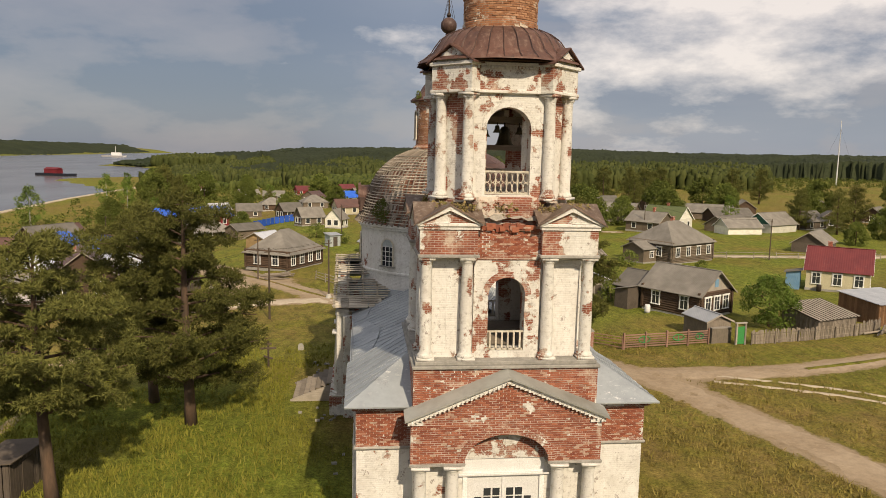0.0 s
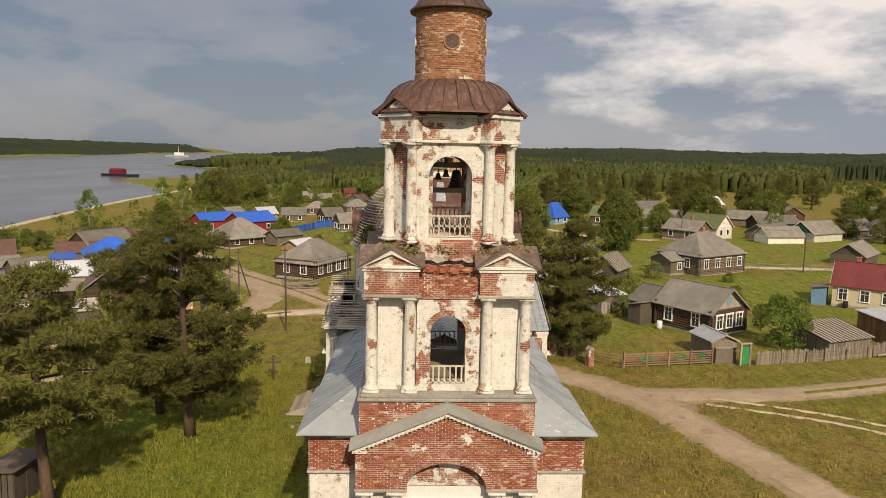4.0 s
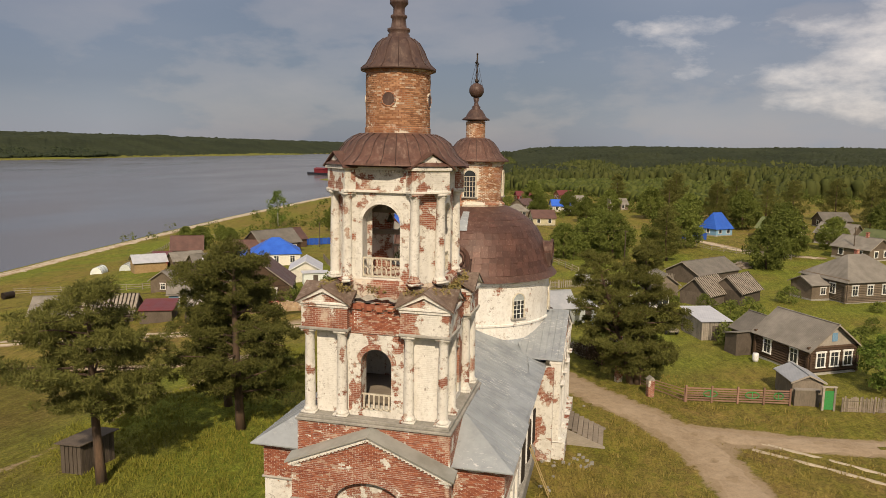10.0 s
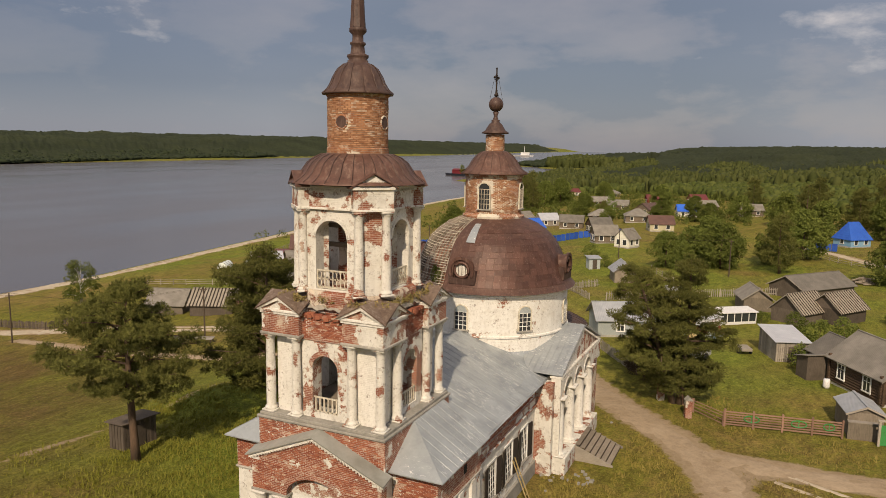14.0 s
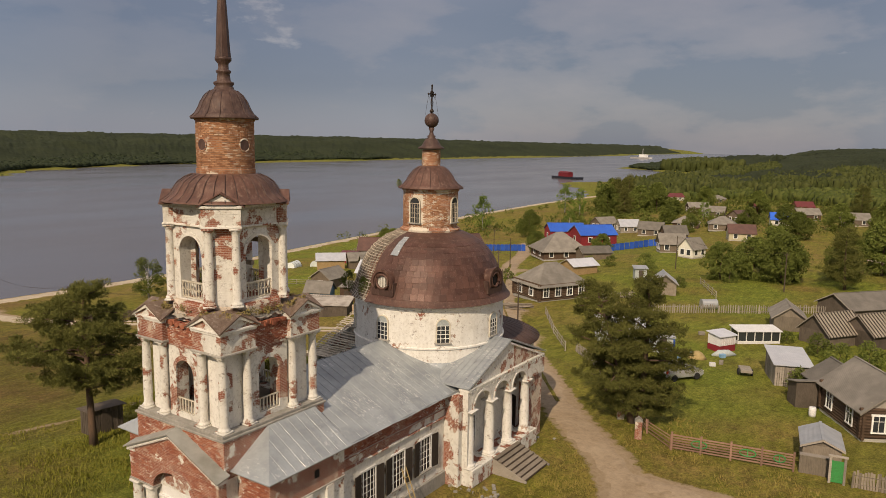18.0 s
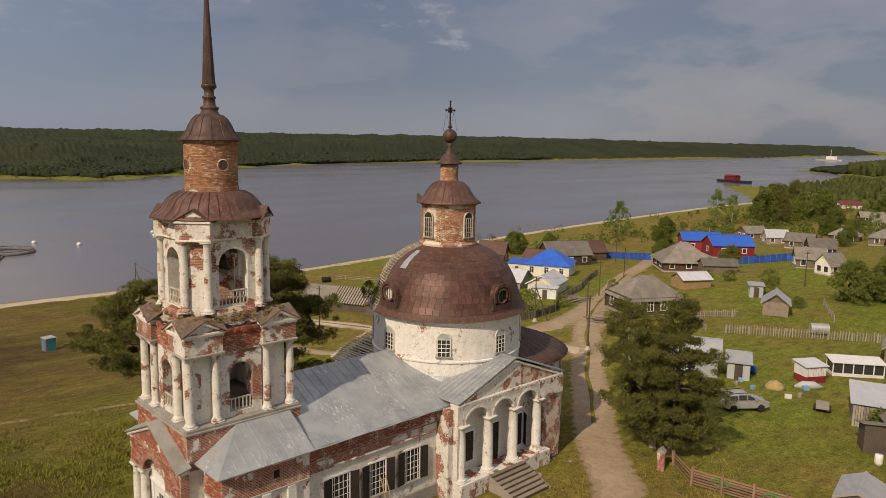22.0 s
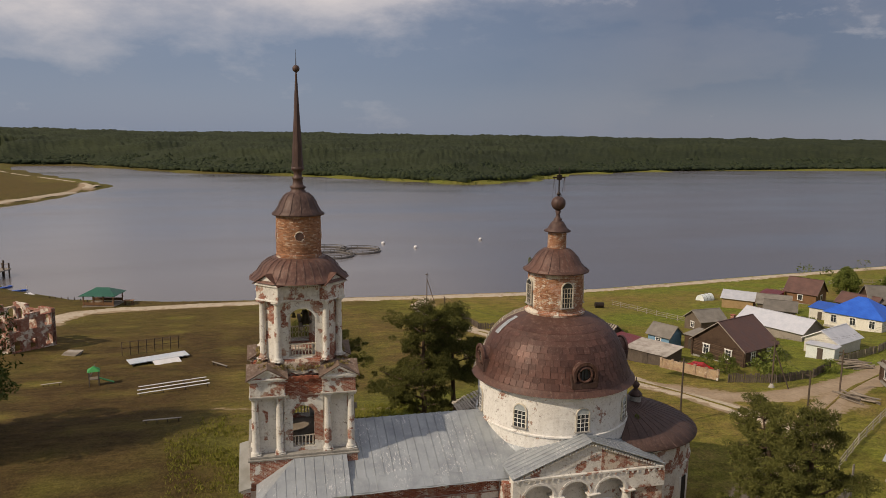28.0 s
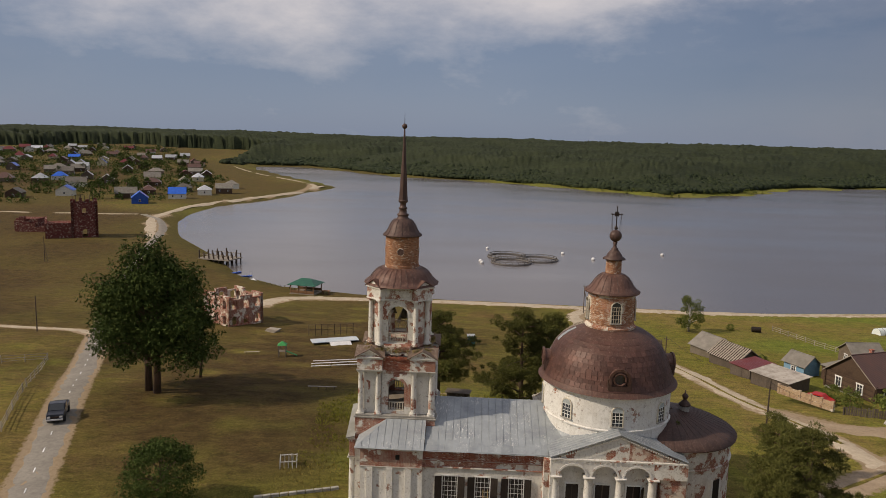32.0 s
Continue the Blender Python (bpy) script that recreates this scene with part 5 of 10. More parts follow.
for q in QUARTERS:
    m = TOWER @ q
    part("arch_bay", arch_wall(bmesh.new(), -1.45, 1.45, 14.3, 18.3, -2.4, -1.75, 0.87, 14.5, 16.95, 0.85), "plaster_s", church, "plastered bay with a tall arch", at=m)
    part("impost", arch_ring(bmesh.new(), 0.872, 16.95, 0.85, 0.16, -2.44, -2.3), "plaster", church, at=m)
    rail_part(-0.86, 0.86, 14.52, 15.42, -2.28, m, True)
    bm = bmesh.new()
    span(bm, -1.55, 1.55, -2.5, -1.7, 18.42, 19.3)
    part("frieze", bm, "plaster_half", church, "worn frieze with bare brick", at=m)
    bm = bmesh.new()
    span(bm, -1.6, 1.6, -2.56, -1.7, 18.3, 18.42, 0.02), span(bm, -1.6, 1.6, -2.62, -1.7, 19.3, 19.42)
    for i in range(24):
        box(bm, -1.5 + 3.0 * i / 23, -2.58, 19.24, 0.06, 0.1, 0.1)
    part("cornice", bm, "plaster", church, at=m)
    # the corner: a slanted block with two columns and a gable
    k = m @ Matrix.Rotation(radians(45), 4, "Z")
    part("corner_pier", span(bmesh.new(), -0.62, 0.62, -2.72, -1.6, 14.3, 18.3), "plaster_half", church, "corner pier with bare brick between columns", at=k)
    part("corner_frieze", span(bmesh.new(), -0.95, 0.95, -3.1, -1.9, 18.42, 19.3), "plaster_half", church, "corner frieze of brick and plaster", at=k)
    bm = bmesh.new()
    span(bm, -1.0, 1.0, -3.16, -1.9, 18.3, 18.42, 0.02), span(bm, -1.02, 1.02, -3.2, -1.9, 19.3, 19.44, 0.02)
    part("cornice", bm, "plaster", church, at=k)
    part("gable", prism(bmesh.new(), [(-1.0, 19.44), (1.0, 19.44), (0, 19.98)], -3.12, -1.9), "plaster", church, "small plastered corner gable", at=k)
    bm = small_gable(2.0, 2.0, 0.62, 0.06, 0.14)
    bmesh.ops.translate(bm, verts=bm.verts, vec=(0, -3.12, 19.47))
    part("gable_roof", bm, "rust", church, "rusty sheet roof of a corner gable", at=k)
    bm = bmesh.new()
    slab(bm, [(-1.7, -2.78, 19.5), (1.7, -2.78, 19.5), (1.5, -1.7, 20.15), (-1.5, -1.7, 20.15)], 0.05)
    part("eave_sheet", bm, "rust", church, at=m)
col2 = column_mesh("column", 4.0, 0.225, "plaster_s")
for q in QUARTERS:
    k = TOWER @ q @ Matrix.Rotation(radians(45), 4, "Z")
    for x in (-0.66, 0.66):
        part("column", col2, None, church, "round plastered column with brick showing", at=k @ Matrix.Translation((x, -2.86, 14.3)))
part("belfry_roof", lathe(bmesh.new(), [(3.36, 19.5), (3.34, 19.56), (3.05, 19.74), (2.8, 19.95), (2.66, 20.2), (2.45, 20.48), (2.12, 20.72), (1.75, 20.88), (1.5, 20.93)], 16, 11.25, 371.25, cap=False), "rust", church, "rusty low domed roof of the belfry", smooth=True, at=TOWER)
part("belfry_ceiling", lathe(bmesh.new(), [(0, 18.9), (2.3, 18.9), (2.3, 19.3), (0, 19.3)], 24, cap=False), "plaster_half", church, at=TOWER)
# beams inside
for z, dy in ((17.3, -0.9), (17.3, 0.9), (16.2, 0.0)):
    part("beam", span(bmesh.new(), -1.9, 1.9, dy - 0.11, dy + 0.11, z, z + 0.22), "old_wood", church, "weathered bell beam", at=TOWER)
part("beam", span(bmesh.new(), -0.1, 0.1, -1.9, 1.9, 17.5, 17.72), "old_wood", church, at=TOWER)
# round neck with blind round windows
part("neck", lathe(bmesh.new(), [(1.52, 20.85), (1.52, 21.15), (1.47, 21.2), (1.47, 23.6), (1.53, 23.66), (1.53, 23.78)], 48), "neck", church, "round neck of orange-brown brick", smooth=False, at=TOWER)
for q in QUARTERS:
    bm = bmesh.new()
    ring = [(0.31 * math.cos(2 * math.pi * i / 20), 0, 0.31 * math.sin(2 * math.pi * i / 20)) for i in range(21)]
    tube(bm, ring, 0.045, 6)
    win = part("round_window", bm, "lantern", church, "round brick window", at=TOWER @ q @ Matrix.Translation((0, -1.47, 22.4)))
    part("window_inside", prism(bmesh.new(), [(0.29 * math.cos(2 * math.pi * i / 20), 0.29 * math.sin(2 * math.pi * i / 20)) for i in range(20)], -0.03, 0.1), "rust_dark", win)
part("neck_roof", lathe(bmesh.new(), [(1.3, 23.74), (1.72, 23.72), (1.74, 23.8), (1.5, 24.0), (1.32, 24.3), (1.2, 24.6), (0.98, 24.95), (0.7, 25.18), (0.5, 25.27), (0.5, 25.36), (0.42, 25.4), (0.52, 25.52), (0.52, 25.62), (0.36, 25.68),
                                  (0.31, 26.05), (0.38, 26.12), (0.38, 26.2), (0.27, 26.26), (0.26, 26.55), (0.42, 26.72), (0.42, 26.86), (0.34, 26.92)], 32), "rust_dark", church, "small rusty onion-shaped cap", smooth=True, at=TOWER)
part("spire", lathe(bmesh.new(), [(0.40, 26.9), (0.36, 27.3), (0.28, 28.84), (0.2, 30.2), (0.13, 31.6), (0.075, 32.6), (0.06, 33.1)], 8), "rust_dark", church, "tall thin rusty metal spire", at=TOWER)
part("spire_ball", lathe(bmesh.new(), [(0.0, 33.06)] + [(0.235 * math.sin(math.pi * i / 10), 33.28 - 0.235 * math.cos(math.pi * i / 10)) for i in range(1, 10)] + [(0.0, 33.52)], 18), "rust_dark", church, "metal ball on the spire", smooth=True, at=TOWER)
part("spire_tip", tube(bmesh.new(), [(0, 0, 33.5), (0, 0, 34.5)], [0.03, 0.008], 6), "iron", church, at=TOWER)

# -- wings beside the tower --
for s in (-1, 1):
    part("wing_wall", span(bmesh.new(), s * 3.5, s * 5.75, -2.7, 2.6, 0, 4.65), "plaster_clean", church, "white plastered wing wall")
    part("wing_frieze", span(bmesh.new(), s * 3.45, s * 5.78, -2.73, 2.6, 4.65, 6.2), "brick", church, "bare red brick frieze of the wing")
    bm = bmesh.new()
    span(bm, s * 3.45, s * 5.86, -2.81, 2.6, 4.58, 4.68, 0.02)
    part("string_course", bm, "stone", church)
    bm = bmesh.new()
    span(bm, s * 3.45, s * 5.88, -2.83, 2.6, 6.14, 6.32)
    for i in range(18):
        box(bm, s * (3.6 + 2.3 * i / 17), -2.88, 6.26, 0.06, 0.1, 0.12)
    part("eave_course", bm, "plaster_half", church)
    for y in (-1.9, -0.2, 1.4):
        part("pilaster", span(bmesh.new(), s * 5.7, s * 5.9, y - 0.28, y + 0.28, 0.3, 4.6, 0.02), "plaster_clean", church)
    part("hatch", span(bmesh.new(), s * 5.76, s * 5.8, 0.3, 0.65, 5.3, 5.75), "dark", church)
    # hipped sheet roof against the tower
    bm = bmesh.new()
    slab(bm, [(s * 6.22, -3.18, 6.42), (s * 6.22, 2.7, 6.42), (s * 3.4, 2.7, 8.1), (s * 3.4, -0.6, 8.1)], 0.06)
    slab(bm, [(s * 6.22, -3.18, 6.42), (s * 3.4, -3.18, 6.42), (s * 3.4, -0.6, 8.1)], 0.06)
    roof = part("wing_roof", bm, "zinc", church, "grey sheet metal roof with standing seams")
    for i in range(9):
        y = -2.6 + i * 0.62
        top = min(1.0, (y + 3.18) / 2.58)
        a, b = Vector((s * 6.2, y, 6.45)), Vector((s * (6.22 - 2.8 * top), y, 6.45 + 1.67 * top))
        part("seam", tube(bmesh.new(), [a, b], 0.014, 4), "zinc", roof)

# -- nave --
for s in (-1, 1):
    part("nave_wall", span(bmesh.new(), s * 4.7, s * 5.5, 2.6, 13.2, 0, 4.75), "plaster", church, "white plastered nave wall")
    part("nave_frieze", span(bmesh.new(), s * 4.7, s * 5.53, 2.6, 13.2, 4.75, 6.25), "frieze", church, "bare brick frieze with plaster rests")
    part("string_course", span(bmesh.new(), s * 5.4, s * 5.64, 2.6, 13.2, 4.68, 4.8, 0.02), "plaster_half", church)
    part("string_course", span(bmesh.new(), s * 5.4, s * 5.62, 2.6, 13.2, 5.3, 5.36), "brick", church)
    part("plinth", span(bmesh.new(), s * 5.3, s * 5.66, 2.6, 13.2, 0, 0.95, 0.03), "stone", church)
    bm = bmesh.new()
    if s > 0:
        slab(bm, [(6.0, 2.72, 6.38), (6.0, 13.6, 6.38), (4.9, 15.4, 6.86), (3.2, 17.0, 7.6), (0, 17.0, 9.0), (0, 3.4, 9.0), (3.0, 2.72, 7.7)], 0.06)
    else:
        slab(bm, [(-6.0, 2.72, 6.38), (-6.0, 13.6, 6.38), (0, 13.6, 9.0), (0, 3.4, 9.0), (-3.0, 2.72, 7.7)], 0.06)
    roof = part("nave_roof", bm, "zinc", church, "grey sheet metal nave roof with standing seams")
    for i in range(17):
        y = 3.2 + i * 0.62
        part("seam", tube(bmesh.new(), [(s * 5.98, y, 6.42), (0.02 * s, y, 9.03)], 0.014, 4), "zinc", roof)
    part("roof_edge", tube(bmesh.new(), [(s * 6.0, 2.9, 6.39), (s * 6.02, 13.4, 6.39)], 0.05, 6), "zinc", roof)
    # the eave course: overlapping sheets whose upper lip stands off the slope
    rr = random.Random(40 + s)
    y, lip, eave = 2.75, 4.95, 0.0
    while y < 13.3:
        w = min(rr.uniform(0.9, 1.5), 13.55 - y)
        lip2, eave2 = 4.95 + 0.32 * math.sin((y + w) * 0.75) + rr.uniform(-0.06, 0.06), rr.uniform(-0.05, 0.07)
        up = rr.uniform(0.03, 0.09)
        quad = [(s * (6.12 + eave * 0.6), y, 6.36 + eave), (s * (6.12 + eave2 * 0.6), y + w + 0.04, 6.36 + eave2), (s * lip2, y + w + 0.04, 9.0 - 0.4367 * lip2 + up), (s * lip, y, 9.0 - 0.4367 * lip + up)]
        part("eave_sheet", slab(bmesh.new(), quad, 0.025), "zinc", roof, "bent grey eave sheet lifting from the roof")
        y, lip, eave = y + w, lip2, eave2
    for y in (4.95, 7.75, 10.6):
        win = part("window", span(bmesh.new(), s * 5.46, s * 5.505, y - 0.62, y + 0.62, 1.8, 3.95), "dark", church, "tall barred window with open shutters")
        bm = bmesh.new()
        for yy in (y - 0.66, y + 0.66):
            span(bm, s * 5.45, s * 5.56, yy - 0.06, yy + 0.06, 1.74, 4.0)
        span(bm, s * 5.45, s * 5.56, y - 0.72, y + 0.72, 3.95, 4.06)
        part("window_frame", bm, "white_paint", win)
        part("window_sill", span(bmesh.new(), s * 5.45, s * 5.66, y - 0.75, y + 0.75, 1.68, 1.76), "stone", win)
        for i in range(4):
            part("window_bar", span(bmesh.new(), s * 5.5, s * 5.535, y - 0.465 + 0.31 * i, y - 0.438 + 0.31 * i, 1.8, 3.95), "white_paint", win)
        for i in range(4):
            part("glazing_bar", span(bmesh.new(), s * 5.5, s * 5.53, y - 0.6, y + 0.6, 2.2 + 0.42 * i, 2.226 + 0.42 * i), "white_paint", win)
        for k in (-1, 1):
            part("shutter", box(bmesh.new(), s * 5.6, y + k * 0.98, 2.85, 0.06, 0.6, 2.2, -s * k * 8), "shutter", win, "dark open wooden shutter")

# -- square body under the dome, with south and north porticoes --
part("body_wall", span(bmesh.new(), -6.0, 6.0, 13.2, 24.4, 0, 6.4), "plaster_clean", church, "white plastered walls of the main body")
PY = (13.72, 16.4, 19.0, 21.65)
for s in (-1, 1):
    m = Matrix.Diagonal((s, 1, 1, 1))
    part("portico_floor", span(bmesh.new(), s * 5.9, s * 7.5, 13.25, 22.6, 0, 1.2, 0.03), "plaster_half", church, "stone portico floor")
    mid = 18.8
    # arcade between the columns, turned so that its run lies along y
    turn = Matrix.Translation((s * 6.85, 0, 0)) @ Matrix.Rotation(radians(90), 4, "Z")
    for a, b in zip(PY, PY[1:]):
        part("arcade_bay", arch_wall(bmesh.new(), a, b, 5.2, 6.5, -0.22, 0.22, (b - a) / 2 - 0.26, 5.2, 5.21, 0.95, turn, (a + b) / 2), "plaster", church, "plastered arcade bay of the portico")
    part("arcade_pier", span(bmesh.new(), s * 6.4, s * 7.05, 13.225, PY[0], 1.2, 6.5), "plaster", church)
    part("arcade_end", span(bmesh.new(), s * 6.63, s * 7.07, PY[-1], 24.4, 5.2, 6.5), "plaster_half", church)
    for a, b in zip(PY, PY[1:]):
        part("arch_ring", arch_ring(bmesh.new(), (b - a) / 2 - 0.26, 5.21, 0.95, 0.16, -0.26 * s - 0.02, -0.26 * s + 0.02, turn, cx=(a + b) / 2), "plaster_clean", church)
    part("corner_pier", span(bmesh.new(), s * 5.4, s * 6.65, 12.75, 13.5, 0, 6.3, 0.03), "plaster_half", church, "corner pier with bare brick")
    part("corner_pier", span(bmesh.new(), s * 5.9, s * 6.9, 22.3, 24.4, 0, 6.4, 0.03), "brick_flaky", church, "corner pier of crumbling brick")
    part("portico_cornice", span(bmesh.new(), s * 6.3, s * 7.12, 13.2, 24.3, 6.5, 6.68, 0.03), "plaster", church, "moulded portico cornice")
    bm = bmesh.new()
    prism(bm, [(13.3, 6.68), (24.2, 6.68), (18.75, 8.78)], -0.2, 0.2, Matrix.Translation((s * 6.72, 0, 0)) @ Matrix.Rotation(radians(90), 4, "Z"))
    part("pediment", bm, "plaster_half" if s < 0 else "plaster_s", church, "plastered pediment with a patch of bare brick")
    bm = bmesh.new()
    prism(bm, [(19.6, 6.72), (23.9, 6.72), (19.6, 8.3)], -0.02, 0.02, Matrix.Translation((s * 6.935, 0, 0)) @ Matrix.Rotation(radians(90), 4, "Z"))
    part("bare_patch", bm, "brick_flaky", church, "patch of crumbling brick in the pediment")
    bm = bmesh.new()
    for i in range(26):
        f = (i + 0.5) / 26
        box(bm, s * 6.98, 18.75 - 5.3 * f, 8.68 - 2.06 * f, 0.22, 0.1, 0.12)
        box(bm, s * 6.98, 18.75 + 5.3 * f, 8.68 - 2.06 * f, 0.22, 0.1, 0.12)
        box(bm, s * 7.06, 13.3 + 10.9 * f, 6.44, 0.14, 0.12, 0.12)
    part("dentil_course", bm, "plaster", church)["kind"] = "stuff"
    bm = bmesh.new()
    for e, y in ((13.15, 13.2), (24.4, 24.3)):
        if s < 0 and e < 18:
            continue
        slab(bm, [(s * 7.14, 18.75, 8.95), (s * 7.14, e, 6.8), (s * 4.6, e, 6.84), (s * 2.5, 18.75, 8.98)], 0.06)
    roof = part("portico_roof", bm, "zinc", church, "grey sheet roof over the portico")
    for i in range(8):
        x = 4.3 + i * 0.42
        for e in (13.17, 24.38):
            if s < 0 and e < 18:
                continue
            part("seam", tube(bmesh.new(), [(s * x, e, 6.86), (s * x, 18.75, 8.99)], 0.014, 4), "zinc", roof)
    if s < 0:
        # the west slope has lost its sheets: bare rafters and battens
        rr = random.Random(14)
        for x in (4.6, 5.5, 6.4, 7.2):
            part("rafter", tube(bmesh.new(), [(-x, 12.95, 6.8), (-x, 18.7, 9.12)], 0.06, 4), "pale_wood", church, "bare grey rafter")
        for i in range(24):
            f = (i + rr.uniform(-0.2, 0.2)) / 23
            if i in (12, 13, 19):
                continue
            x1 = 4.3 + rr.uniform(-0.3, 0.5) - 1.2 * f
            part("batten", box(bmesh.new(), -(7.3 + x1) / 2, 13.0 + 5.65 * f, 6.93 + 2.29 * f, 7.3 - x1, 0.17, 0.045, rr.uniform(-2.5, 2.5)), "pale_wood", church, "loose grey batten")
        for i in range(7):
            part("broken_board", slab(bmesh.new(), [(-4.4 - 0.4 * i + 0.2 * rr.random(), 12.8, 6.86), (-4.72 - 0.4 * i, 12.75, 6.86), (-4.75 - 0.4 * i, 13.7 + rr.uniform(0, 0.8), 7.3), (-4.42 - 0.4 * i, 13.6 + rr.uniform(0, 0.8), 7.3)], 0.03), "pale_wood", church, "broken pale board at the eave")
        part("attic_floor", span(bmesh.new(), -7.1, -5.7, 13.3, 24.2, 6.44, 6.5), "plaster_half", church)
    # doors and windows in the wall behind
    for y0, y1, z0, nm, lab in ((14.7, 15.75, 1.9, "window", "tall dark window behind the portico"), (17.15, 18.35, 1.22, "door", "dark double door behind the portico"), (19.75, 20.9, 1.6, "window", "tall dark window with a shutter")):
        o = part(nm, span(bmesh.new(), s * 5.97, s * 6.04, y0, y1, z0, 4.05), "shutter", church, lab)
        bm = bmesh.new()
        span(bm, s * 6.0, s * 6.1, y0 - 0.1, y0, z0 - 0.05, 4.12), span(bm, s * 6.0, s * 6.1, y1, y1 + 0.1, z0 - 0.05, 4.12), span(bm, s * 6.0, s * 6.1, y0 - 0.1, y1 + 0.1, 4.05, 4.16)
        part("frame", bm, "white_paint", o)
        part("meeting_stile", span(bmesh.new(), s * 6.03, s * 6.06, (y0 + y1) / 2 - 0.04, (y0 + y1) / 2 + 0.04, z0, 4.05), "dark_wood", o)
    part("shutter", box(bmesh.new(), s * 6.3, 21.0, 2.8, 0.05, 0.6, 2.4, s * 55), "shutter", church, "dark open shutter")
col3 = column_mesh("column", 4.0, 0.36, "plaster_clean")
for s in (-1, 1):
    for y in PY:
        part("column", col3, None, church, "white round portico column", at=Matrix.Translation((s * 6.85, y, 1.2)))
bm = bmesh.new()
slab(bm, [(-5.99, 13.19, 6.42), (5.99, 13.19, 6.42), (5.99, 24.41, 6.42), (-5.99, 24.41, 6.42)], 0.05)
part("body_roof", bm, "zinc", church)

# -- drum --
part("drum", lathe(bmesh.new(), [(5.5, 6.3), (5.62, 6.45), (5.62, 8.52), (5.72, 8.56), (5.72, 8.66), (5.6, 8.7), (5.6, 11.2), (5.72, 11.26), (5.72, 11.38), (5.86, 11.44), (5.86, 11.56)], 96, cx=0, cy=18.7), "drum", church, "round white plastered drum with flaking patches")
part("flashing", lathe(bmesh.new(), [(6.0, 7.0), (5.8, 7.25), (5.66, 7.6), (5.6, 7.62)], 64, cx=0, cy=18.7, cap=False), "zinc", church)


def arched_window(parent, m, hw, z0, spring, bars, rows, label, bar="white_paint"):
    """A small-paned arched window; m puts its face outwards along -y."""
    arc = arch_points(hw, spring, hw, 12)
    win = part("window", prism(bmesh.new(), [(hw, z0)] + arc + [(-hw, z0)], -0.02, 0.05), "glass", parent, label, at=m)
    part("window_frame", arch_ring(bmesh.new(), hw - 0.02, spring, hw - 0.02, 0.07, -0.07, 0.02), "cream_paint", win)
    for s in (-1, 1):
        part("jamb", span(bmesh.new(), s * hw - 0.05, s * hw + 0.05, -0.07, 0.02, z0, spring), "cream_paint", win)
    part("window_sill", span(bmesh.new(), -hw - 0.12, hw + 0.12, -0.14, 0.02, z0 - 0.08, z0), "stone", win)
    if bar == "white_paint":
        part("fanlight", prism(bmesh.new(), [(x * 0.95, z) for x, z in arch_points(hw, spring, hw * 0.96, 12)], -0.035, -0.015), "grey_wall", win, "pale boarded arch head")
    for i in range(1, bars):
        x = -hw + 2 * hw * i / bars
        top = spring + math.sqrt(max(0.0, hw * hw - x * x))
        part("glazing_bar", span(bmesh.new(), x - 0.018, x + 0.018, -0.05, 0.0, z0, spring), bar, win)
    for i in range(1, rows):
        z = z0 + (spring - z0) * i / (rows - 1)
        part("glazing_bar", span(bmesh.new(), -hw, hw, -0.048, 0.002, z - 0.016, z + 0.016), bar, win)
    return win


def outward(angle, radius, cx=0.0, cy=18.7):
    """A pose on a circle whose -y looks away from its middle; angle 0 is south."""
    return Matrix.Translation((cx, cy, 0)) @ Matrix.Rotation(radians(angle + 90), 4, "Z") @ Matrix.Translation((0, -radius, 0))


for k in range(8):
    arched_window(church, outward(45 * k, 5.62), 0.47, 9.05, 10.25, 3, 5, "arched small-paned drum window")

# -- dome: a sheathed part, and a stripped one with its laths bare --
DOME = [(6.12, 11.58), (5.98, 11.72), (5.78, 11.98), (5.6, 12.35), (5.45, 12.8), (5.25, 13.4), (4.95, 14.1), (4.55, 14.78), (4.0, 15.35), (3.35, 15.8), (2.7, 16.1), (2.1, 16.3)]
BARE0, BARE1 = 178.0, 256.0


def dome_radius(z):
    for (r0, z0), (r1, z1) in zip(DOME, DOME[1:]):
        if z0 <= z <= z1:
            return r0 + (r1 - r0) * (z - z0) / (z1 - z0)
    return 2.1


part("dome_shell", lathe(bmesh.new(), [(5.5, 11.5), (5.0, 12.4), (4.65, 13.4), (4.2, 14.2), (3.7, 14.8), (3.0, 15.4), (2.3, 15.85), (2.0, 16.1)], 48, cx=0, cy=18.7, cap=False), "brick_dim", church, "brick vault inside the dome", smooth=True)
part("dome_sheathing", lathe(bmesh.new(), DOME, 90, BARE1 - 360, BARE0, 0, 18.7), "rust", church, "rusty brown sheet metal dome", smooth=True)
rr = random.Random(23)
for k in range(20):
    a = BARE0 + (BARE1 - BARE0) * k / 19
    pts = [(r * math.cos(radians(a)) * 0.985, 18.7 + r * math.sin(radians(a)) * 0.985, z) for r, z in DOME]
    part("dome_rib", tube(bmesh.new(), pts, 0.05, 5), "old_wood", church, "bare wooden dome rib")
for k in range(26):
    z = 11.8 + 4.35 * (k / 25)
    rad = dome_radius(z) + 0.01
    a = BARE0
    while a < BARE1 - 2:
        b = min(BARE1, a + rr.uniform(9, 26))
        if rr.random() < 0.86:
            dz = rr.uniform(-0.05, 0.05)
            pts = [(rad * math.cos(radians(q)), 18.7 + rad * math.sin(radians(q)), z + dz * (q - a) / (b - a)) for q in np.linspace(a, b, 5)]
            part("lath", tube(bmesh.new(), pts, 0.03, 4), "pale_wood", church)
        a = b
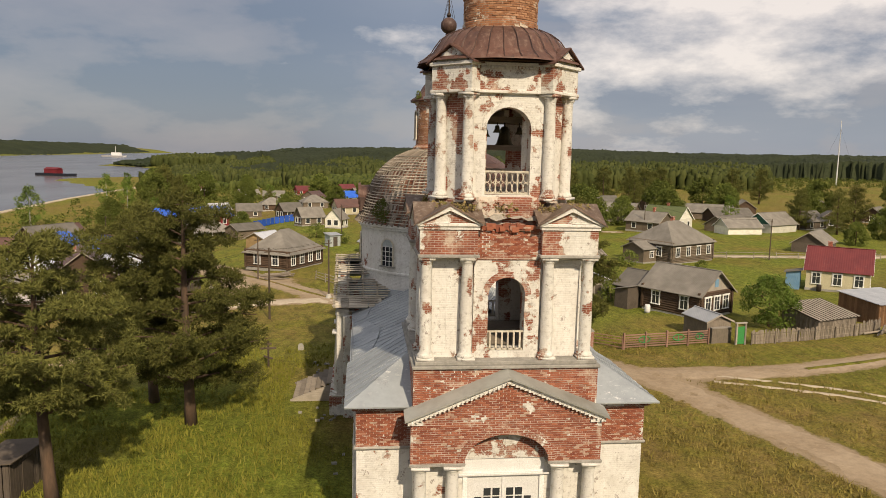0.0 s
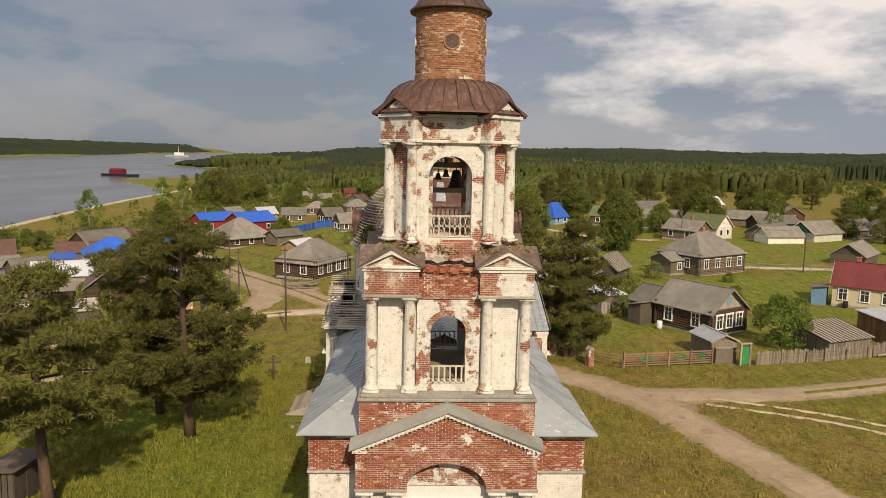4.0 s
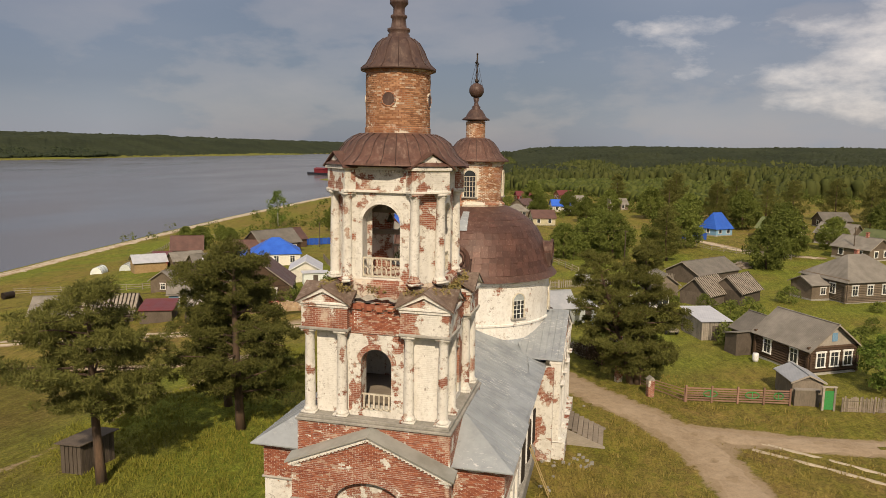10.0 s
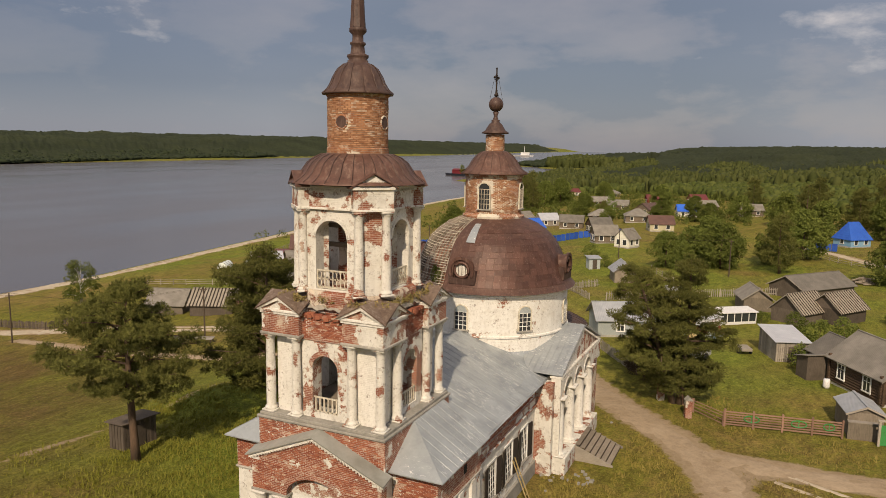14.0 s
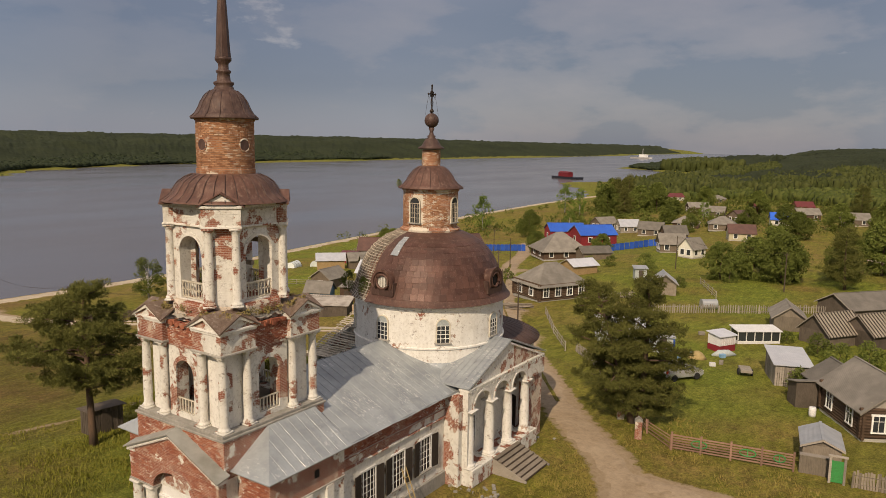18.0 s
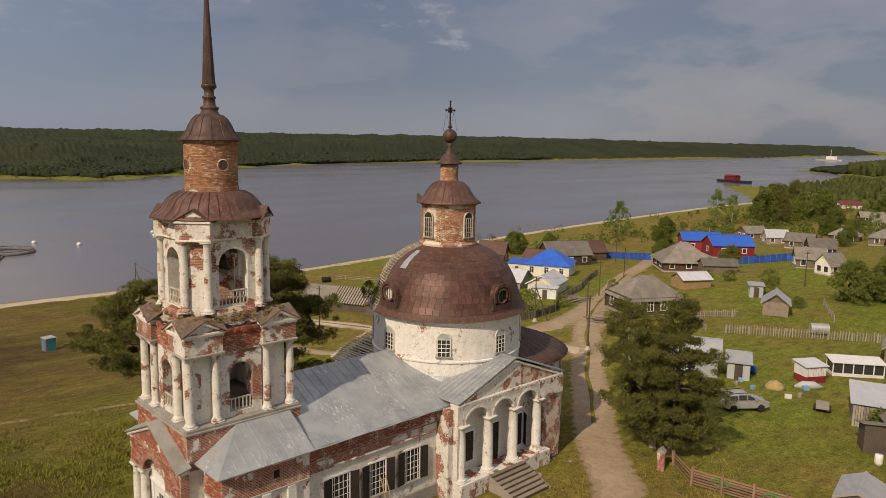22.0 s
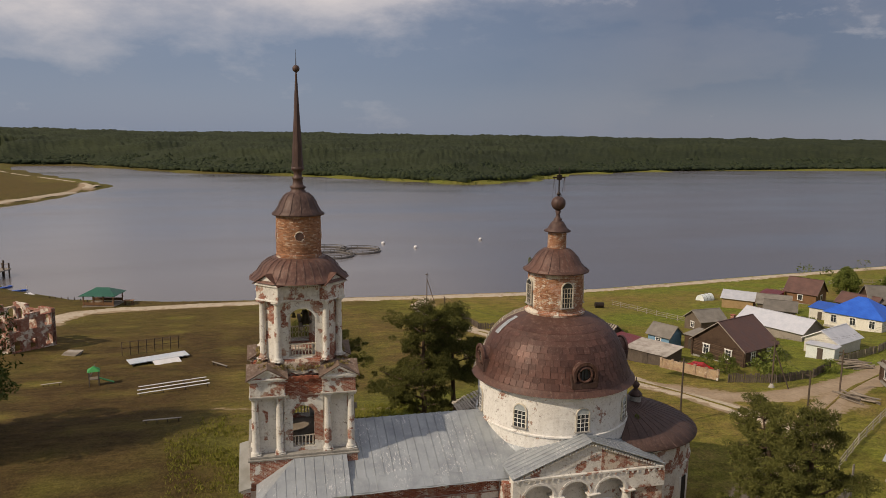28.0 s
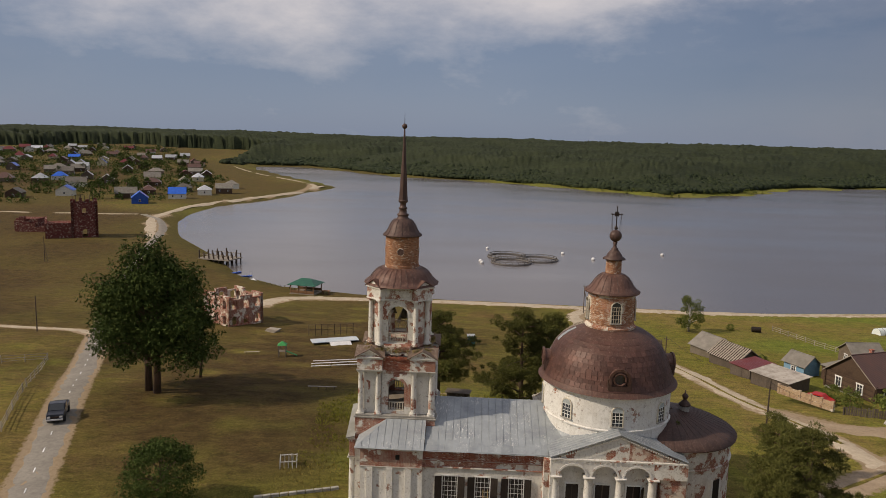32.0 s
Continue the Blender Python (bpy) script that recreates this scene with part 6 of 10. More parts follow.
for z0, a0, a1, mat, lab in ((14.85, -92.5, -84.5, "zinc", "pale sheet patch on the dome"),):
    pts0 = [(dome_radius(z) + 0.09, z) for z in (z0, z0 + 0.35 * (16.0 - z0), z0 + 0.7 * (16.0 - z0), 16.0)]
    part("patch_sheet", lathe(bmesh.new(), pts0, 3, a0, a1, 0, 18.7), mat, church, lab)
r = random.Random(4)
for row in range(11):
    # overlapping sheets, row by row
    z0, z1 = 12.0 + row * 0.385, 12.0 + (row + 1) * 0.385 + 0.06
    if z1 > 16.2:
        break
    r0, r1 = dome_radius(z0) + 0.012, dome_radius(min(z1, 16.3)) + 0.03
    n = max(10, int(2 * math.pi * (r0 + r1) / 2 / 0.5))
    step = 360.0 / n
    bm = bmesh.new()
    for i in range(n):
        a = step * (i + 0.5 * (row % 2)) - 180
        aa = a % 360
        if BARE0 - 4 < aa < BARE1 + 6:
            continue
        b0, b1 = radians(a + 0.04 * step), radians(a + 0.96 * step)
        j = r.uniform(-0.012, 0.02)
        q = [((r0 + 0.02 + j) * math.cos(b0), 18.7 + (r0 + 0.02 + j) * math.sin(b0), z0), ((r0 + 0.02 + j) * math.cos(b1), 18.7 + (r0 + 0.02 + j) * math.sin(b1), z0),
             ((r1 + j * 0.3) * math.cos(b1), 18.7 + (r1 + j * 0.3) * math.sin(b1), z1), ((r1 + j * 0.3) * math.cos(b0), 18.7 + (r1 + j * 0.3) * math.sin(b0), z1)]
        if -100 < a < 40 and row < 10:
            part("roof_sheet", slab(bmesh.new(), q, 0.012), "rust_plate", church)
        else:
            slab(bm, q, 0.012)
    part("sheet_rest", bm, "rust_plate", church)["kind"] = "stuff"
for k, a in enumerate((-90, 0, 90, 180)):
    m = outward(a, 5.0)
    bm = bmesh.new()
    arch_ring(bm, 0.62, 13.1, 0.62, 0.16, -0.72, 0.5, None, 16)
    arch_ring(bm, 0.72, 13.1, 0.72, 0.2, -0.82, -0.66, None, 16, a0=-30, a1=210)
    lu = part("dormer", bm, "rust", church, "rusty round-headed dormer", at=m)
    bm = bmesh.new()
    span(bm, -0.98, -0.62, -0.74, 0.4, 12.2, 13.1), span(bm, 0.62, 0.98, -0.74, 0.4, 12.2, 13.1), span(bm, -0.9, 0.9, -0.76, -0.2, 12.15, 12.55)
    part("dormer_cheek", bm, "rust_dark", lu)
    bm = bmesh.new()
    tube(bm, [(0.5 * math.cos(2 * math.pi * i / 20), -0.72, 13.12 + 0.5 * math.sin(2 * math.pi * i / 20)) for i in range(21)], 0.09, 6)
    part("dormer_ring", bm, "rust", lu)
    part("dormer_pane", prism(bmesh.new(), [(0.5 * math.cos(2 * math.pi * i / 16), 13.12 + 0.5 * math.sin(2 * math.pi * i / 16)) for i in range(16)], -0.6, -0.55), "glass" if k else "plaster", lu)
    bm = bmesh.new()
    for i in range(3):
        span(bm, -0.26 + 0.25 * i, -0.24 + 0.25 * i, -0.66, -0.62, 12.66, 13.58)
    part("dormer_grille", bm, "iron", lu)

# -- lantern, caps and cross --
part("lantern", lathe(bmesh.new(), [(2.2, 16.2), (2.25, 16.4), (2.1, 16.5), (2.03, 16.6), (2.03, 19.15), (2.12, 19.2), (2.14, 19.4)], 40, cx=0, cy=18.7), "lantern", church, "round brick lantern with rests of plaster")
for k in range(4):
    arched_window(church, outward(90 * k - 88, 2.05), 0.43, 16.95, 18.35, 4, 5, "arched lantern window with a grid of bars", "pale_wood")
part("lantern_roof", lathe(bmesh.new(), [(2.0, 19.34), (2.42, 19.36), (2.44, 19.44), (2.1, 19.66), (1.82, 19.98), (1.62, 20.34), (1.32, 20.7), (0.95, 20.96), (0.7, 21.04)], 36, cx=0, cy=18.7), "rust", church, "rusty bell-shaped lantern roof", smooth=True)
part("lantern_neck", lathe(bmesh.new(), [(0.68, 21.0), (0.66, 22.2)], 24, cx=0, cy=18.7), "lantern", church, "small round brick neck")
part("finial_cap", lathe(bmesh.new(), [(0.6, 22.22), (0.98, 22.26), (0.98, 22.34), (0.72, 22.5), (0.62, 22.7), (0.45, 22.95), (0.28, 23.08), (0.32, 23.2), (0.2, 23.26), (0.13, 23.5), (0.22, 23.78), (0.12, 23.84)], 24, cx=0, cy=18.7), "rust_dark", church, smooth=True)
part("finial_ball", lathe(bmesh.new(), [(0.0, 23.8)] + [(0.53 * math.sin(math.pi * i / 12), 24.33 - 0.53 * math.cos(math.pi * i / 12)) for i in range(1, 12)] + [(0.0, 24.86)], 24, cx=0, cy=18.7), "rust_dark", church, "rusty metal ball under the cross", smooth=True)
bm = bmesh.new()
lathe(bm, [(0.0, 24.84), (0.12, 24.9), (0.16, 25.0), (0.1, 25.12), (0.04, 25.2)], 10, cx=0, cy=18.7)
box(bm, 0, 18.7, 25.95, 0.09, 0.07, 1.8), box(bm, 0, 18.7, 26.22, 0.09, 0.86, 0.09)
for y, z in ((18.27, 26.22), (19.13, 26.22), (18.7, 26.85)):
    lathe(bm, [(0, z - 0.1), (0.09, z), (0, z + 0.1)], 8, cx=0, cy=y)
for sx in (-1, 1):
    box(bm, 0, 18.7 + sx * 0.12, 26.34, 0.06, 0.14, 0.14), box(bm, 0, 18.7 + sx * 0.12, 26.1, 0.06, 0.14, 0.14)
cross = part("cross", bm, "iron", church, "wrought iron cross with tie rods")
for sx, sy in ((-1, -1), (-1, 1), (1, -1), (1, 1)):
    part("tie_rod", tube(bmesh.new(), [(0, 18.7 + sy * 0.4, 26.2), (sx * 0.35, 18.7 + sy * 0.35, 24.7)], 0.012, 4), "iron", cross)

def radial_seams(profile, n, cx, cy, a0=0.0, a1=360.0, at=None):
    for k in range(n):
        a = radians(a0 + (a1 - a0) * k / n + 4)
        pts = [(cx + (r + 0.012) * math.cos(a), cy + (r + 0.012) * math.sin(a), z + 0.008) for r, z in profile]
        part("seam", tube(bmesh.new(), pts, 0.016, 4), "rust_dark", church, at=at)


radial_seams([(3.3, 19.58), (3.04, 19.75), (2.8, 19.96), (2.66, 20.2), (2.45, 20.49), (2.12, 20.73), (1.75, 20.89)], 32, 0, 0, at=TOWER)
radial_seams([(1.74, 23.8), (1.5, 24.0), (1.32, 24.3), (1.2, 24.6), (0.98, 24.95), (0.7, 25.18)], 14, 0, 0, at=TOWER)
radial_seams([(2.44, 19.44), (2.1, 19.66), (1.82, 19.98), (1.62, 20.34), (1.32, 20.7), (0.95, 20.96)], 18, 0, 18.7)
radial_seams([(5.87, 7.18), (5.0, 7.62), (3.8, 8.05), (2.4, 8.45), (1.2, 8.7)], 26, 0, 24.5, -22, 202)

# -- apse --
part("apse_wall", lathe(bmesh.new(), [(5.5, 0), (5.5, 0.9), (5.4, 1.0), (5.4, 5.2), (5.5, 5.26), (5.5, 5.36), (5.4, 5.42), (5.4, 6.8), (5.6, 6.95), (5.6, 7.1)], 48, -15, 195, 0, 24.5), "apse", church, "round apse wall of plaster and brick")
part("apse_roof", lathe(bmesh.new(), [(5.55, 7.06), (5.85, 7.1), (5.87, 7.18), (5.0, 7.62), (3.8, 8.05), (2.4, 8.45), (1.2, 8.7), (0.3, 8.78)], 48, -25, 205, 0, 24.5), "rust_dark", church, "dark brown sheet roof of the apse", smooth=True)
part("apse_cupola", lathe(bmesh.new(), [(0.42, 8.4), (0.42, 9.1), (0.55, 9.16), (0.5, 9.26), (0.3, 9.5), (0.14, 9.66), (0.24, 9.82), (0.3, 9.98), (0.22, 10.14), (0.05, 10.26), (0.03, 10.6)], 20, cx=0, cy=25.85), "rust_dark", church, "small rusty cupola on the apse", smooth=True)
part("apse_cupola_neck", lathe(bmesh.new(), [(0.44, 8.4), (0.44, 9.06)], 20, cx=0, cy=25.85), "stone", church)
for a in (35, 90, 145):
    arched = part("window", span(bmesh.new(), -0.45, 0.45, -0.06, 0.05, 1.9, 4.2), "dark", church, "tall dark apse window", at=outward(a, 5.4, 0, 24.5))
    part("window_frame", span(bmesh.new(), -0.55, -0.45, -0.1, 0.05, 1.85, 4.3), "white_paint", arched)
    part("window_frame", span(bmesh.new(), 0.45, 0.55, -0.1, 0.05, 1.85, 4.3), "white_paint", arched)

# -- wooden steps of the porticoes --
for s, side in ((1, "south"), (-1, "north")):
    steps = thing("porch_steps", "weathered plank steps of the %s portico" % side, "steps", group="portico steps")
    for i in range(7):
        x, z = 7.62 + 0.36 * i, 1.18 - 0.16 * i
        part("tread", box(bmesh.new(), s * x, 17.75, z - 0.03, 0.34, 3.5, 0.06, 0, 0.01), "old_wood", steps)
        part("riser", box(bmesh.new(), s * (x + 0.16), 17.75, z - 0.11, 0.03, 3.44, 0.12), "dark_wood", steps)
    for y in (16.0, 19.5):
        part("stringer", prism(bmesh.new(), [(s * 7.4, 0.0), (s * 10.1, 0.0), (s * 10.1, 0.12), (s * 7.5, 1.1), (s * 7.4, 1.1)], y - 0.05, y + 0.05), "grey_wood", steps)
bell = thing("bell", "old bronze bell hanging in the upper belfry", "bell")
part("bell_body", lathe(bmesh.new(), [(0.0, 17.2), (0.12, 17.18), (0.2, 17.05), (0.25, 16.75), (0.33, 16.5), (0.44, 16.38), (0.46, 16.32), (0.38, 16.32), (0.0, 16.9)], 24, cx=0.3, cy=0.3), "bronze", bell, smooth=True)
part("bell_hanger", tube(bmesh.new(), [(0.3, 0.3, 17.1), (0.3, 0.3, 17.5)], 0.04, 6), "iron", bell)
part("clapper", tube(bmesh.new(), [(0.3, 0.3, 17.0), (0.3, 0.3, 16.25)], [0.02, 0.06], 6), "iron", bell)
for x, y, z in ((-0.5, 0.2, 16.75), (0.75, -0.5, 16.85), (-0.2, -0.7, 16.9)):
    sm = thing("bell", "small bronze bell hanging from a beam", "bell", group="small bells")
    part("bell_body", lathe(bmesh.new(), [(0.0, z + 0.3), (0.08, z + 0.28), (0.11, z + 0.12), (0.18, z), (0.0, z + 0.1)], 14, cx=x, cy=y), "bronze", sm, smooth=True)
    part("bell_hanger", tube(bmesh.new(), [(x, y, z + 0.28), (x, y, 17.4)], 0.02, 5), "iron", sm)

# ---- village ----
def window_meshes():
    out = {}
    for key, w, hh in (("small", 0.75, 0.9), ("tall", 0.85, 1.3), ("far", 0.9, 1.1)):
        bm = bmesh.new()
        for s in (-1, 1):
            span(bm, s * w / 2, s * (w / 2 + 0.13), -0.06, 0.02, -hh / 2 - 0.1, hh / 2 + 0.12)
        span(bm, -w / 2 - 0.2, w / 2 + 0.2, -0.08, 0.02, hh / 2, hh / 2 + 0.16)
        span(bm, -w / 2 - 0.16, w / 2 + 0.16, -0.1, 0.02, -hh / 2 - 0.1, -hh / 2)
        fr = finish("window_frame", bm, "white_paint")
        bm = bmesh.new()
        span(bm, -0.025, 0.025, -0.04, 0.01, -hh / 2, hh / 2)
        span(bm, -w / 2, w / 2, -0.04, 0.01, hh * 0.16, hh * 0.16 + 0.045)
        bars = finish("glazing_bar", bm, "white_paint")
        out[key] = (fr, finish("pane", span(bmesh.new(), -w / 2, w / 2, -0.02, 0.015, -hh / 2, hh / 2), "glass"), bars)
    return out


WINDOWS = window_meshes()


def add_window(parent, x, y, z, turn, size="small"):
    """turn: degrees about z so that the window looks outwards along -y at 0."""
    fr, pane, bars = WINDOWS[size]
    win = part("window", pane, None, parent, at=pose(x, y, z, 0, 0, turn))
    part("window_frame", fr, None, win, "white painted window surround")
    if size != "far":
        part("glazing_bar", bars, None, win)
    return win


LOGS = {}


def log_mesh(length, material):
    key = (round(length, 2), material)
    if key not in LOGS:
        LOGS[key] = finish("log", tube(bmesh.new(), [(-length / 2, 0, 0), (length / 2, 0, 0)], 0.145, 7), material)
    return LOGS[key]


def house(name, label, x, y, yaw, L, W, eave, rise, wall, roof, hip=False, over=0.35, win=(0, 0, 0, 0), size="small", chimney=None, logs=False, gable=None, base=True, category="house", thick=0.07, group="", ridge_in=None, spare=False):
    """A small building: ridge along its own x. win: how many windows at the +x end, -x end, -y side and +y side."""
    z0 = h(x, y) - 0.12
    ob = thing(name, label, category, pose(x, y, z0, 0, 0, yaw), group)
    eave, bot = eave + 0.12, 0.35 if base else 0.0
    if base:
        part("foundation", span(bmesh.new(), -L / 2 - 0.05, L / 2 + 0.05, -W / 2 - 0.05, W / 2 + 0.05, 0, bot + 0.05), "stone", ob)
    if logs:
        n = int((eave - bot) / 0.245)
        for i in range(n):
            for s in (-1, 1):
                part("log", log_mesh(L + 0.5, wall), None, ob, at=pose(0, s * (W / 2 - 0.02), bot + 0.12 + 0.245 * i))
                part("log", log_mesh(W + 0.5, wall), None, ob, at=pose(s * (L / 2 - 0.02), 0, bot + 0.24 + 0.245 * i, 0, 0, 90))
        part("wall_core", span(bmesh.new(), -L / 2 + 0.08, L / 2 - 0.08, -W / 2 + 0.08, W / 2 - 0.08, bot, eave), wall, ob)
    else:
        part("wall", span(bmesh.new(), -L / 2, L / 2, -W / 2, W / 2, bot, eave), wall, ob)
    bm = bmesh.new()
    k = rise / (W / 2)
    e = eave - over * k
    top = eave + rise
    if hip:
        q = W / 2 * (ridge_in if ridge_in is not None else 0.95)
        r = max(L / 2 - q, 0.15)
        a = [(-L / 2 - over, -W / 2 - over, e), (L / 2 + over, -W / 2 - over, e), (L / 2 + over, W / 2 + over, e), (-L / 2 - over, W / 2 + over, e)]
        for quad in ([a[0], a[1], (r, 0, top), (-r, 0, top)], [a[2], a[3], (-r, 0, top), (r, 0, top)], [a[1], a[2], (r, 0, top)], [a[3], a[0], (-r, 0, top)]):
            part("roof_slope", slab(bmesh.new(), quad, thick), roof, ob)
    else:
        for s in (-1, 1):
            quad = [(-L / 2 - over, s * (W / 2 + over), e + 0.03), (L / 2 + over, s * (W / 2 + over), e + 0.03), (L / 2 + over, 0, top + 0.03), (-L / 2 - over, 0, top + 0.03)]
            part("roof_slope", slab(bmesh.new(), quad, thick), roof, ob)
        for s in (-1, 1):
            part("gable_wall", prism(bmesh.new(), [(-W / 2, eave), (W / 2, eave), (0, top - 0.06)], -0.07, 0.07, pose(s * (L / 2 - 0.08), 0, 0, 0, 0, 90)), gable or wall, ob)
        if not spare:
            part("ridge_board", span(bmesh.new(), -L / 2 - over - 0.02, L / 2 + over + 0.02, -0.1, 0.1, top + 0.01, top + 0.06), roof, ob)
        for sx in () if spare else (-1, 1):
            for s in (-1, 1):
                bm = bmesh.new()
                prism(bm, [(0, top - 0.13), (s * (W / 2 + over), e - 0.13), (s * (W / 2 + over), e + 0.02), (0, top + 0.02)], -0.025, 0.025, pose(sx * (L / 2 + over), 0, 0, 0, 0, 90))
                part("barge_board", bm, "grey_wood" if wall not in ("pale_wall", "yellow_wall") else "white_paint", ob)
    zc = bot + (eave - bot) * 0.52
    ps = 0.14 if logs else 0.02
    for count, sx in ((win[0], 1), (win[1], -1)):
        for i in range(count):
            add_window(ob, sx * (L / 2 + ps), -W / 2 + W * (i + 0.5) / count * 0.86 + W * 0.07, zc, 90 * sx, size)
    for count, sy in ((win[2], -1), (win[3], 1)):
        for i in range(count):
            add_window(ob, -L / 2 + L * (i + 0.5) / count, sy * (W / 2 + ps), zc, 0 if sy < 0 else 180, size)
    if chimney is not None:
        cx, cy = chimney
        zc = top - abs(cy) * k
        st = part("chimney", span(bmesh.new(), cx - 0.25, cx + 0.25, cy - 0.25, cy + 0.25, zc - 0.5, zc + 0.8), "chimney", ob, "red brick chimney")
        part("chimney_cap", span(bmesh.new(), cx - 0.31, cx + 0.31, cy - 0.31, cy + 0.31, zc + 0.8, zc + 0.9), "chimney", st)
    return ob


def lean_shed(name, label, x, y, yaw, L, W, front, back, wall, roof, category="shed", door=True, over=0.25, planks=False):
    """A shed with a single slope; -y is the front."""
    z0 = h(x, y) - 0.1
    ob = thing(name, label, category, pose(x, y, z0, 0, 0, yaw))
    front, back = front + 0.1, back + 0.1
    bm = bmesh.new()
    prism(bm, [(-W / 2, 0), (W / 2, 0), (W / 2, back), (-W / 2, front)], -L / 2, L / 2, Matrix.Rotation(radians(90), 4, "Z"))
    if planks:
        bm.free()
        n = int(L / 0.19)
        for i in range(n):
            xx = -L / 2 + L * (i + 0.5) / n
            part("plank", span(bmesh.new(), xx - 0.085, xx + 0.085, -W / 2 - 0.02, -W / 2 + 0.02, 0, front), wall, ob)
        m = int(W / 0.3)
        for s in (-1, 1):
            for i in range(m):
                yy = -W / 2 + W * (i + 0.5) / m
                hh = front + (back - front) * (i + 0.5) / m
                part("plank", span(bmesh.new(), s * L / 2 - 0.02, s * L / 2 + 0.02, yy - 0.14, yy + 0.14, 0, hh), wall, ob)
        part("back_wall", span(bmesh.new(), -L / 2, L / 2, W / 2 - 0.03, W / 2 + 0.03, 0, back), wall, ob)
    else:
        part("wall", bm, wall, ob)
    k = (back - front) / W
    part("roof_slope", slab(bmesh.new(), [(-L / 2 - over, -W / 2 - over, front - over * k + 0.08), (L / 2 + over, -W / 2 - over, front - over * k + 0.08), (L / 2 + over, W / 2 + over, back + over * k + 0.08), (-L / 2 - over, W / 2 + over, back + over * k + 0.08)], 0.06), roof, ob)
    if door:
        part("door", span(bmesh.new(), -0.4, 0.4, -W / 2 - 0.06, -W / 2 - 0.02, 0.05, min(front, 1.8)), "dark_plank", ob, "plank door")
    return ob


# -- the dark log house and its yard, south of the road --
izba = house("log_house", "dark log house with white window frames and grey slate roof", 28.7, 42.3, -59.3, 6.9, 5.5, 2.75, 2.1, "log", "slate", over=0.45, win=(3, 0, 2, 1), size="tall", logs=True, gable="grey_wood")
part("attic_window", span(bmesh.new(), 3.44, 3.5, -0.3, 0.3, 3.3, 4.1), "blue_wall", izba, "faded blue attic shutter")
for i in range(13):
    yy = -2.4 + 0.4 * i
    part("gable_board", span(bmesh.new(), 3.39, 3.425, yy - 0.19, yy + 0.19, 2.9, 2.95 + max(0.05, 2.02 * (1 - abs(yy) / 2.75) - 0.1)), "grey_wood", izba)
house("log_annex", "low log annex behind the dark house with slate roof", 25.6, 47.0, -59.3, 3.4, 4.6, 2.3, 1.5, "log", "slate_dark", over=0.3, category="shed")
lean_shed("entrance_porch", "small plank porch with a grey lean-to roof", 23.2, 44.6, 211, 2.4, 1.7, 2.0, 2.4, "dark_plank", "slate", "porch")
house("gate_shed", "small grey plank shed with a pale tin roof", 25.9, 31.9, 100, 3.4, 2.5, 1.8, 0.55, "plank_v", "tin", over=0.2, base=False, category="shed")
lean_shed("plank_shed", "pale plank shed with a pitched tin roof", 20.6, 51.9, 20, 3.2, 5.0, 2.2, 2.7, "grey_wood", "white_tin", planks=True)
house("grey_cottage", "small pale grey cottage with a striped tin roof", 2.7, 53.0, 26, 5.2, 4.6, 2.2, 1.5, "grey_wall", "tin", win=(0, 0, 1, 1), chimney=None)
lean_shed("side_shed", "low grey lean-to shed beside the cottage", 6.9, 55.0, 26, 2.2, 3.0, 1.8, 2.2, "grey_wall", "tin")
house("plank_shed", "grey gabled plank shed at the garden fence", 17, 74.9, 105, 4.85, 3.64, 1.92, 1.31, "plank_v", "slate", base=False, category="shed")
house("old_barn", "old plank barn with a striped board roof", 22.6, 69.9, 55, 5.55, 4.24, 1.71, 1.92, "dark_plank", "board_roof", base=False, category="barn")
house("old_barn", "dark old barn with a collapsing board roof", 26.9, 71.9, 55, 5.54, 4.23, 1.92, 1.81, "dark_plank", "board_roof", base=False, category="barn")
house("long_barn", "long low barn with a sagging dark roof", 24.7, 91.4, 50, 11.15, 6.08, 1.72, 1.62, "dark_plank", "slate_dark", base=False, category="barn")
house("large_house", "large old log house with a grey hipped roof", 44.3, 81.5, 30, 10.6, 8.0, 3.5, 2.9, "log_grey", "slate", hip=True, over=0.5, win=(2, 2, 4, 2), size="tall", chimney=(0.5, 0.4), logs=True)
house("log_annex", "low log annex of the hip-roofed house", 38.2, 78.9, 30, 3.82, 4.03, 2.42, 0.91, "log_grey", "slate", win=(0, 0, 1, 0), category="shed")
red_house = house("red_roofed_house", "pale yellow house with a wine-red metal roof", 54.6, 54.6, -37, 7.0, 5.8, 2.8, 2.5, "yellow_wall", "red_tin", over=0.3, win=(2, 0, 3, 1), size="tall", gable="pale_wall", chimney=(-1.2, 0.3))
lean_shed("blue_porch", "faded blue boarded porch beside the house", 49.3, 55.8, -127, 2.0, 1.6, 2.1, 2.4, "blue_wall", "slate_dark", "porch")
lean_shed("woodshed", "low plank woodshed with a grey board roof", 38.1, 33.7, 21, 5.6, 3.8, 1.5, 2.3, "plank_v", "board_roof", planks=True, door=False)
lean_shed("brown_shed", "brown boarded shed with a grey-blue tin roof", 47.2, 37.5, 15, 6.0, 4.6, 2.1, 2.6, "log_brown", "tin", planks=True, door=False)
house("gabled_shed", "white shed with a grey roof and green gable", 87.5, 125.5, 27, 10, 6.5, 2.0, 2.4, "pale_wall", "slate", gable="teal_tin", base=False, category="barn")
house("grey_barn", "long grey barn with a slate roof", 77.5, 126, 27, 9, 6, 1.6, 2.0, "log_grey", "slate_dark", base=False, category="barn")
house("grey_barn", "old grey barn with a patched roof", 76, 92, 45, 9, 5.5, 1.8, 1.9, "dark_plank", "slate", base=False, category="barn")
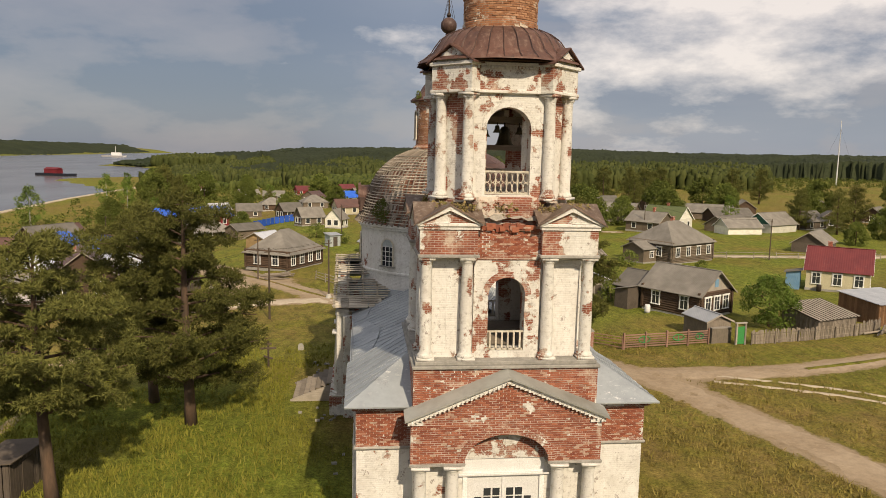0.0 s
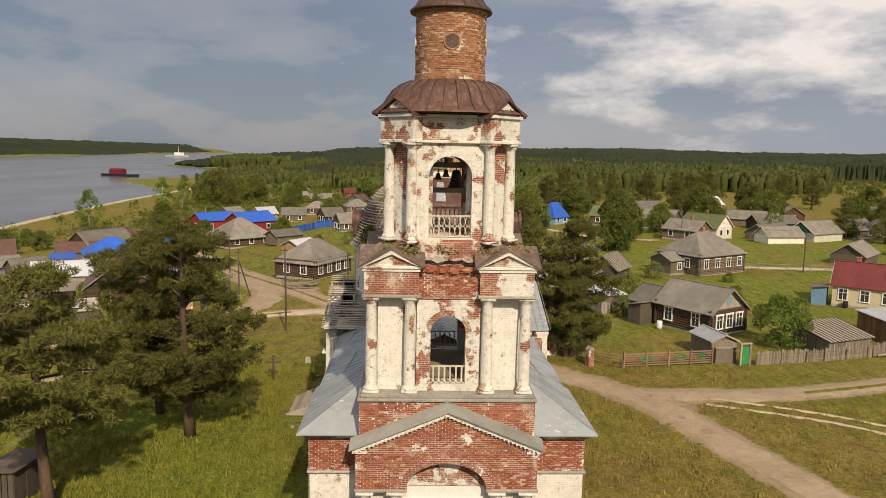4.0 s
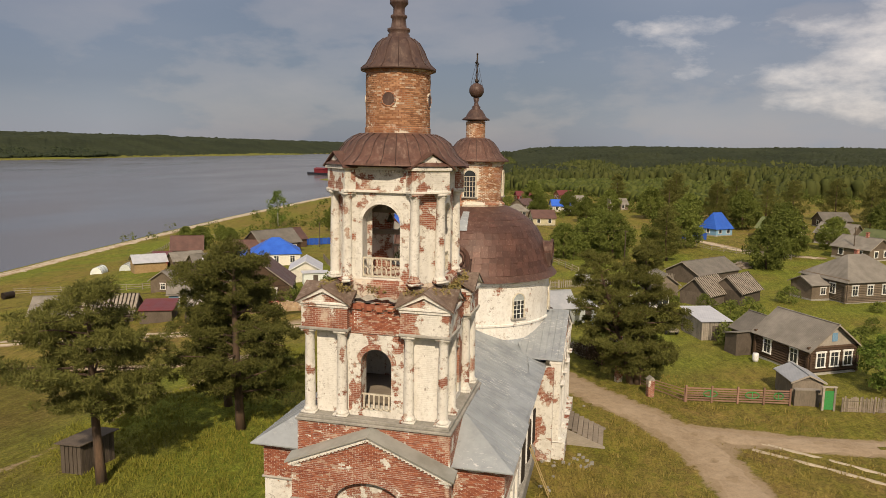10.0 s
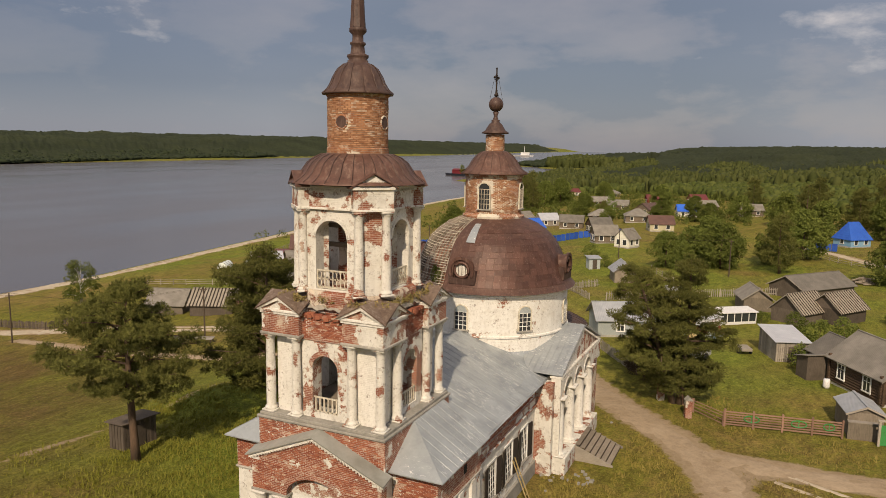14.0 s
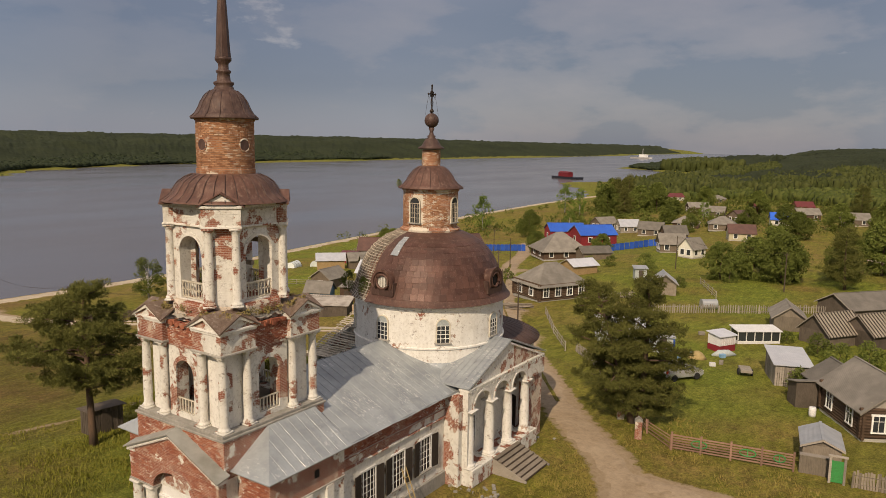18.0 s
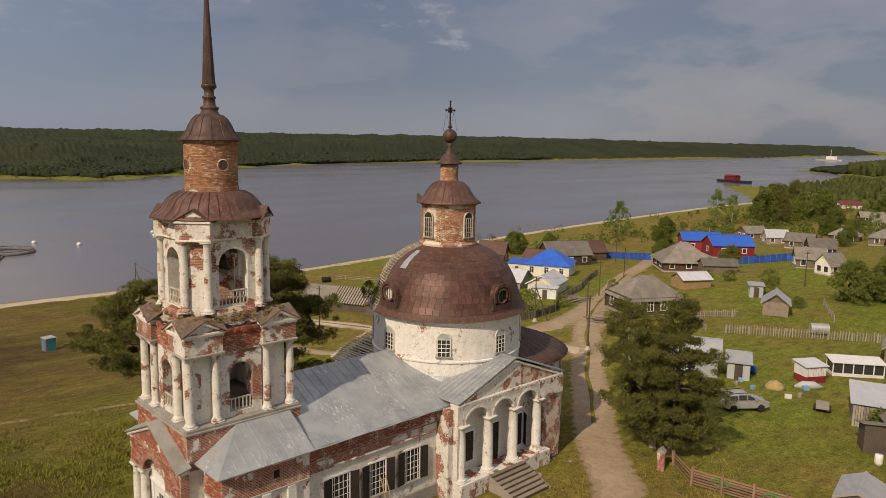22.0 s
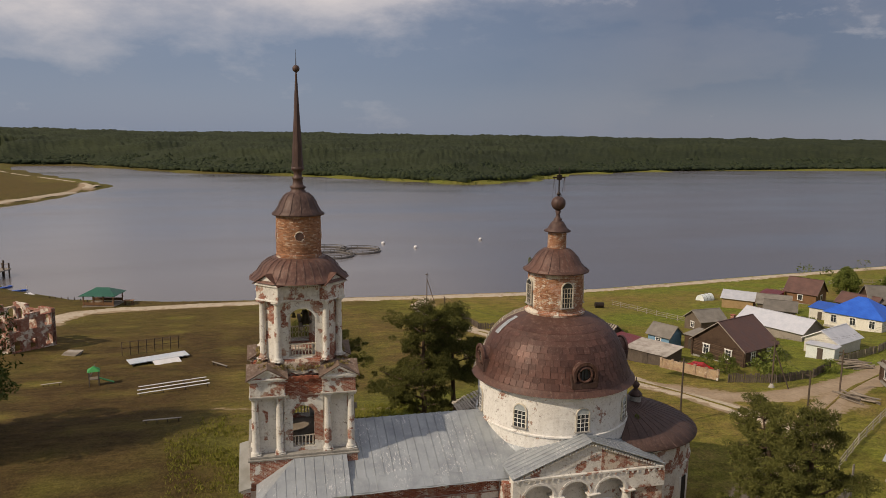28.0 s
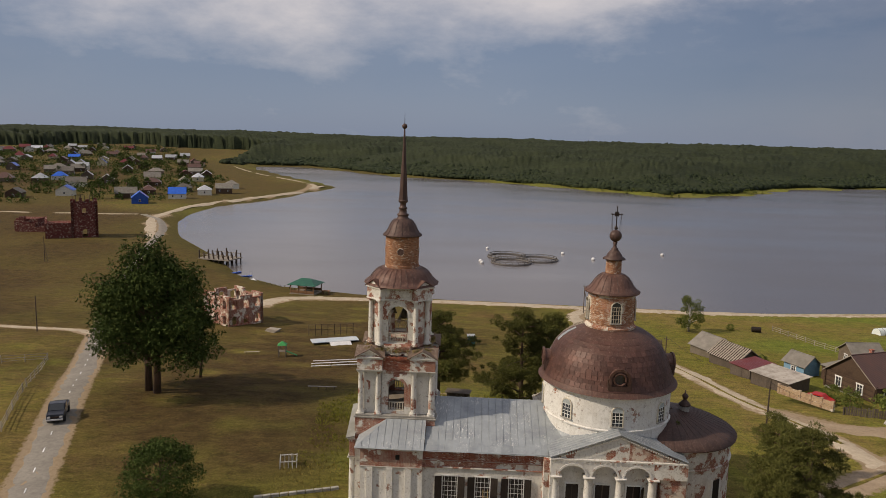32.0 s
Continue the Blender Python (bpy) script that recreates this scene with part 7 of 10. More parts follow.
house("grey_barn", "far grey barn behind the gardens", 88, 157, -30, 12, 6, 2.0, 2.0, "log_grey", "slate", base=False, category="barn")
house("farmhouse", "farmhouse with a whitish roof at the meadow", 95, 205, 20, 8, 7, 2.6, 2.4, "log_grey", "white_tin", win=(1, 1, 2, 2), size="far")
house("green_roofed_house", "white house with a dull green roof", 63.5, 127.5, -52, 9, 6.5, 2.8, 2.6, "pale_wall", "green_tin", win=(2, 0, 2, 2), size="far", chimney=(0, 0.3))
house("grey_house", "old grey house with a red chimney", 58, 124, -52, 8, 6.5, 2.4, 2.0, "log_grey", "slate", win=(2, 0, 2, 2), size="far", chimney=(1, 0))
house("village_house", "grey log house among trees", 61, 150, -40, 8, 6.5, 2.6, 2.2, "log_grey", "slate", win=(2, 1, 2, 2), size="far")
house("village_house", "log house with a green slate roof", 50.1, 157.6, -35, 9.08, 7.06, 2.62, 2.42, "log_grey", "green_tin", win=(2, 1, 2, 2), size="far")
house("village_house", "dark log house at the forest edge", 83, 178, 10, 9, 7, 2.6, 2.4, "log", "slate", win=(2, 1, 2, 2), size="far")
house("grey_barn", "low dark barn beside the meadow", 90, 150, 5, 11, 6, 1.8, 1.8, "log", "slate_dark", base=False, category="barn")
house("grey_barn", "white and grey barn at the meadow", 76, 119, 5, 8, 5.5, 1.7, 1.8, "pale_wall", "slate", base=False, category="barn")
blue = house("blue_roofed_house", "pale house with a steep bright blue roof", 35.6, 161, 40, 5.6, 5.2, 2.3, 3.5, "blue_wall", "blue_tin", hip=True, ridge_in=0.5, win=(1, 1, 2, 2), size="far")
for xx, yy, dz, lab in ((100, 132, 25, "grey barn on the meadow"), (112, 140, 60, "old plank barn on the meadow"), (120, 118, 10, "small farmhouse with slate roof"), (132, 150, 40, "dark plank barn far out"), (108, 175, 70, "log house with slate roof"), (70, 190, 15, "log house under tall trees"), (140, 190, 30, "log house at the meadow's end")):
    house("farm_building", lab, xx, yy, dz, 8, 6, 2.1, 2.1, "log_grey" if xx % 3 else "log", "slate" if yy % 2 else "slate_dark", win=(1, 1, 2, 2), size="far", group="outlying farm buildings")

# -- houses between the church and the lake --
brown = house("brown_roofed_house", "dark log house with a brown metal roof", -40.7, 65, 111, 7.96, 8.41, 2.88, 3.21, "log", "brown_tin", over=0.4, win=(1, 2, 2, 2), size="tall", logs=True, chimney=(0.5, 0.8))
add_window(brown, -3.62, 0, 4.0, -90, "small")
lean_shed("house_annex", "small annex with a pale roof on posts", -47.5, 63.5, 21, 2.25, 3.6, 2.25, 2.59, "log", "slate", "shed")
house("blue_hut", "faded blue plank hut with a grey roof", -50.5, 59.5, 25, 3.85, 3.4, 2.04, 1.36, "blue_wall", "slate", win=(0, 0, 1, 0), base=False, category="hut")
lean_shed("low_shed", "low shed with patched pale board roofing", -42.1, 52.6, 30, 6.41, 4.64, 1.77, 2.21, "dark_plank", "patched_roof")
lean_shed("low_shed", "low shed with a rusty red roof", -49, 51.2, 24, 4.05, 4.95, 1.69, 2.14, "dark_plank", "red_tin")
house("lane_barn", "long dark barn with a slatted roof on the lane", -56, 51, 24, 6.19, 5.28, 1.72, 1.84, "dark_plank", "board_roof", base=False, category="barn")
house("lane_barn", "grey plank barn with a slate roof", -63.9, 49.9, 24, 5.39, 5.39, 1.76, 1.87, "plank_v", "slate", base=False, category="barn")
house("garden_shed", "grey log shed with a plank roof", -63.7, 75.8, 95, 5.43, 4.48, 2.24, 1.53, "log_grey", "slate", win=(0, 1, 0, 0), base=False, category="shed")
house("white_roofed_barn", "long barn under a whitish metal roof", -56.1, 85.4, 20, 12.19, 6.5, 2.09, 1.86, "grey_wood", "white_tin", base=False, category="barn")
house("white_roofed_shed", "pale shed with a whitish metal roof", -42.3, 84, 112, 7.27, 5.14, 2.24, 1.45, "pale_wall", "white_tin", base=False, category="shed")
lean_shed("caravan_hut", "pale green boarded hut beside the white shed", -38.3, 78.6, 30, 3.97, 2.21, 1.99, 1.99, "film", "white_tin", "hut")
house("white_house", "white house with a bright blue hipped roof", -58.6, 105.2, 28, 9.64, 8.47, 2.94, 2.7, "pale_wall", "blue_tin", hip=True, win=(2, 2, 3, 2), size="tall")
lean_shed("blue_annex", "low annex with a bright blue roof", -68, 105.7, 28, 4.1, 4.82, 2.29, 2.77, "pale_wall", "blue_tin")
house("orange_shed", "orange timber shed with a white tin roof", -83.9, 97.9, 45, 6.25, 5.25, 2.38, 1.25, "orange_wall", "white_tin", base=False, category="shed")
house("summer_house", "brown timber house with a dark roof", -87.7, 118.1, 30, 6.85, 6.35, 2.79, 2.79, "log_brown", "brown_tin", win=(1, 1, 1, 1), size="far")
lean_shed("red_shed", "low shed with red walls", -89.5, 110.7, 30, 3.82, 3.82, 2.29, 2.54, "red_wall", "red_tin")
house("row_shed", "grey shed with a plank roof", -77.4, 101.4, 50, 6.16, 4.68, 2.22, 1.48, "log_grey", "slate", base=False, category="shed")
house("row_shed", "old shed beside the white barn", -70.2, 97.1, 50, 5.56, 4.35, 2.17, 1.45, "dark_plank", "slate_dark", base=False, category="shed")
house("row_shed", "brown-roofed shed behind the blue house", -70.2, 116.4, 20, 7.29, 5.35, 2.43, 1.7, "log_grey", "brown_tin", base=False, category="shed")
house("dark_house", "dark log house with a grey gabled roof", -68.1, 122.6, 62, 10.9, 7.51, 3.03, 2.79, "log", "slate_dark", win=(2, 2, 3, 2), size="far")
house("dark_barn", "dark barn behind the log house", -70.3, 135.5, 62, 7.34, 6.11, 2.57, 2.45, "log", "brown_tin", base=False, category="barn")
hip = house("hip_roofed_house", "brown log house with a grey hipped roof", -16.5, 74.5, 62, 8.7, 6.84, 2.69, 2.69, "log", "slate", hip=True, over=0.5, win=(2, 2, 4, 2), size="tall", logs=True)
house("small_shed", "low orange shed with a white roof", -22.6, 99.8, 60, 5.32, 4.04, 1.81, 0.96, "orange_wall", "white_tin", base=False, category="shed")
house("hip_roofed_house", "large log house with a pale hipped roof", -40.8, 130, 45, 10.74, 9.61, 2.49, 3.62, "log", "slate", hip=True, over=0.6, win=(2, 2, 3, 2), size="far")
house("grey_shed", "grey shed beside the large house", -29.9, 124.5, 45, 6.58, 4.38, 1.97, 1.1, "log_grey", "slate_dark", base=False, category="shed")
house("red_house", "red boarded house with a bright blue roof", -45.4, 161.3, 48, 10.44, 8.12, 3.25, 2.2, "red_wall", "blue_tin", win=(1, 1, 2, 2), size="far")
house("red_house", "long wing with a bright blue metal roof", -57.4, 169.4, 40, 10.21, 7.81, 3.6, 1.92, "red_wall", "blue_tin", win=(1, 1, 2, 2), size="far")
house("small_barn", "little grey barn with a tin roof", -3.5, 89.5, 112, 4.48, 3.46, 2.04, 1.32, "plank_v", "tin", base=False, category="barn")
lean_shed("small_hut", "small pale hut in the garden", -10.7, 99, 30, 2.05, 2.05, 1.95, 2.16, "grey_wall", "tin", "hut")
FAR_HOUSES = [(-10.1, 176.8, 20, 7.41, 6.35, "yellow_wall", "brown_tin", "pale yellow house with a dark roof"), (-8.8, 230.1, 15, 7.57, 7.03, "pale_wall", "blue_tin", "white house with a blue roof"),
              (-20.7, 202.1, 15, 8.84, 7.74, "log_grey", "slate", "grey log house with hipped roof"), (-35.5, 216.8, 12, 9.28, 8.12, "log", "slate", "dark log house with hipped roof"),
              (-70, 402.1, 10, 10.8, 9.45, "log_grey", "slate", "far grey house with hipped roof"), (-101, 422.2, 40, 12.87, 10.01, "pale_wall", "red_tin", "pale house with a red roof"),
              (-33.3, 320.5, 20, 8.46, 7.25, "red_wall", "red_tin", "red boarded house"), (-12.8, 306, 30, 7.94, 6.81, "log_brown", "red_tin", "brown house with a red roof"), (-50.3, 202.7, 40, 7.19, 6, "grey_wood", "white_tin", "pale-roofed shed"),
              (-39.4, 193, 10, 8.12, 5.8, "log_grey", "slate_dark", "low grey barn"), (-17.7, 140.5, 30, 6.39, 4.79, "log_grey", "slate", "grey plank shed"), (-11.2, 134.1, 70, 5.21, 4.17, "pale_wall", "slate", "small pale shed"),
              (-24.8, 166.6, 35, 6.6, 5.5, "log", "slate_dark", "dark log shed"), (-65.7, 221.3, 60, 8.81, 6.29, "log_grey", "slate", "grey barn behind bushes"), (-42.5, 282.2, 5, 9.79, 7.34, "log_grey", "slate", "grey log house"),
              (-5.7, 261.9, 30, 8.79, 7.14, "log", "slate", "dark log house"), (-23.1, 238.8, 60, 7.93, 6.8, "log_grey", "brown_tin", "log house with a brown roof"), (-58.7, 318.5, 30, 10.35, 7.76, "log", "slate", "dark house near the lake"), (10.7, 248.6, 20, 8.72, 6.54, "log_grey", "slate", "grey log house by the trees")]
for xx, yy, dz, ll, ww, wall, roof, lab in FAR_HOUSES:
    house("village_house", lab + " in the distant village", xx, yy, dz, ll * 0.88, ww * 0.88, 2.3, 2.0, wall, roof, hip="hipped" in lab, win=(0, 2, 2, 1), size="far", group="houses of the far village", spare=True)

# -- the village across the bay --
r = random.Random(31)
NAMED = [(-279, -191, "pale_wall", "blue_tin"), (-283, -138, "pale_wall", "blue_tin"), (-308, -134, "pale_wall", "white_tin"), (-320, -128, "log", "slate"), (-353, -135, "pale_wall", "slate"), (-254, -143, "strong_blue", "blue_tin"),
         (-366, -168, "pale_wall", "slate"), (-262, -205, "log", "slate_dark"), (-240, -208, "pale_wall", "white_tin"), (-300, -160, "log", "brown_tin"), (-276, -160, "log", "slate")]
ROOFS = ["slate", "slate", "slate_dark", "brown_tin", "white_tin", "tin", "red_tin", "slate", "blue_tin"]
WALLS = ["log", "log_grey", "pale_wall", "log", "yellow_wall", "log_grey"]
while len(NAMED) < 125:
    a, b = r.uniform(-800, -265), r.uniform(-480, -140)
    if b > -135 - (-a - 265) * 0.16 or (a < -385 and b > -142 + (a + 385) * 0.5) or any(math.hypot(a - p[0], b - p[1]) < 15 for p in NAMED):
        continue
    NAMED.append((a, b, r.choice(WALLS), r.choice(ROOFS)))
NAMED = [(1.3 * a - 16, 1.3 * b - 1, wall, roof) for a, b, wall, roof in NAMED]
for a, b, wall, roof in NAMED:
    house("village_house", "small house with a %s in the village across the bay" % ("blue roof" if "blue" in roof else "pale roof" if "tin" in roof and "white" in roof else "dark roof"), a, b, r.choice((20, 25, 110, 115)), r.uniform(10, 14), r.uniform(8, 10),
          r.uniform(3.0, 4.0), r.uniform(2.6, 3.8), wall, roof, hip=r.random() < 0.3, win=(1, 0, 2, 0), size="far", base=False, group="houses across the bay", spare=True)


# -- fences, gates, walls --
def picket_fence(name, label, pts, hgt, gap, wid, material, rails=2, lean=3.0, posts=2.5):
    ob = thing(name, label, "fence")
    rr = random.Random(len(pts) * 13 + int(hgt * 100))
    me = [finish("slat", span(bmesh.new(), -wid / 2, wid / 2, -0.012, 0.012, 0, hgt * k), material) for k in (0.92, 1.0, 1.06)]
    post = finish("post", lathe(bmesh.new(), [(0.07, 0), (0.065, hgt * 1.02), (0.0, hgt * 1.08)], 7), material)
    for (ax, ay), (bx, by) in zip(pts, pts[1:]):
        d = math.hypot(bx - ax, by - ay)
        ang = math.degrees(math.atan2(by - ay, bx - ax))
        for i in range(int(d / gap)):
            f = (i + 0.5) * gap / d
            x, y = ax + (bx - ax) * f, ay + (by - ay) * f
            part("slat", rr.choice(me), None, ob, at=pose(x, y, h(x, y) + rr.uniform(-0.03, 0.05), 0, rr.uniform(-lean, lean), ang))
        for i in range(int(d / posts) + 1):
            f = min(1.0, i * posts / d)
            x, y = ax + (bx - ax) * f, ay + (by - ay) * f
            part("post", post, None, ob, at=pose(x, y, h(x, y) - 0.15, rr.uniform(-3, 3), rr.uniform(-3, 3), 0) @ Matrix.Translation((0.09 * math.sin(radians(ang)), -0.09 * math.cos(radians(ang)), 0)))
        for k in range(rails):
            z = hgt * (0.25 + 0.5 * k)
            part("fence_rail", tube(bmesh.new(), [(ax, ay, h(ax, ay) + z), (bx, by, h(bx, by) + z)], 0.035, 5), material, ob)
    return ob


def pole_fence(name, label, pts, hgt, rails, material, posts=2.4, r=0.04):
    ob = thing(name, label, "fence")
    rr = random.Random(int(pts[0][0] * 10) % 97)
    post = finish("post", lathe(bmesh.new(), [(0.06, 0), (0.055, hgt * 1.1), (0.0, hgt * 1.14)], 6), material)
    for (ax, ay), (bx, by) in zip(pts, pts[1:]):
        d = math.hypot(bx - ax, by - ay)
        n = max(1, int(d / posts))
        for i in range(n + 1):
            f = i / n
            x, y = ax + (bx - ax) * f, ay + (by - ay) * f
            part("post", post, None, ob, at=pose(x, y, h(x, y) - 0.1, rr.uniform(-5, 5), rr.uniform(-5, 5), 0))
        for i in range(n):
            p = [(ax + (bx - ax) * (i + k) / n, ay + (by - ay) * (i + k) / n) for k in (0, 1)]
            for k in range(rails):
                z = hgt * (k + 0.7) / rails
                part("fence_rail", tube(bmesh.new(), [(p[0][0], p[0][1], h(*p[0]) + z + rr.uniform(-0.06, 0.06)), (p[1][0], p[1][1], h(*p[1]) + z + rr.uniform(-0.06, 0.06))], r, 5), material, ob)
    return ob


# painted yard fence with green ovals
yard = thing("yard_fence", "reddish plank yard fence with green oval ornaments", "fence")
FA, FB = Vector((16.4, 27.5)), Vector((24.6, 28.95))
ang = math.degrees(math.atan2(FB.y - FA.y, FB.x - FA.x))
zf = h(20.5, 28.2)
lenf = (FB - FA).length
ym = pose(FA.x, FA.y, zf - 0.05, 0, 0, ang)
for i in range(6):
    part("fence_rail", span(bmesh.new(), 0, lenf, -0.02, 0.02, 0.22 + 0.2 * i, 0.33 + 0.2 * i), "fence_red", yard, at=ym)
for i in range(5):
    x = lenf * i / 4
    part("post", span(bmesh.new(), x - 0.07, x + 0.07, -0.09, 0.06, 0, 1.5), "fence_red", yard, at=ym)
for x in (1.95, 5.3, 7.4):
    wdt = 0.55 if x < 7 else 0.38
    bm = bmesh.new()
    tube(bm, [(x + wdt * math.cos(2 * math.pi * k / 16), -0.05, 0.85 + 0.26 * math.sin(2 * math.pi * k / 16)) for k in range(17)], 0.045, 5)
    o = part("ornament", bm, "green_paint", yard, "green painted oval ornament", at=ym)
    part("ornament_bar", span(bmesh.new(), x - 0.03, x + 0.03, -0.06, -0.03, 0.6, 1.1), "green_paint", o)
pole_fence("rail_fence", "leaning pole fence beside the road", [(16.3, 27.5), (13.9, 29.4), (11.0, 33.5), (8.0, 37.2)], 1.15, 4, "fence_red", 1.6)
picket_fence("picket_fence", "bleached picket fence along the garden", [(8.0, 37.2), (5.2, 40.8), (3.0, 44.4), (-0.5, 48.0)], 1.1, 0.24, 0.12, "grey_wood")
picket_fence("picket_fence", "grey upright plank fence by the road", [(28.3, 28.5), (35.1, 29.7), (40.5, 31.3)], 1.2, 0.17, 0.14, "plank_v")
picket_fence("picket_fence", "grey plank fence beside the brown shed", [(40.6, 31.4), (44.0, 33.0)], 1.2, 0.17, 0.14, "plank_v")
gate = thing("garden_gate", "narrow green gate between grey posts", "gate", pose(27.35, 28.55, h(27.3, 28.5), 0, 0, 10))
part("gate_leaf", span(bmesh.new(), -0.38, 0.38, -0.03, 0.03, 0.08, 1.62), "green_paint", gate)
for s in (-1, 1):
    part("gate_post", span(bmesh.new(), s * 0.45 - 0.08, s * 0.45 + 0.08, -0.08, 0.08, -0.1, 1.9), "grey_wood", gate)
part("gate_beam", span(bmesh.new(), -0.6, 0.6, -0.1, 0.1, 1.9, 2.0), "grey_wood", gate)
lean_shed("gate_wall", "upright grey planks beside the gate", 25.9, 29.3, 10, 2.0, 0.3, 1.3, 1.35, "plank_v", "grey_wood", "fence", door=False, over=0.02)
bp = thing("brick_gatepost", "weathered square brick gate post", "gate post", pose(13.6, 28.1, h(13.6, 28.1) - 0.1, 0, 0, 20))
part("shaft", span(bmesh.new(), -0.27, 0.27, -0.27, 0.27, 0, 1.55, 0.03), "ruin_pale", bp)
part("cap", prism(bmesh.new(), [(-0.32, 1.55), (0.32, 1.55), (0.0, 1.85)], -0.32, 0.32), "stone", bp)
bp2 = copy_thing(bp, pose(11.0, 31.2, h(11, 31.2) - 0.15, 0, 3, 30))
for lab, pts, hg in (("long weathered slat fence across the gardens", [(-2.3, 71), (7.5, 78.8), (17.3, 86.5), (26.8, 92.4)], 1.2), ("grey slat fence behind the small barns", [(-4.5, 69.9), (-9.3, 76.3), (-5.8, 82.5)], 1.1)):
    picket_fence("garden_fence", lab, pts, hg, 0.34, 0.13, "grey_wood", posts=3)
for lab, pts in (("pole fence along a garden plot", [(-0.5, 100.2), (4.7, 89.5)]), ("pole fence of the lake-side plot", [(-92.8, 72.3), (-78.4, 74.6), (-67.1, 77.2)]), ("pole fence across the far meadow", [(25.6, 140), (30.8, 129.8), (44, 118.2)]),
                 ("pole fence along the back lane", [(50, 83), (58, 80.5), (68, 78), (80, 80)]), ("pole fence round the meadow plot", [(-36.4, -62.5), (-39.5, -57.4), (-20.5, -49.1), (-8, -43.5)]), ("long pole fence on the shore plots", [(-99.3, 116), (-113.9, 150.2), (-109.7, 178.1)])):
    pole_fence("pole_fence", lab, pts, 1.15, 3, "grey_wood", 2.8)
picket_fence("lane_fence", "dark plank fence along the shore lane", [(-85, 35.6), (-71.9, 35.2), (-69.8, 42.7)], 1.1, 0.3, 0.22, "dark_plank")
picket_fence("lane_fence", "dark plank fence beside the house yard", [(-27.3, 54.5), (-25.2, 59.9), (-26.9, 66.8), (-32.4, 74.8)], 1.15, 0.26, 0.2, "dark_plank")
picket_fence("lane_fence", "grey plank fence of the white house yard", [(-34.4, 78.1), (-38.6, 89), (-45.6, 101.6), (-50.6, 111.6)], 1.2, 0.3, 0.22, "plank_v")
pole_fence("yard_rail_fence", "grey rail fence beside the road", [(-1.5, 47.5), (-6, 54), (-11.4, 62.7)], 1.1, 3, "grey_wood", 2.2)
for lab, pts in (("bright blue sheet fence", [(-69.8, 142.4), (-56.6, 143.3)]), ("bright blue sheet fence by the red house", [(-35.5, 145.9), (-27.2, 153.4), (-16.7, 157.4)]), ("blue sheet fence of the blue house", [(25.6, 146.5), (31.8, 147.3)])):
    ob = thing("sheet_fence", lab, "fence")
    for (ax, ay), (bx, by) in zip(pts, pts[1:]):
        d, an = math.hypot(bx - ax, by - ay), math.degrees(math.atan2(by - ay, bx - ax))
        n = int(d / 1.15)
        for i in range(n):
            x, y = ax + (bx - ax) * (i + 0.5) / n, ay + (by - ay) * (i + 0.5) / n
            part("fence_sheet", span(bmesh.new(), -0.57, 0.57, -0.02, 0.02, 0.05, 1.75), "strong_blue", ob, at=pose(x, y, h(x, y), 0, 0, an))
wl = thing("brick_yard_wall", "low tan brick wall with piers beside the lane", "wall")
WA, WB = Vector((-34.3, 49.2)), Vector((-27.3, 53.9))
an = math.degrees(math.atan2(WB.y - WA.y, WB.x - WA.x))
wm = pose(WA.x, WA.y, h(-26, 47) - 0.1, 0, 0, an)
for i in range(5):
    w0 = 7.6 * i / 5
    part("wall_panel", span(bmesh.new(), w0 + 0.16, w0 + 7.6 / 5 - 0.16, -0.1, 0.1, 0, 1.25), "tan_brick", wl, at=wm)
for i in range(6):
    w0 = 7.6 * i / 5
    part("pier", span(bmesh.new(), w0 - 0.17, w0 + 0.17, -0.17, 0.17, 0, 1.4, 0.02), "tan_brick", wl, at=wm)


# -- poles and wires --
POLES = [(-69, 27.9, 6.6), (-44.5, 36.2, 6.5), (-23.4, 57.8, 6.3), (-61.1, 134.4, 6.2), (-106.3, 33.3, 6.8), (-14.3, 39.4, 6.9), (-9.2, 50.5, 6.6), (59.9, 79.2, 6.6), (-18.7, 63.4, 5.5), (-31.4, 84.6, 6.3), (-43, 110.1, 6.3), (-59.9, -71.7, 6.5), (-153.9, -127.3, 8), (12.3, 102.6, 6.5), (-9.6, 116.9, 6.5), (26.6, 146.4, 6.5), (56, 122, 6.5)]
tops = []
for i, (x, y, hh) in enumerate(POLES):
    p = thing("utility_pole", "weathered wooden utility pole with a crossarm", "utility pole", pose(x, y, h(x, y) - 0.2, 0, 0, 40), "utility poles")
    part("pole_shaft", lathe(bmesh.new(), [(0.11, 0), (0.075, hh + 0.2)], 8), "dark_wood", p)
    part("crossarm", span(bmesh.new(), -0.45, 0.45, -0.04, 0.04, hh - 0.25, hh - 0.15), "dark_wood", p)
    for xx in (-0.38, 0.38):
        part("insulator", lathe(bmesh.new(), [(0.03, hh - 0.15), (0.05, hh - 0.08), (0.03, hh + 0.02)], 6), "float", p)
    if i in (2, 4, 12):
        part("brace", tube(bmesh.new(), [(1.9, 0.6, 0), (0.05, 0, hh * 0.8)], 0.08, 6), "dark_wood", p)
    if i in (2, 6):
        part("concrete_foot", lathe(bmesh.new(), [(0.42, 0), (0.36, 0.3), (0.16, 0.7)], 8), "stone", p)
    tops.append(Vector((x, y, h(x, y) + hh)))
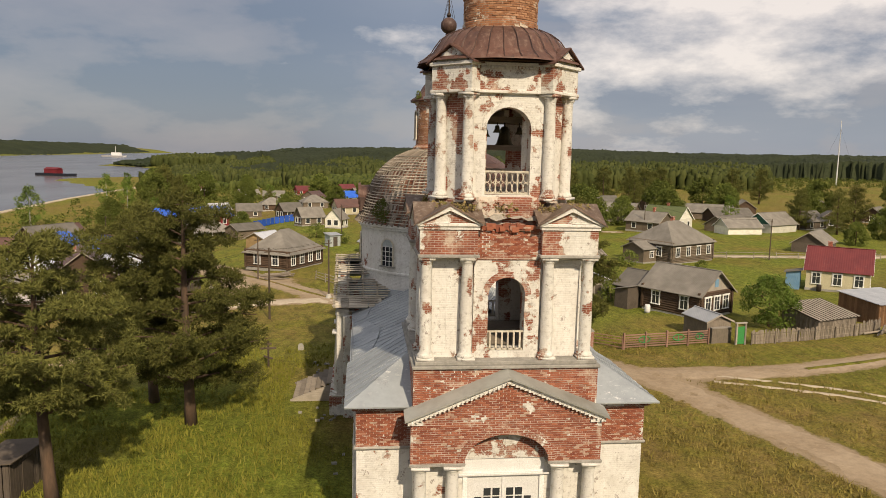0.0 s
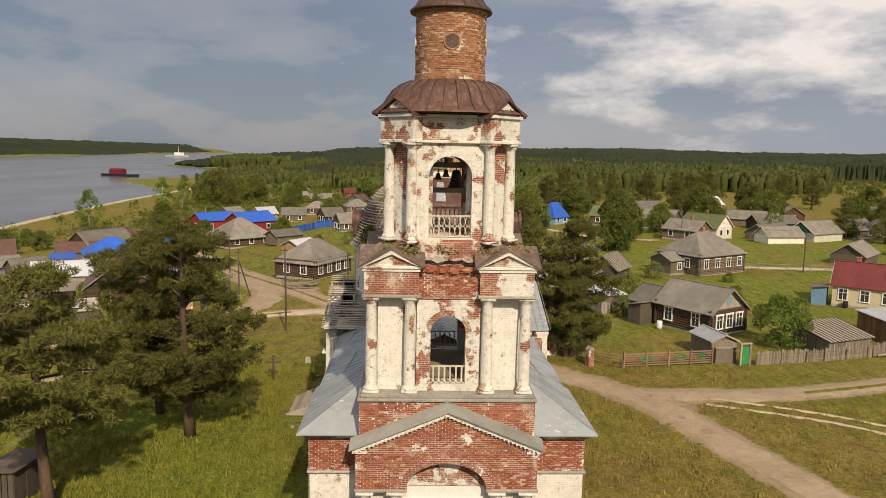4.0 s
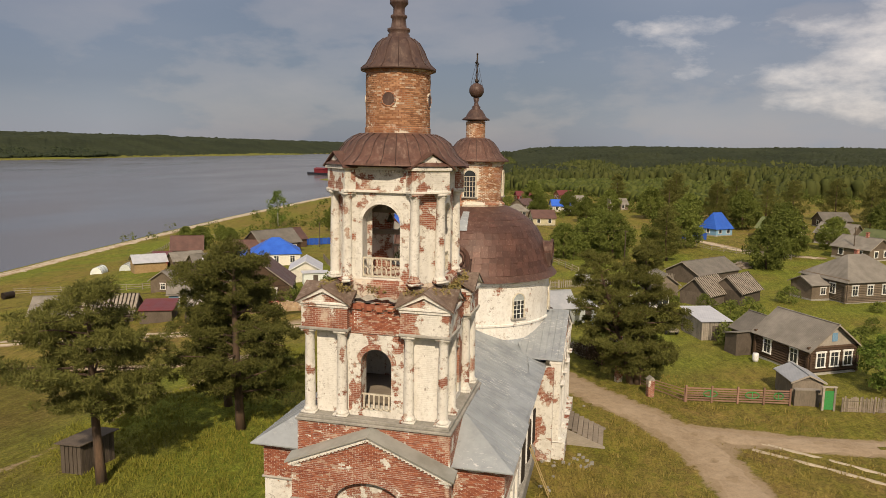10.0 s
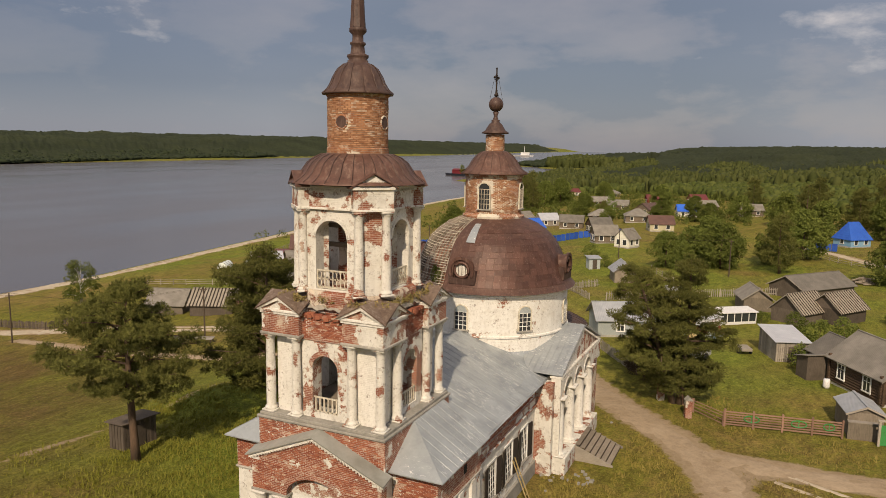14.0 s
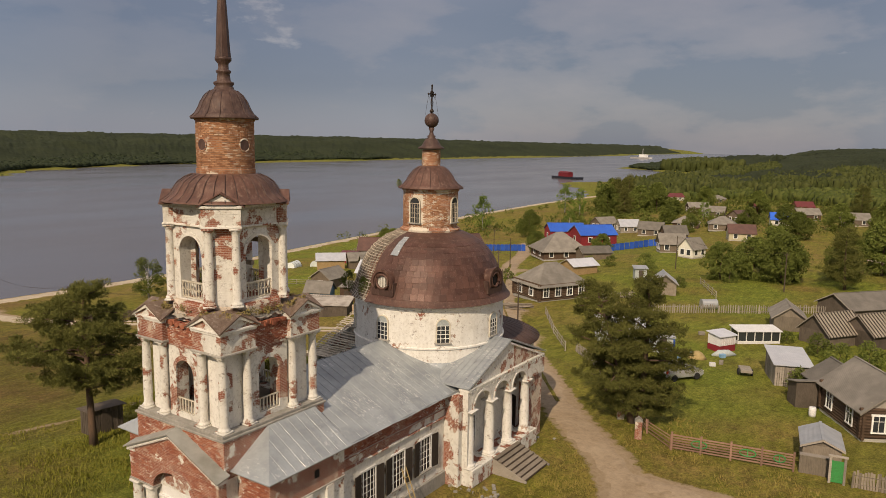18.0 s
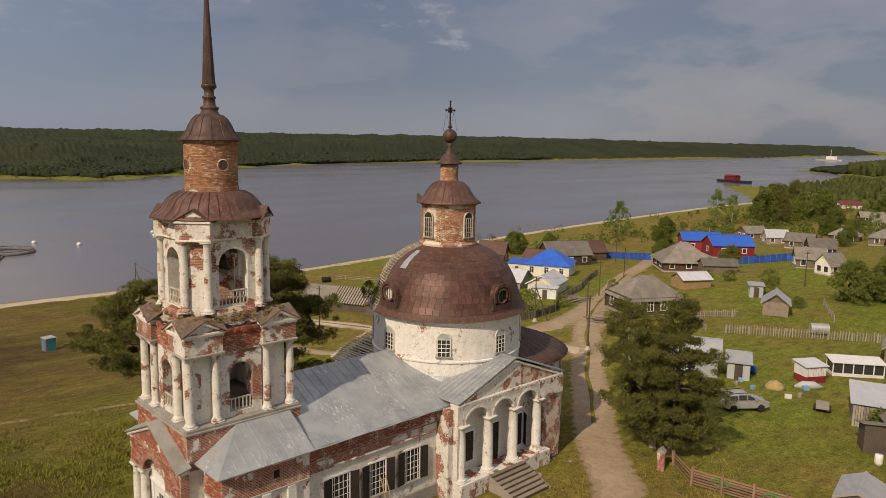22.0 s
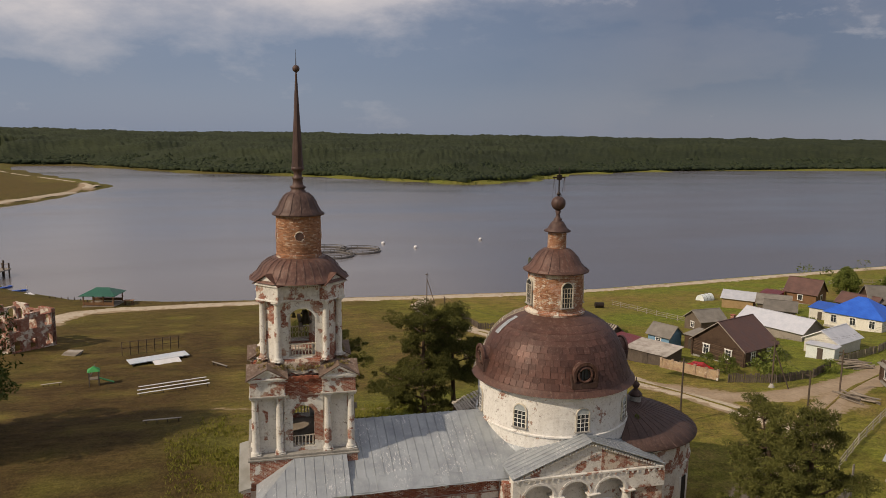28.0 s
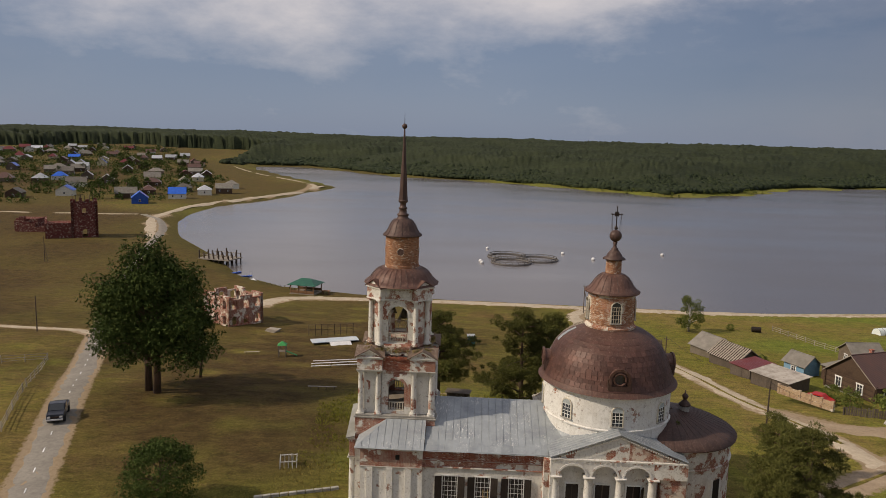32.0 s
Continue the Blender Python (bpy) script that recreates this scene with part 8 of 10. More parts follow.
for a, b in ((0, 1), (1, 5), (5, 6), (6, 2), (2, 9), (9, 10), (10, 3), (0, 4), (7, 16), (13, 14)):
    wobj = thing("power_line", "thin black overhead wires between poles", "wire")
    for off in (-0.3, 0.3):
        pa, pb = tops[a] + Vector((off, 0, 0)), tops[b] + Vector((off, 0, 0))
        part("wire", tube(bmesh.new(), [pa + (pb - pa) * k / 8 - Vector((0, 0, 1.2 * 4 * (k / 8) * (1 - k / 8))) for k in range(9)], 0.012, 3), "iron", wobj)
mast = thing("radio_mast", "tall thin radio mast beyond the forest edge", "mast", pose(310, 423, 0))
part("mast_shaft", tube(bmesh.new(), [(0, 0, 0), (0, 0, 43)], [0.5, 0.15], 6), "float", mast)
for a in (0, 120, 240):
    part("guy_wire", tube(bmesh.new(), [(0, 0, 38), (16 * math.cos(radians(a)), 16 * math.sin(radians(a)), 0)], 0.04, 3), "iron", mast)

# ---- trees and shrubs ----
def cloud_mesh(name, centres, radii, per, leaf, material, seed, flat=0.7, droop=0.0, shell=0.55, slim=1.0):
    """Many small leaves scattered through clumps; each leaf is a bent pair of triangles."""
    r = np.random.RandomState(seed)
    c, rad = np.repeat(np.array(centres), per, 0), np.repeat(np.array(radii), per)
    n = len(c)
    d = r.normal(size=(n, 3))
    d /= np.linalg.norm(d, axis=1)[:, None] + 1e-9
    dist = rad * r.uniform(0.35, 1.0, n) ** 0.6
    p = c + d * dist[:, None] * np.array([1, 1, flat])
    out = d * 0.7 + r.normal(size=(n, 3)) * 0.7
    out[:, 2] -= droop
    # most leaves lie like scales on their clump, the others stick out
    lie = r.uniform(size=n) < shell
    flank = np.cross(d + np.array([0, 0, 0.35]), r.normal(size=(n, 3)))
    out = np.where(lie[:, None], flank + 0.3 * d, out)
    out /= np.linalg.norm(out, axis=1)[:, None] + 1e-9
    side = np.cross(out, np.where(lie[:, None], d + 0.35 * r.normal(size=(n, 3)), r.normal(size=(n, 3))))
    side /= np.linalg.norm(side, axis=1)[:, None] + 1e-9
    s = leaf * r.uniform(0.6, 1.35, n)[:, None]
    up = np.cross(out, side)
    v = np.stack([p - side * s * 0.5 * slim, p + out * s * 0.55 + up * s * 0.15, p + side * s * 0.5 * slim, p + out * s * 1.2], 1).reshape(-1, 3)
    me = bpy.data.meshes.new(name)
    me.vertices.add(len(v))
    me.vertices.foreach_set("co", v.ravel())
    k = np.arange(n) * 4
    tri = np.stack([k, k + 1, k + 3, k + 1, k + 2, k + 3], 1).reshape(-1)
    me.loops.add(len(tri))
    me.loops.foreach_set("vertex_index", tri)
    me.polygons.add(len(tri) // 3)
    me.polygons.foreach_set("loop_start", np.arange(0, len(tri), 3))
    me.update()
    me.validate()
    me.materials.append(M[material])
    return me


def pine_tree(hgt, seed, spread=4.2, low=0.33, leaf=0.21, material="pine_leaf", label="tall pine with a broad dark crown and bare trunk", per=110, simple=False, lean=(0.0, 0.0)):
    """A pine: bare reddish trunk, forked limbs and needle clumps at their ends."""
    r = random.Random(seed)
    ob = thing("pine_tree", label, "tree", group="pines")
    bend = r.uniform(0, 6.28)
    axis = [Vector((0.35 * math.sin(2.2 * k / 8) * math.cos(bend) + lean[0] * k / 8, 0.35 * math.sin(2.2 * k / 8) * math.sin(bend) + lean[1] * k / 8, hgt * 0.96 * k / 8)) for k in range(9)]
    rad = [0.36, 0.29, 0.26, 0.23, 0.2, 0.16, 0.12, 0.07, 0.03]
    part("trunk", tube(bmesh.new(), axis, [k * hgt / 13.5 for k in rad], 10), "bark", ob, "reddish-brown scaly trunk", smooth=True)
    centres, radii = [], []
    n = 40
    for i in range(n):
        f = low + (0.97 - low) * (i / (n - 1))
        k = f * 8
        j = min(7, int(k))
        base = axis[j].lerp(axis[j + 1], k - j)
        a = i * 2.4 + r.uniform(-0.5, 0.5)
        u = (f - low) / (0.97 - low)
        shape = ((1 - u) ** 0.55 * 0.95 + 0.2) * min(1.0, 0.55 + 2.6 * u)
        ln = spread * shape * r.uniform(0.55, 1.22)
        tip = base + Vector((math.cos(a) * ln, math.sin(a) * ln, ln * r.uniform(-0.12, 0.5)))
        mid = base.lerp(tip, 0.5) + Vector((0, 0, ln * 0.06))
        if not simple:
            part("limb", tube(bmesh.new(), [base, mid, tip], [0.10 * (1.1 - f) + 0.03, 0.05, 0.02], 5), "bark", ob)
        across = Vector((-math.sin(a), math.cos(a), 0))
        for m in range(max(4, int(ln / 0.21))):
            g = r.uniform(0.3, 1.06)
            q = base.lerp(tip, g) + across * r.gauss(0, 0.17 * ln + 0.2) + Vector((0, 0, r.gauss(0.1, 0.2)))
            centres.append(tuple(q))
            radii.append(r.uniform(0.2, 0.5))
    for i in range(7):
        q = axis[-1] + Vector((r.gauss(0, 0.45), r.gauss(0, 0.45), r.uniform(-1.0, 0.3)))
        centres.append(tuple(q)), radii.append(r.uniform(0.4, 0.7))
    part("crown", cloud_mesh("crown", centres, radii, per, leaf, material, seed, 0.55, -0.25, 0.15, 0.34), None, ob, "clumps of olive green needles")
    return ob


def leafy_tree(hgt, seed, width, material="leaf", low=0.22, leaf=0.24, clumps=70, per=70, trunk="bark", name="leafy_tree", label="leafy tree with a rounded uneven crown", stems=1, simple=False, lobes=()):
    r = random.Random(seed)
    ob = thing(name, label, "tree", group="leafy trees")
    for s in range(stems):
        dx = 0.0 if stems == 1 else (s - (stems - 1) / 2) * 1.6
        top = Vector((dx * 1.6 + r.uniform(-0.3, 0.3), r.uniform(-0.3, 0.3), hgt * 0.8))
        pts = [Vector((dx, 0, 0)), Vector((dx * 1.1 + r.uniform(-0.2, 0.2), r.uniform(-0.2, 0.2), hgt * 0.3)), Vector((dx * 1.3, 0, hgt * 0.55)), top]
        part("trunk", tube(bmesh.new(), pts, [0.045 * hgt * 0.55, 0.035 * hgt * 0.5, 0.025 * hgt * 0.4, 0.03], 9), trunk, ob, smooth=True)
    centres, radii = [], []
    for i in range(clumps):
        f = r.uniform(0, 1) ** 0.8
        z = hgt * (low + (0.97 - low) * f)
        w = width / 2 * math.sin(math.pi * (0.14 + 0.82 * f)) ** 0.75
        a, k = r.uniform(0, 6.283), r.uniform(0.25, 1.0) ** 0.5
        q = Vector((math.cos(a) * w * k, math.sin(a) * w * k, z))
        if lobes:
            lx, ly, lz, lr = lobes[i % len(lobes)]
            d = Vector((r.gauss(0, 1), r.gauss(0, 1), r.gauss(0.25, 0.9))).normalized() * lr * r.uniform(0.45, 1.0)
            q = Vector((lx + d.x, ly + d.y, lz + d.z * 0.85))
            z = q.z
        centres.append(tuple(q))
        radii.append(r.uniform(0.6, 1.15) * width * 0.11 + 0.12)
        if i % 7 == 0 and not simple:
            part("limb", tube(bmesh.new(), [(0, 0, z * 0.62), tuple(q * 0.5 + Vector((0, 0, z * 0.4))), tuple(q)], [0.012 * hgt, 0.008 * hgt, 0.02], 5), trunk, ob)
    part("crown", cloud_mesh("crown", centres, radii, per, leaf, material, seed, 0.8, 0.25), None, ob)
    return ob


def plant(ob, x, y, turn=0.0, size=1.0, lift=0.0):
    c = copy_thing(ob, Matrix())
    c.matrix_basis = pose(x, y, h(x, y) - 0.1 + lift, 0, 0, turn) @ Matrix.Scale(size, 4)
    return c


def put(ob, x, y, turn=0.0, size=1.0, lift=0.0):
    ob.matrix_basis = pose(x, y, h(x, y) - 0.1 + lift, 0, 0, turn) @ Matrix.Scale(size, 4)
    return ob


put(pine_tree(13.0, 11, 4.3, 0.36), -19.3, 2.7, 20)
put(pine_tree(14.2, 12, 4.6, 0.17), -15.5, 12.5, 80)
put(pine_tree(12.8, 13, 4.0, 0.38), -18.6, 16.2, 150)
put(pine_tree(12.9, 14, 3.5, 0.08, label="bushy pine with branches down to the ground"), 12.6, 31.0)
put(pine_tree(11.9, 15, 3.6, 0.14, label="leaning pine grown together with its neighbour", lean=(-3.9, -0.3)), 12.1, 30.9)
big = leafy_tree(19.5, 21, 17.0, "leaf_dark", 0.11, 0.36, 330, 110, label="huge old tree with two trunks and dense dark leaves", stems=2, name="old_lime_tree",
                 lobes=((-5.0, 0.5, 6.8, 3.3), (4.8, -0.6, 6.6, 3.4), (0.2, -4.0, 7.8, 3.5), (0.4, 4.2, 7.4, 3.5), (-4.2, -1.2, 12.0, 3.4), (3.6, 1.6, 12.6, 3.5), (-0.4, 0.4, 15.6, 3.3), (5.4, -1.0, 9.6, 2.8), (-1.5, 3.9, 12.2, 3.0), (-6.6, 0.2, 9.2, 2.4), (1.5, -3.0, 13.4, 2.6)))
put(big, -23, -33.7, 60, 1.04)
put(leafy_tree(8.4, 22, 6.0, "leaf_dark", 0.25, 0.26, 50, 80), -32.3, -31.2, 0, 1.07)
put(leafy_tree(5.9, 23, 7.0, "leaf_dark", 0.06, 0.2, 120, 90, label="dense green tree beside the church road"), 5.8, -20.0)
put(leafy_tree(5.0, 24, 5.0, "leaf_light", 0.03, 0.2, 70, 90, label="bright green round tree beside the log house"), 33.8, 35.0)
birch = leafy_tree(7.2, 25, 5.0, "leaf", 0.12, 0.22, 60, 75, "birch", "birch_tree", "birch with a white trunk and dense leaves")
put(birch, -87, 52.5, 0, 1.12)
round_tree = leafy_tree(7.6, 26, 7.2, "leaf", 0.03, 0.36, 95, 90, simple=True)
put(round_tree, 37.1, 105.3, 0, 1.01)
dark_tree = leafy_tree(8.6, 27, 7.0, "leaf", 0.04, 0.36, 95, 90, simple=True)
put(dark_tree, 6.8, 125.3, 0, 1.03)
shrub = leafy_tree(3.0, 28, 4.0, "leaf", 0.0, 0.26, 34, 34, simple=True, name="shrub", label="dense green garden shrub")
put(shrub, -28.1, 61.8, 0, 1.33)
pale = leafy_tree(9.0, 29, 5.5, "leaf_light", 0.12, 0.34, 50, 40, "birch", simple=True, label="slender light green tree")
put(pale, -103.5, 286.4, 0, 1.39)
far_pine = pine_tree(11.0, 30, 3.4, 0.1, 0.34, label="dark pine among the village houses", per=22, simple=True)
put(far_pine, -92.1, 308.3, 10, 1.4)
purple = leafy_tree(2.2, 33, 3.4, "purple_leaf", 0.0, 0.16, 40, 70, name="shrub", label="reddish-brown shrub by the fence")
put(purple, 9.2, 35.0)
plant(purple, 8.0, 38.0, 70, 0.8)
for x, y, k, src in ((0.9, 108.3, 0.87, round_tree), (10.2, 113.0, 1.12, round_tree), (5.2, 114.0, 1.0, round_tree), (19.4, 122.4, 0.97, dark_tree), (24.6, 131.5, 1.18, dark_tree), 
                     (44, 123.4, 1.11, dark_tree), (68, 138, 1.1, round_tree), (47.1, 141.6, 1.11, dark_tree), (72, 152, 1.2, dark_tree), (56, 136, 0.9, round_tree), (29.8, 171.9, 1.14, dark_tree), (44.2, 175.3, 1.22, dark_tree),
                     (-95, 298.9, 1.67, dark_tree), (-103.1, 327.3, 1.82, dark_tree), (-88.1, 324.3, 1.67, round_tree), (-112.8, 349.8, 1.55, round_tree), (-80.3, 326.7, 1.64, dark_tree), 
                     (-76.7, 184.2, 1.01, dark_tree), (-51.7, 140, 0.7, round_tree), (-32.4, 135.4, 0.66, round_tree),
                     (-29.5, 199.5, 0.68, dark_tree), (-13.5, 203.1, 0.87, round_tree), (-4.4, 211.7, 0.96, dark_tree), (2.1, 190.2, 0.96, round_tree), (-48.1, 243.2, 1.1, dark_tree), (8.5, 222.7, 1.08, round_tree), (21.5, 207.8, 1.16, dark_tree), (-22, 261.9, 1.14, dark_tree), (-64.9, 357.3, 1.33, round_tree),
                     (95, 162, 1.1, dark_tree), (112, 150, 1.0, dark_tree), (128, 170, 1.2, dark_tree), (104, 110, 0.9, round_tree), (90, 100, 0.6, round_tree), (150, 165, 1.3, dark_tree), (100, 185, 1.2, dark_tree)):
    plant(src, x, y, x * 37 % 360, k)
for x, y, k in ((-97.6, 317.8, 1.54), (-82.2, 287.3, 1.22), (-108.4, 366.1, 1.56), (20.3, 111.2, 1.0), (45.5, 198, 1.4), (41, 203, 1.1), (80, 190, 1.0), (85, 196, 1.2), (92, 206, 1.1), (99, 216, 1.2), (100, 120, 0.95), (106, 123, 1.0), (96, 128, 0.9), (40.2, 195.4, 1.13), (52.2, 188, 1.11), (62, 200, 1.15), (27.9, 217.1, 1.15), (75, 205, 1.2), (90, 222, 1.2), (-38.8, 237.1, 0.59), (10.8, 266.6, 1.21), (32.4, 249.5, 1.26), (120, 205, 1.2), (140, 222, 1.2)):
    plant(far_pine, x, y, x * 53 % 360, k)
for x, y, k in ((-35.6, 57.2, 0.76), (-32.3, 57.9, 0.86), (22.4, 47.8, 0.8), (24.5, 60, 0.9), (21.9, 63.5, 0.81), (31, 48, 0.7), (36, 50, 0.8), (15.6, 79.2, 0.61), (27, 62, 0.9), (-9.3, 101.7, 0.72), (-2.5, 95.2, 0.61), (3, 105.9, 0.82), (-29.6, 71.9, 0.64), (33.9, 72.5, 0.81), (44, 70, 0.5), (-48.9, 72, 0.68), (-59.3, 94.9, 0.7), (-33.7, 92.1, 0.66), (18.3, 66.7, 0.5), (-24.7, 109.4, 0.75), (-20.8, 111.4, 0.74), (-14.5, 113.4, 0.94), (-57.5, 56.2, 0.52), (-37.1, 67.5, 0.55), (-90.3, 62.3, 0.5), (40, 59, 0.6), (44, 50, 0.6), (60, 46, 0.7)):
    plant(shrub, x, y, x * 71 % 360, k)
for x, y, k in ((-114.5, 294.2, 1.53), (-133.9, 385.9, 1.28), (-108.2, 207.5, 1.43), (-42.3, 265.7, 0.85), (85, 140, 0.8), (-66.5, 192.9, 0.87)):
    plant(pale, x, y, x * 31 % 360, k)
for x, y, k in ((-96.8, 138.2, 0.81), (-107.4, 147.7, 0.74), (-93.5, 147.9, 0.65), (-104.2, 161.9, 0.6)):
    plant(round_tree, x, y, x * 37 % 360, k)
# trees of the village across the bay
far_tree = leafy_tree(9.5, 41, 8.0, "leaf_dark", 0.03, 0.95, 40, 12, simple=True, label="dark round tree in the village across the bay")
put(far_tree, -365.3, -221.1, 0, 1.29)
r = random.Random(77)
done = 0
while done < 90:
    x, y = r.uniform(-800, -235), r.uniform(-480, -120)
    if y > -128 - (-x - 240) * 0.13 or (x < -385 and y > -142 + (x + 385) * 0.5):
        continue
    plant(far_tree, 1.3 * x - 16, 1.3 * y - 1, r.uniform(0, 360), r.uniform(0.6, 1.15))
    done += 1

# garden bushes, packed dense and dark to stand for cloud shade there too
q = np.random.RandomState(61)
vx, vy = q.uniform(-820, -230, 4200), q.uniform(-490, -125, 4200)
ok = (vy < -130 - (-vx - 240) * 0.13) & ((vx > -385) | (vy < -146 + (vx + 385) * 0.5)) & (wave(vx, vy, 90, 4) > -0.35) & (np.hypot(vx + 232, vy + 150) > 30)
vx, vy = 1.3 * vx[ok] - 16, 1.3 * vy[ok] - 1
tagged(new("village_bushes", cloud_mesh("village_bushes", np.stack([vx, vy, height(vx, vy) + 1.0], 1), q.uniform(1.8, 5.0, len(vx)), 26, 1.5, "leaf_dark", 6, 0.9)), "dark green bushes and fruit trees between far houses", "bushes", kind="stuff")

# young growth on church roofs
for x, y, z, k in ((-2.0, 17.4, 19.5, 0.16), (-4.4, 14.5, 11.9, 0.42), (-2.2, 13.6, 12.0, 0.36), (2.6, 24.6, 8.0, 0.2)):
    c = copy_thing(shrub, Matrix())
    c.matrix_basis = pose(x, y, z, 0, 0, x * 90) @ Matrix.Diagonal((k * 0.7, k * 0.7, k, 1))
    tagged(c, "small sapling rooted on the church roof", "shrub")


# ---- far woods and meadows ----
def conifer_field(name, label, spots, heights, widths, material, seed, pointed=0.42, rows=((0.0, 1.1, 1.15), (0.45, 1.1, 0.95), (0.8, 0.8, 0.55))):
    """Thousands of trees as one body: ragged crowns, some pointed, most rounded."""
    r = np.random.RandomState(seed)
    n, sides, m = len(spots), 4, len(rows)
    x, y = spots[:, 0], spots[:, 1]
    z = height(x, y) - 0.3
    a = r.uniform(0, 2 * np.pi, n)[:, None] + np.arange(sides)[None] * 2 * np.pi / sides
    sharp = (r.uniform(size=n) < pointed)[:, None]
    rings = []
    for frac, full, thin in rows:
        rr = widths[:, None] * 0.5 * np.where(sharp, thin, full) * r.uniform(0.6, 1.4, (n, sides))
        rings.append(np.stack([x[:, None] + rr * np.cos(a), y[:, None] + rr * np.sin(a), z[:, None] + heights[:, None] * (frac + r.uniform(-0.09, 0.09, (n, sides)))], 2))
    tip = np.stack([x + r.normal(0, 0.4, n), y + r.normal(0, 0.4, n), z + heights * np.where(sharp[:, 0], 1.06, 0.94)], 1)[:, None]
    v = np.concatenate([*rings, tip], 1)
    k = m * sides + 1
    base = (np.arange(n) * k)[:, None]
    faces = []
    for i in range(sides):
        j = (i + 1) % sides
        for q in range(m - 1):
            lo, hi = q * sides, (q + 1) * sides
            faces += [base + np.array([[lo + i, lo + j, hi + j]]), base + np.array([[lo + i, hi + j, hi + i]])]
        faces.append(base + np.array([[(m - 1) * sides + i, (m - 1) * sides + j, m * sides]]))
    tri = np.stack(faces, 1).reshape(-1)
    me = bpy.data.meshes.new(name)
    me.vertices.add(n * k)
    me.vertices.foreach_set("co", v.reshape(-1))
    me.loops.add(len(tri))
    me.loops.foreach_set("vertex_index", tri)
    me.polygons.add(len(tri) // 3)
    me.polygons.foreach_set("loop_start", np.arange(0, len(tri), 3))
    me.polygons.foreach_set("use_smooth", np.ones(len(tri) // 3, dtype=bool))
    me.update()
    me.materials.append(M[material])
    return tagged(new(name, me), label, "forest", kind="stuff")


def forest_mask(x, y):
    """Where woods stand."""
    d = seg_distance(x, y, LAKE, True)
    wet = in_lake(x, y)
    x0, y0 = x, y
    east = (y > 232 + 0.85 * np.maximum(x - 30, 0) + 34 * wave(x, y, 150, 4)) & (x > -140) & (y > 330 - 1.6 * np.maximum(x, -60)) & (d > 12)
    x, y = 44 + (x0 - 44) / 1.36, -20 + (y0 + 20) / 1.42
    spit = (x > -262) & (x <= -100) & (y > 690 + 20 * wave(x, y, 60, 2)) & (d > 5)
    south_east = (x0 > 420 + 60 * wave(x0, y0, 200, 9)) & (y0 > -200)
    y = -11 + (y0 + 11) / 1.345
    north = (x < -380) & (y > -130 - 0.5 * (x + 700)) & (d > 15 + 5 * wave(x, y, 90, 6))
    south_side = (x > -900) & (y < -190 + (x + 690) * 0.4)
    north &= ~south_side
    west = (x < np.where(y > -250, -640, -850) + 40 * wave(x, y, 140, 12)) & (y <= -130 - 0.5 * (x + 700)) & (d > 20)
    south_west = (y < -540 + 40 * wave(x, y, 160, 14)) & (x < -100)
    return (east | spit | south_east | north | west | south_west) & ~wet


def polar_spots(seed, r0, r1, grow, least, a0, a1):
    r = np.random.RandomState(seed)
    out, rad = [], r0
    while rad < r1:
        s = max(least, grow * rad)
        n = int((a1 - a0) * rad / s)
        a = a0 + (np.arange(n) + r.uniform(-0.5, 0.5, n)) * (a1 - a0) / max(n, 1)
        q = rad + r.uniform(-0.6, 0.6, n) * s
        out.append(np.stack([q * np.cos(a), q * np.sin(a), np.full(n, s)], 1))
        rad += s * 0.95
    p = np.concatenate(out)
    return p[forest_mask(p[:, 0], p[:, 1])]


FAN0, FAN1 = radians(40), radians(235)


def canopy(name, label, seed):
    """The closed roof of the far woods, its tops rising and falling from tree to tree."""
    r = np.random.RandomState(seed)
    rad = 470 * 1.018 ** np.arange(127)
    ang = np.linspace(FAN0, FAN1, 1500)
    gr, ga = np.meshgrid(rad, ang, indexing="ij")
    gr = gr * (1 + r.uniform(-0.009, 0.009, gr.shape))
    ga = ga + r.uniform(-0.0011, 0.0011, ga.shape)
    x, y = (gr * np.cos(ga)).ravel(), (gr * np.sin(ga)).ravel()
    back = 1 - 16 / gr.ravel()
    mask = forest_mask(x, y) & forest_mask(x * back, y * back)
    mask &= (gr > 480).ravel()
    tall = 8.0 + np.clip(gr.ravel() - 300, 0, 500) * 0.012 + 2.2 * wave(x, y, 90, 3) + 1.6 * wave(x, y, 420, 7)
    tall += np.abs(r.normal(0, 0.9, x.shape)) * np.where(r.uniform(size=x.shape) < 0.5, 1.0, -0.5)
    tall *= np.where(x < -300, 1.25, 1.0) * np.clip((seg_distance(x, y, LAKE, True) - 12) / 120, 0.22, 1)
    z = height(x, y) + np.where(mask, tall, -0.6)
    n0, n1 = gr.shape
    i, j = np.meshgrid(np.arange(n0 - 1), np.arange(n1 - 1), indexing="ij")
    a = (i * n1 + j).ravel()
    quads = np.stack([a, a + n1, a + n1 + 1, a + 1], 1)
    quads = quads[mask[quads].any(1)]
    used, flat = np.unique(quads, return_inverse=True)
    me = bpy.data.meshes.new(name)
    me.vertices.add(len(used))
    me.vertices.foreach_set("co", np.stack([x, y, z], 1)[used].ravel())
    me.loops.add(quads.size)
    me.loops.foreach_set("vertex_index", flat.ravel())
    me.polygons.add(len(quads))
    me.polygons.foreach_set("loop_start", np.arange(0, quads.size, 4))
    me.polygons.foreach_set("use_smooth", np.ones(len(quads), dtype=bool))
    me.update()
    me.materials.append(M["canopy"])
    return tagged(new(name, me), label, "forest", kind="stuff")


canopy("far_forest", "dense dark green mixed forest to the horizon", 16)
spots = polar_spots(5, 225, 1150, 0.0046, 2.2, FAN0, FAN1)
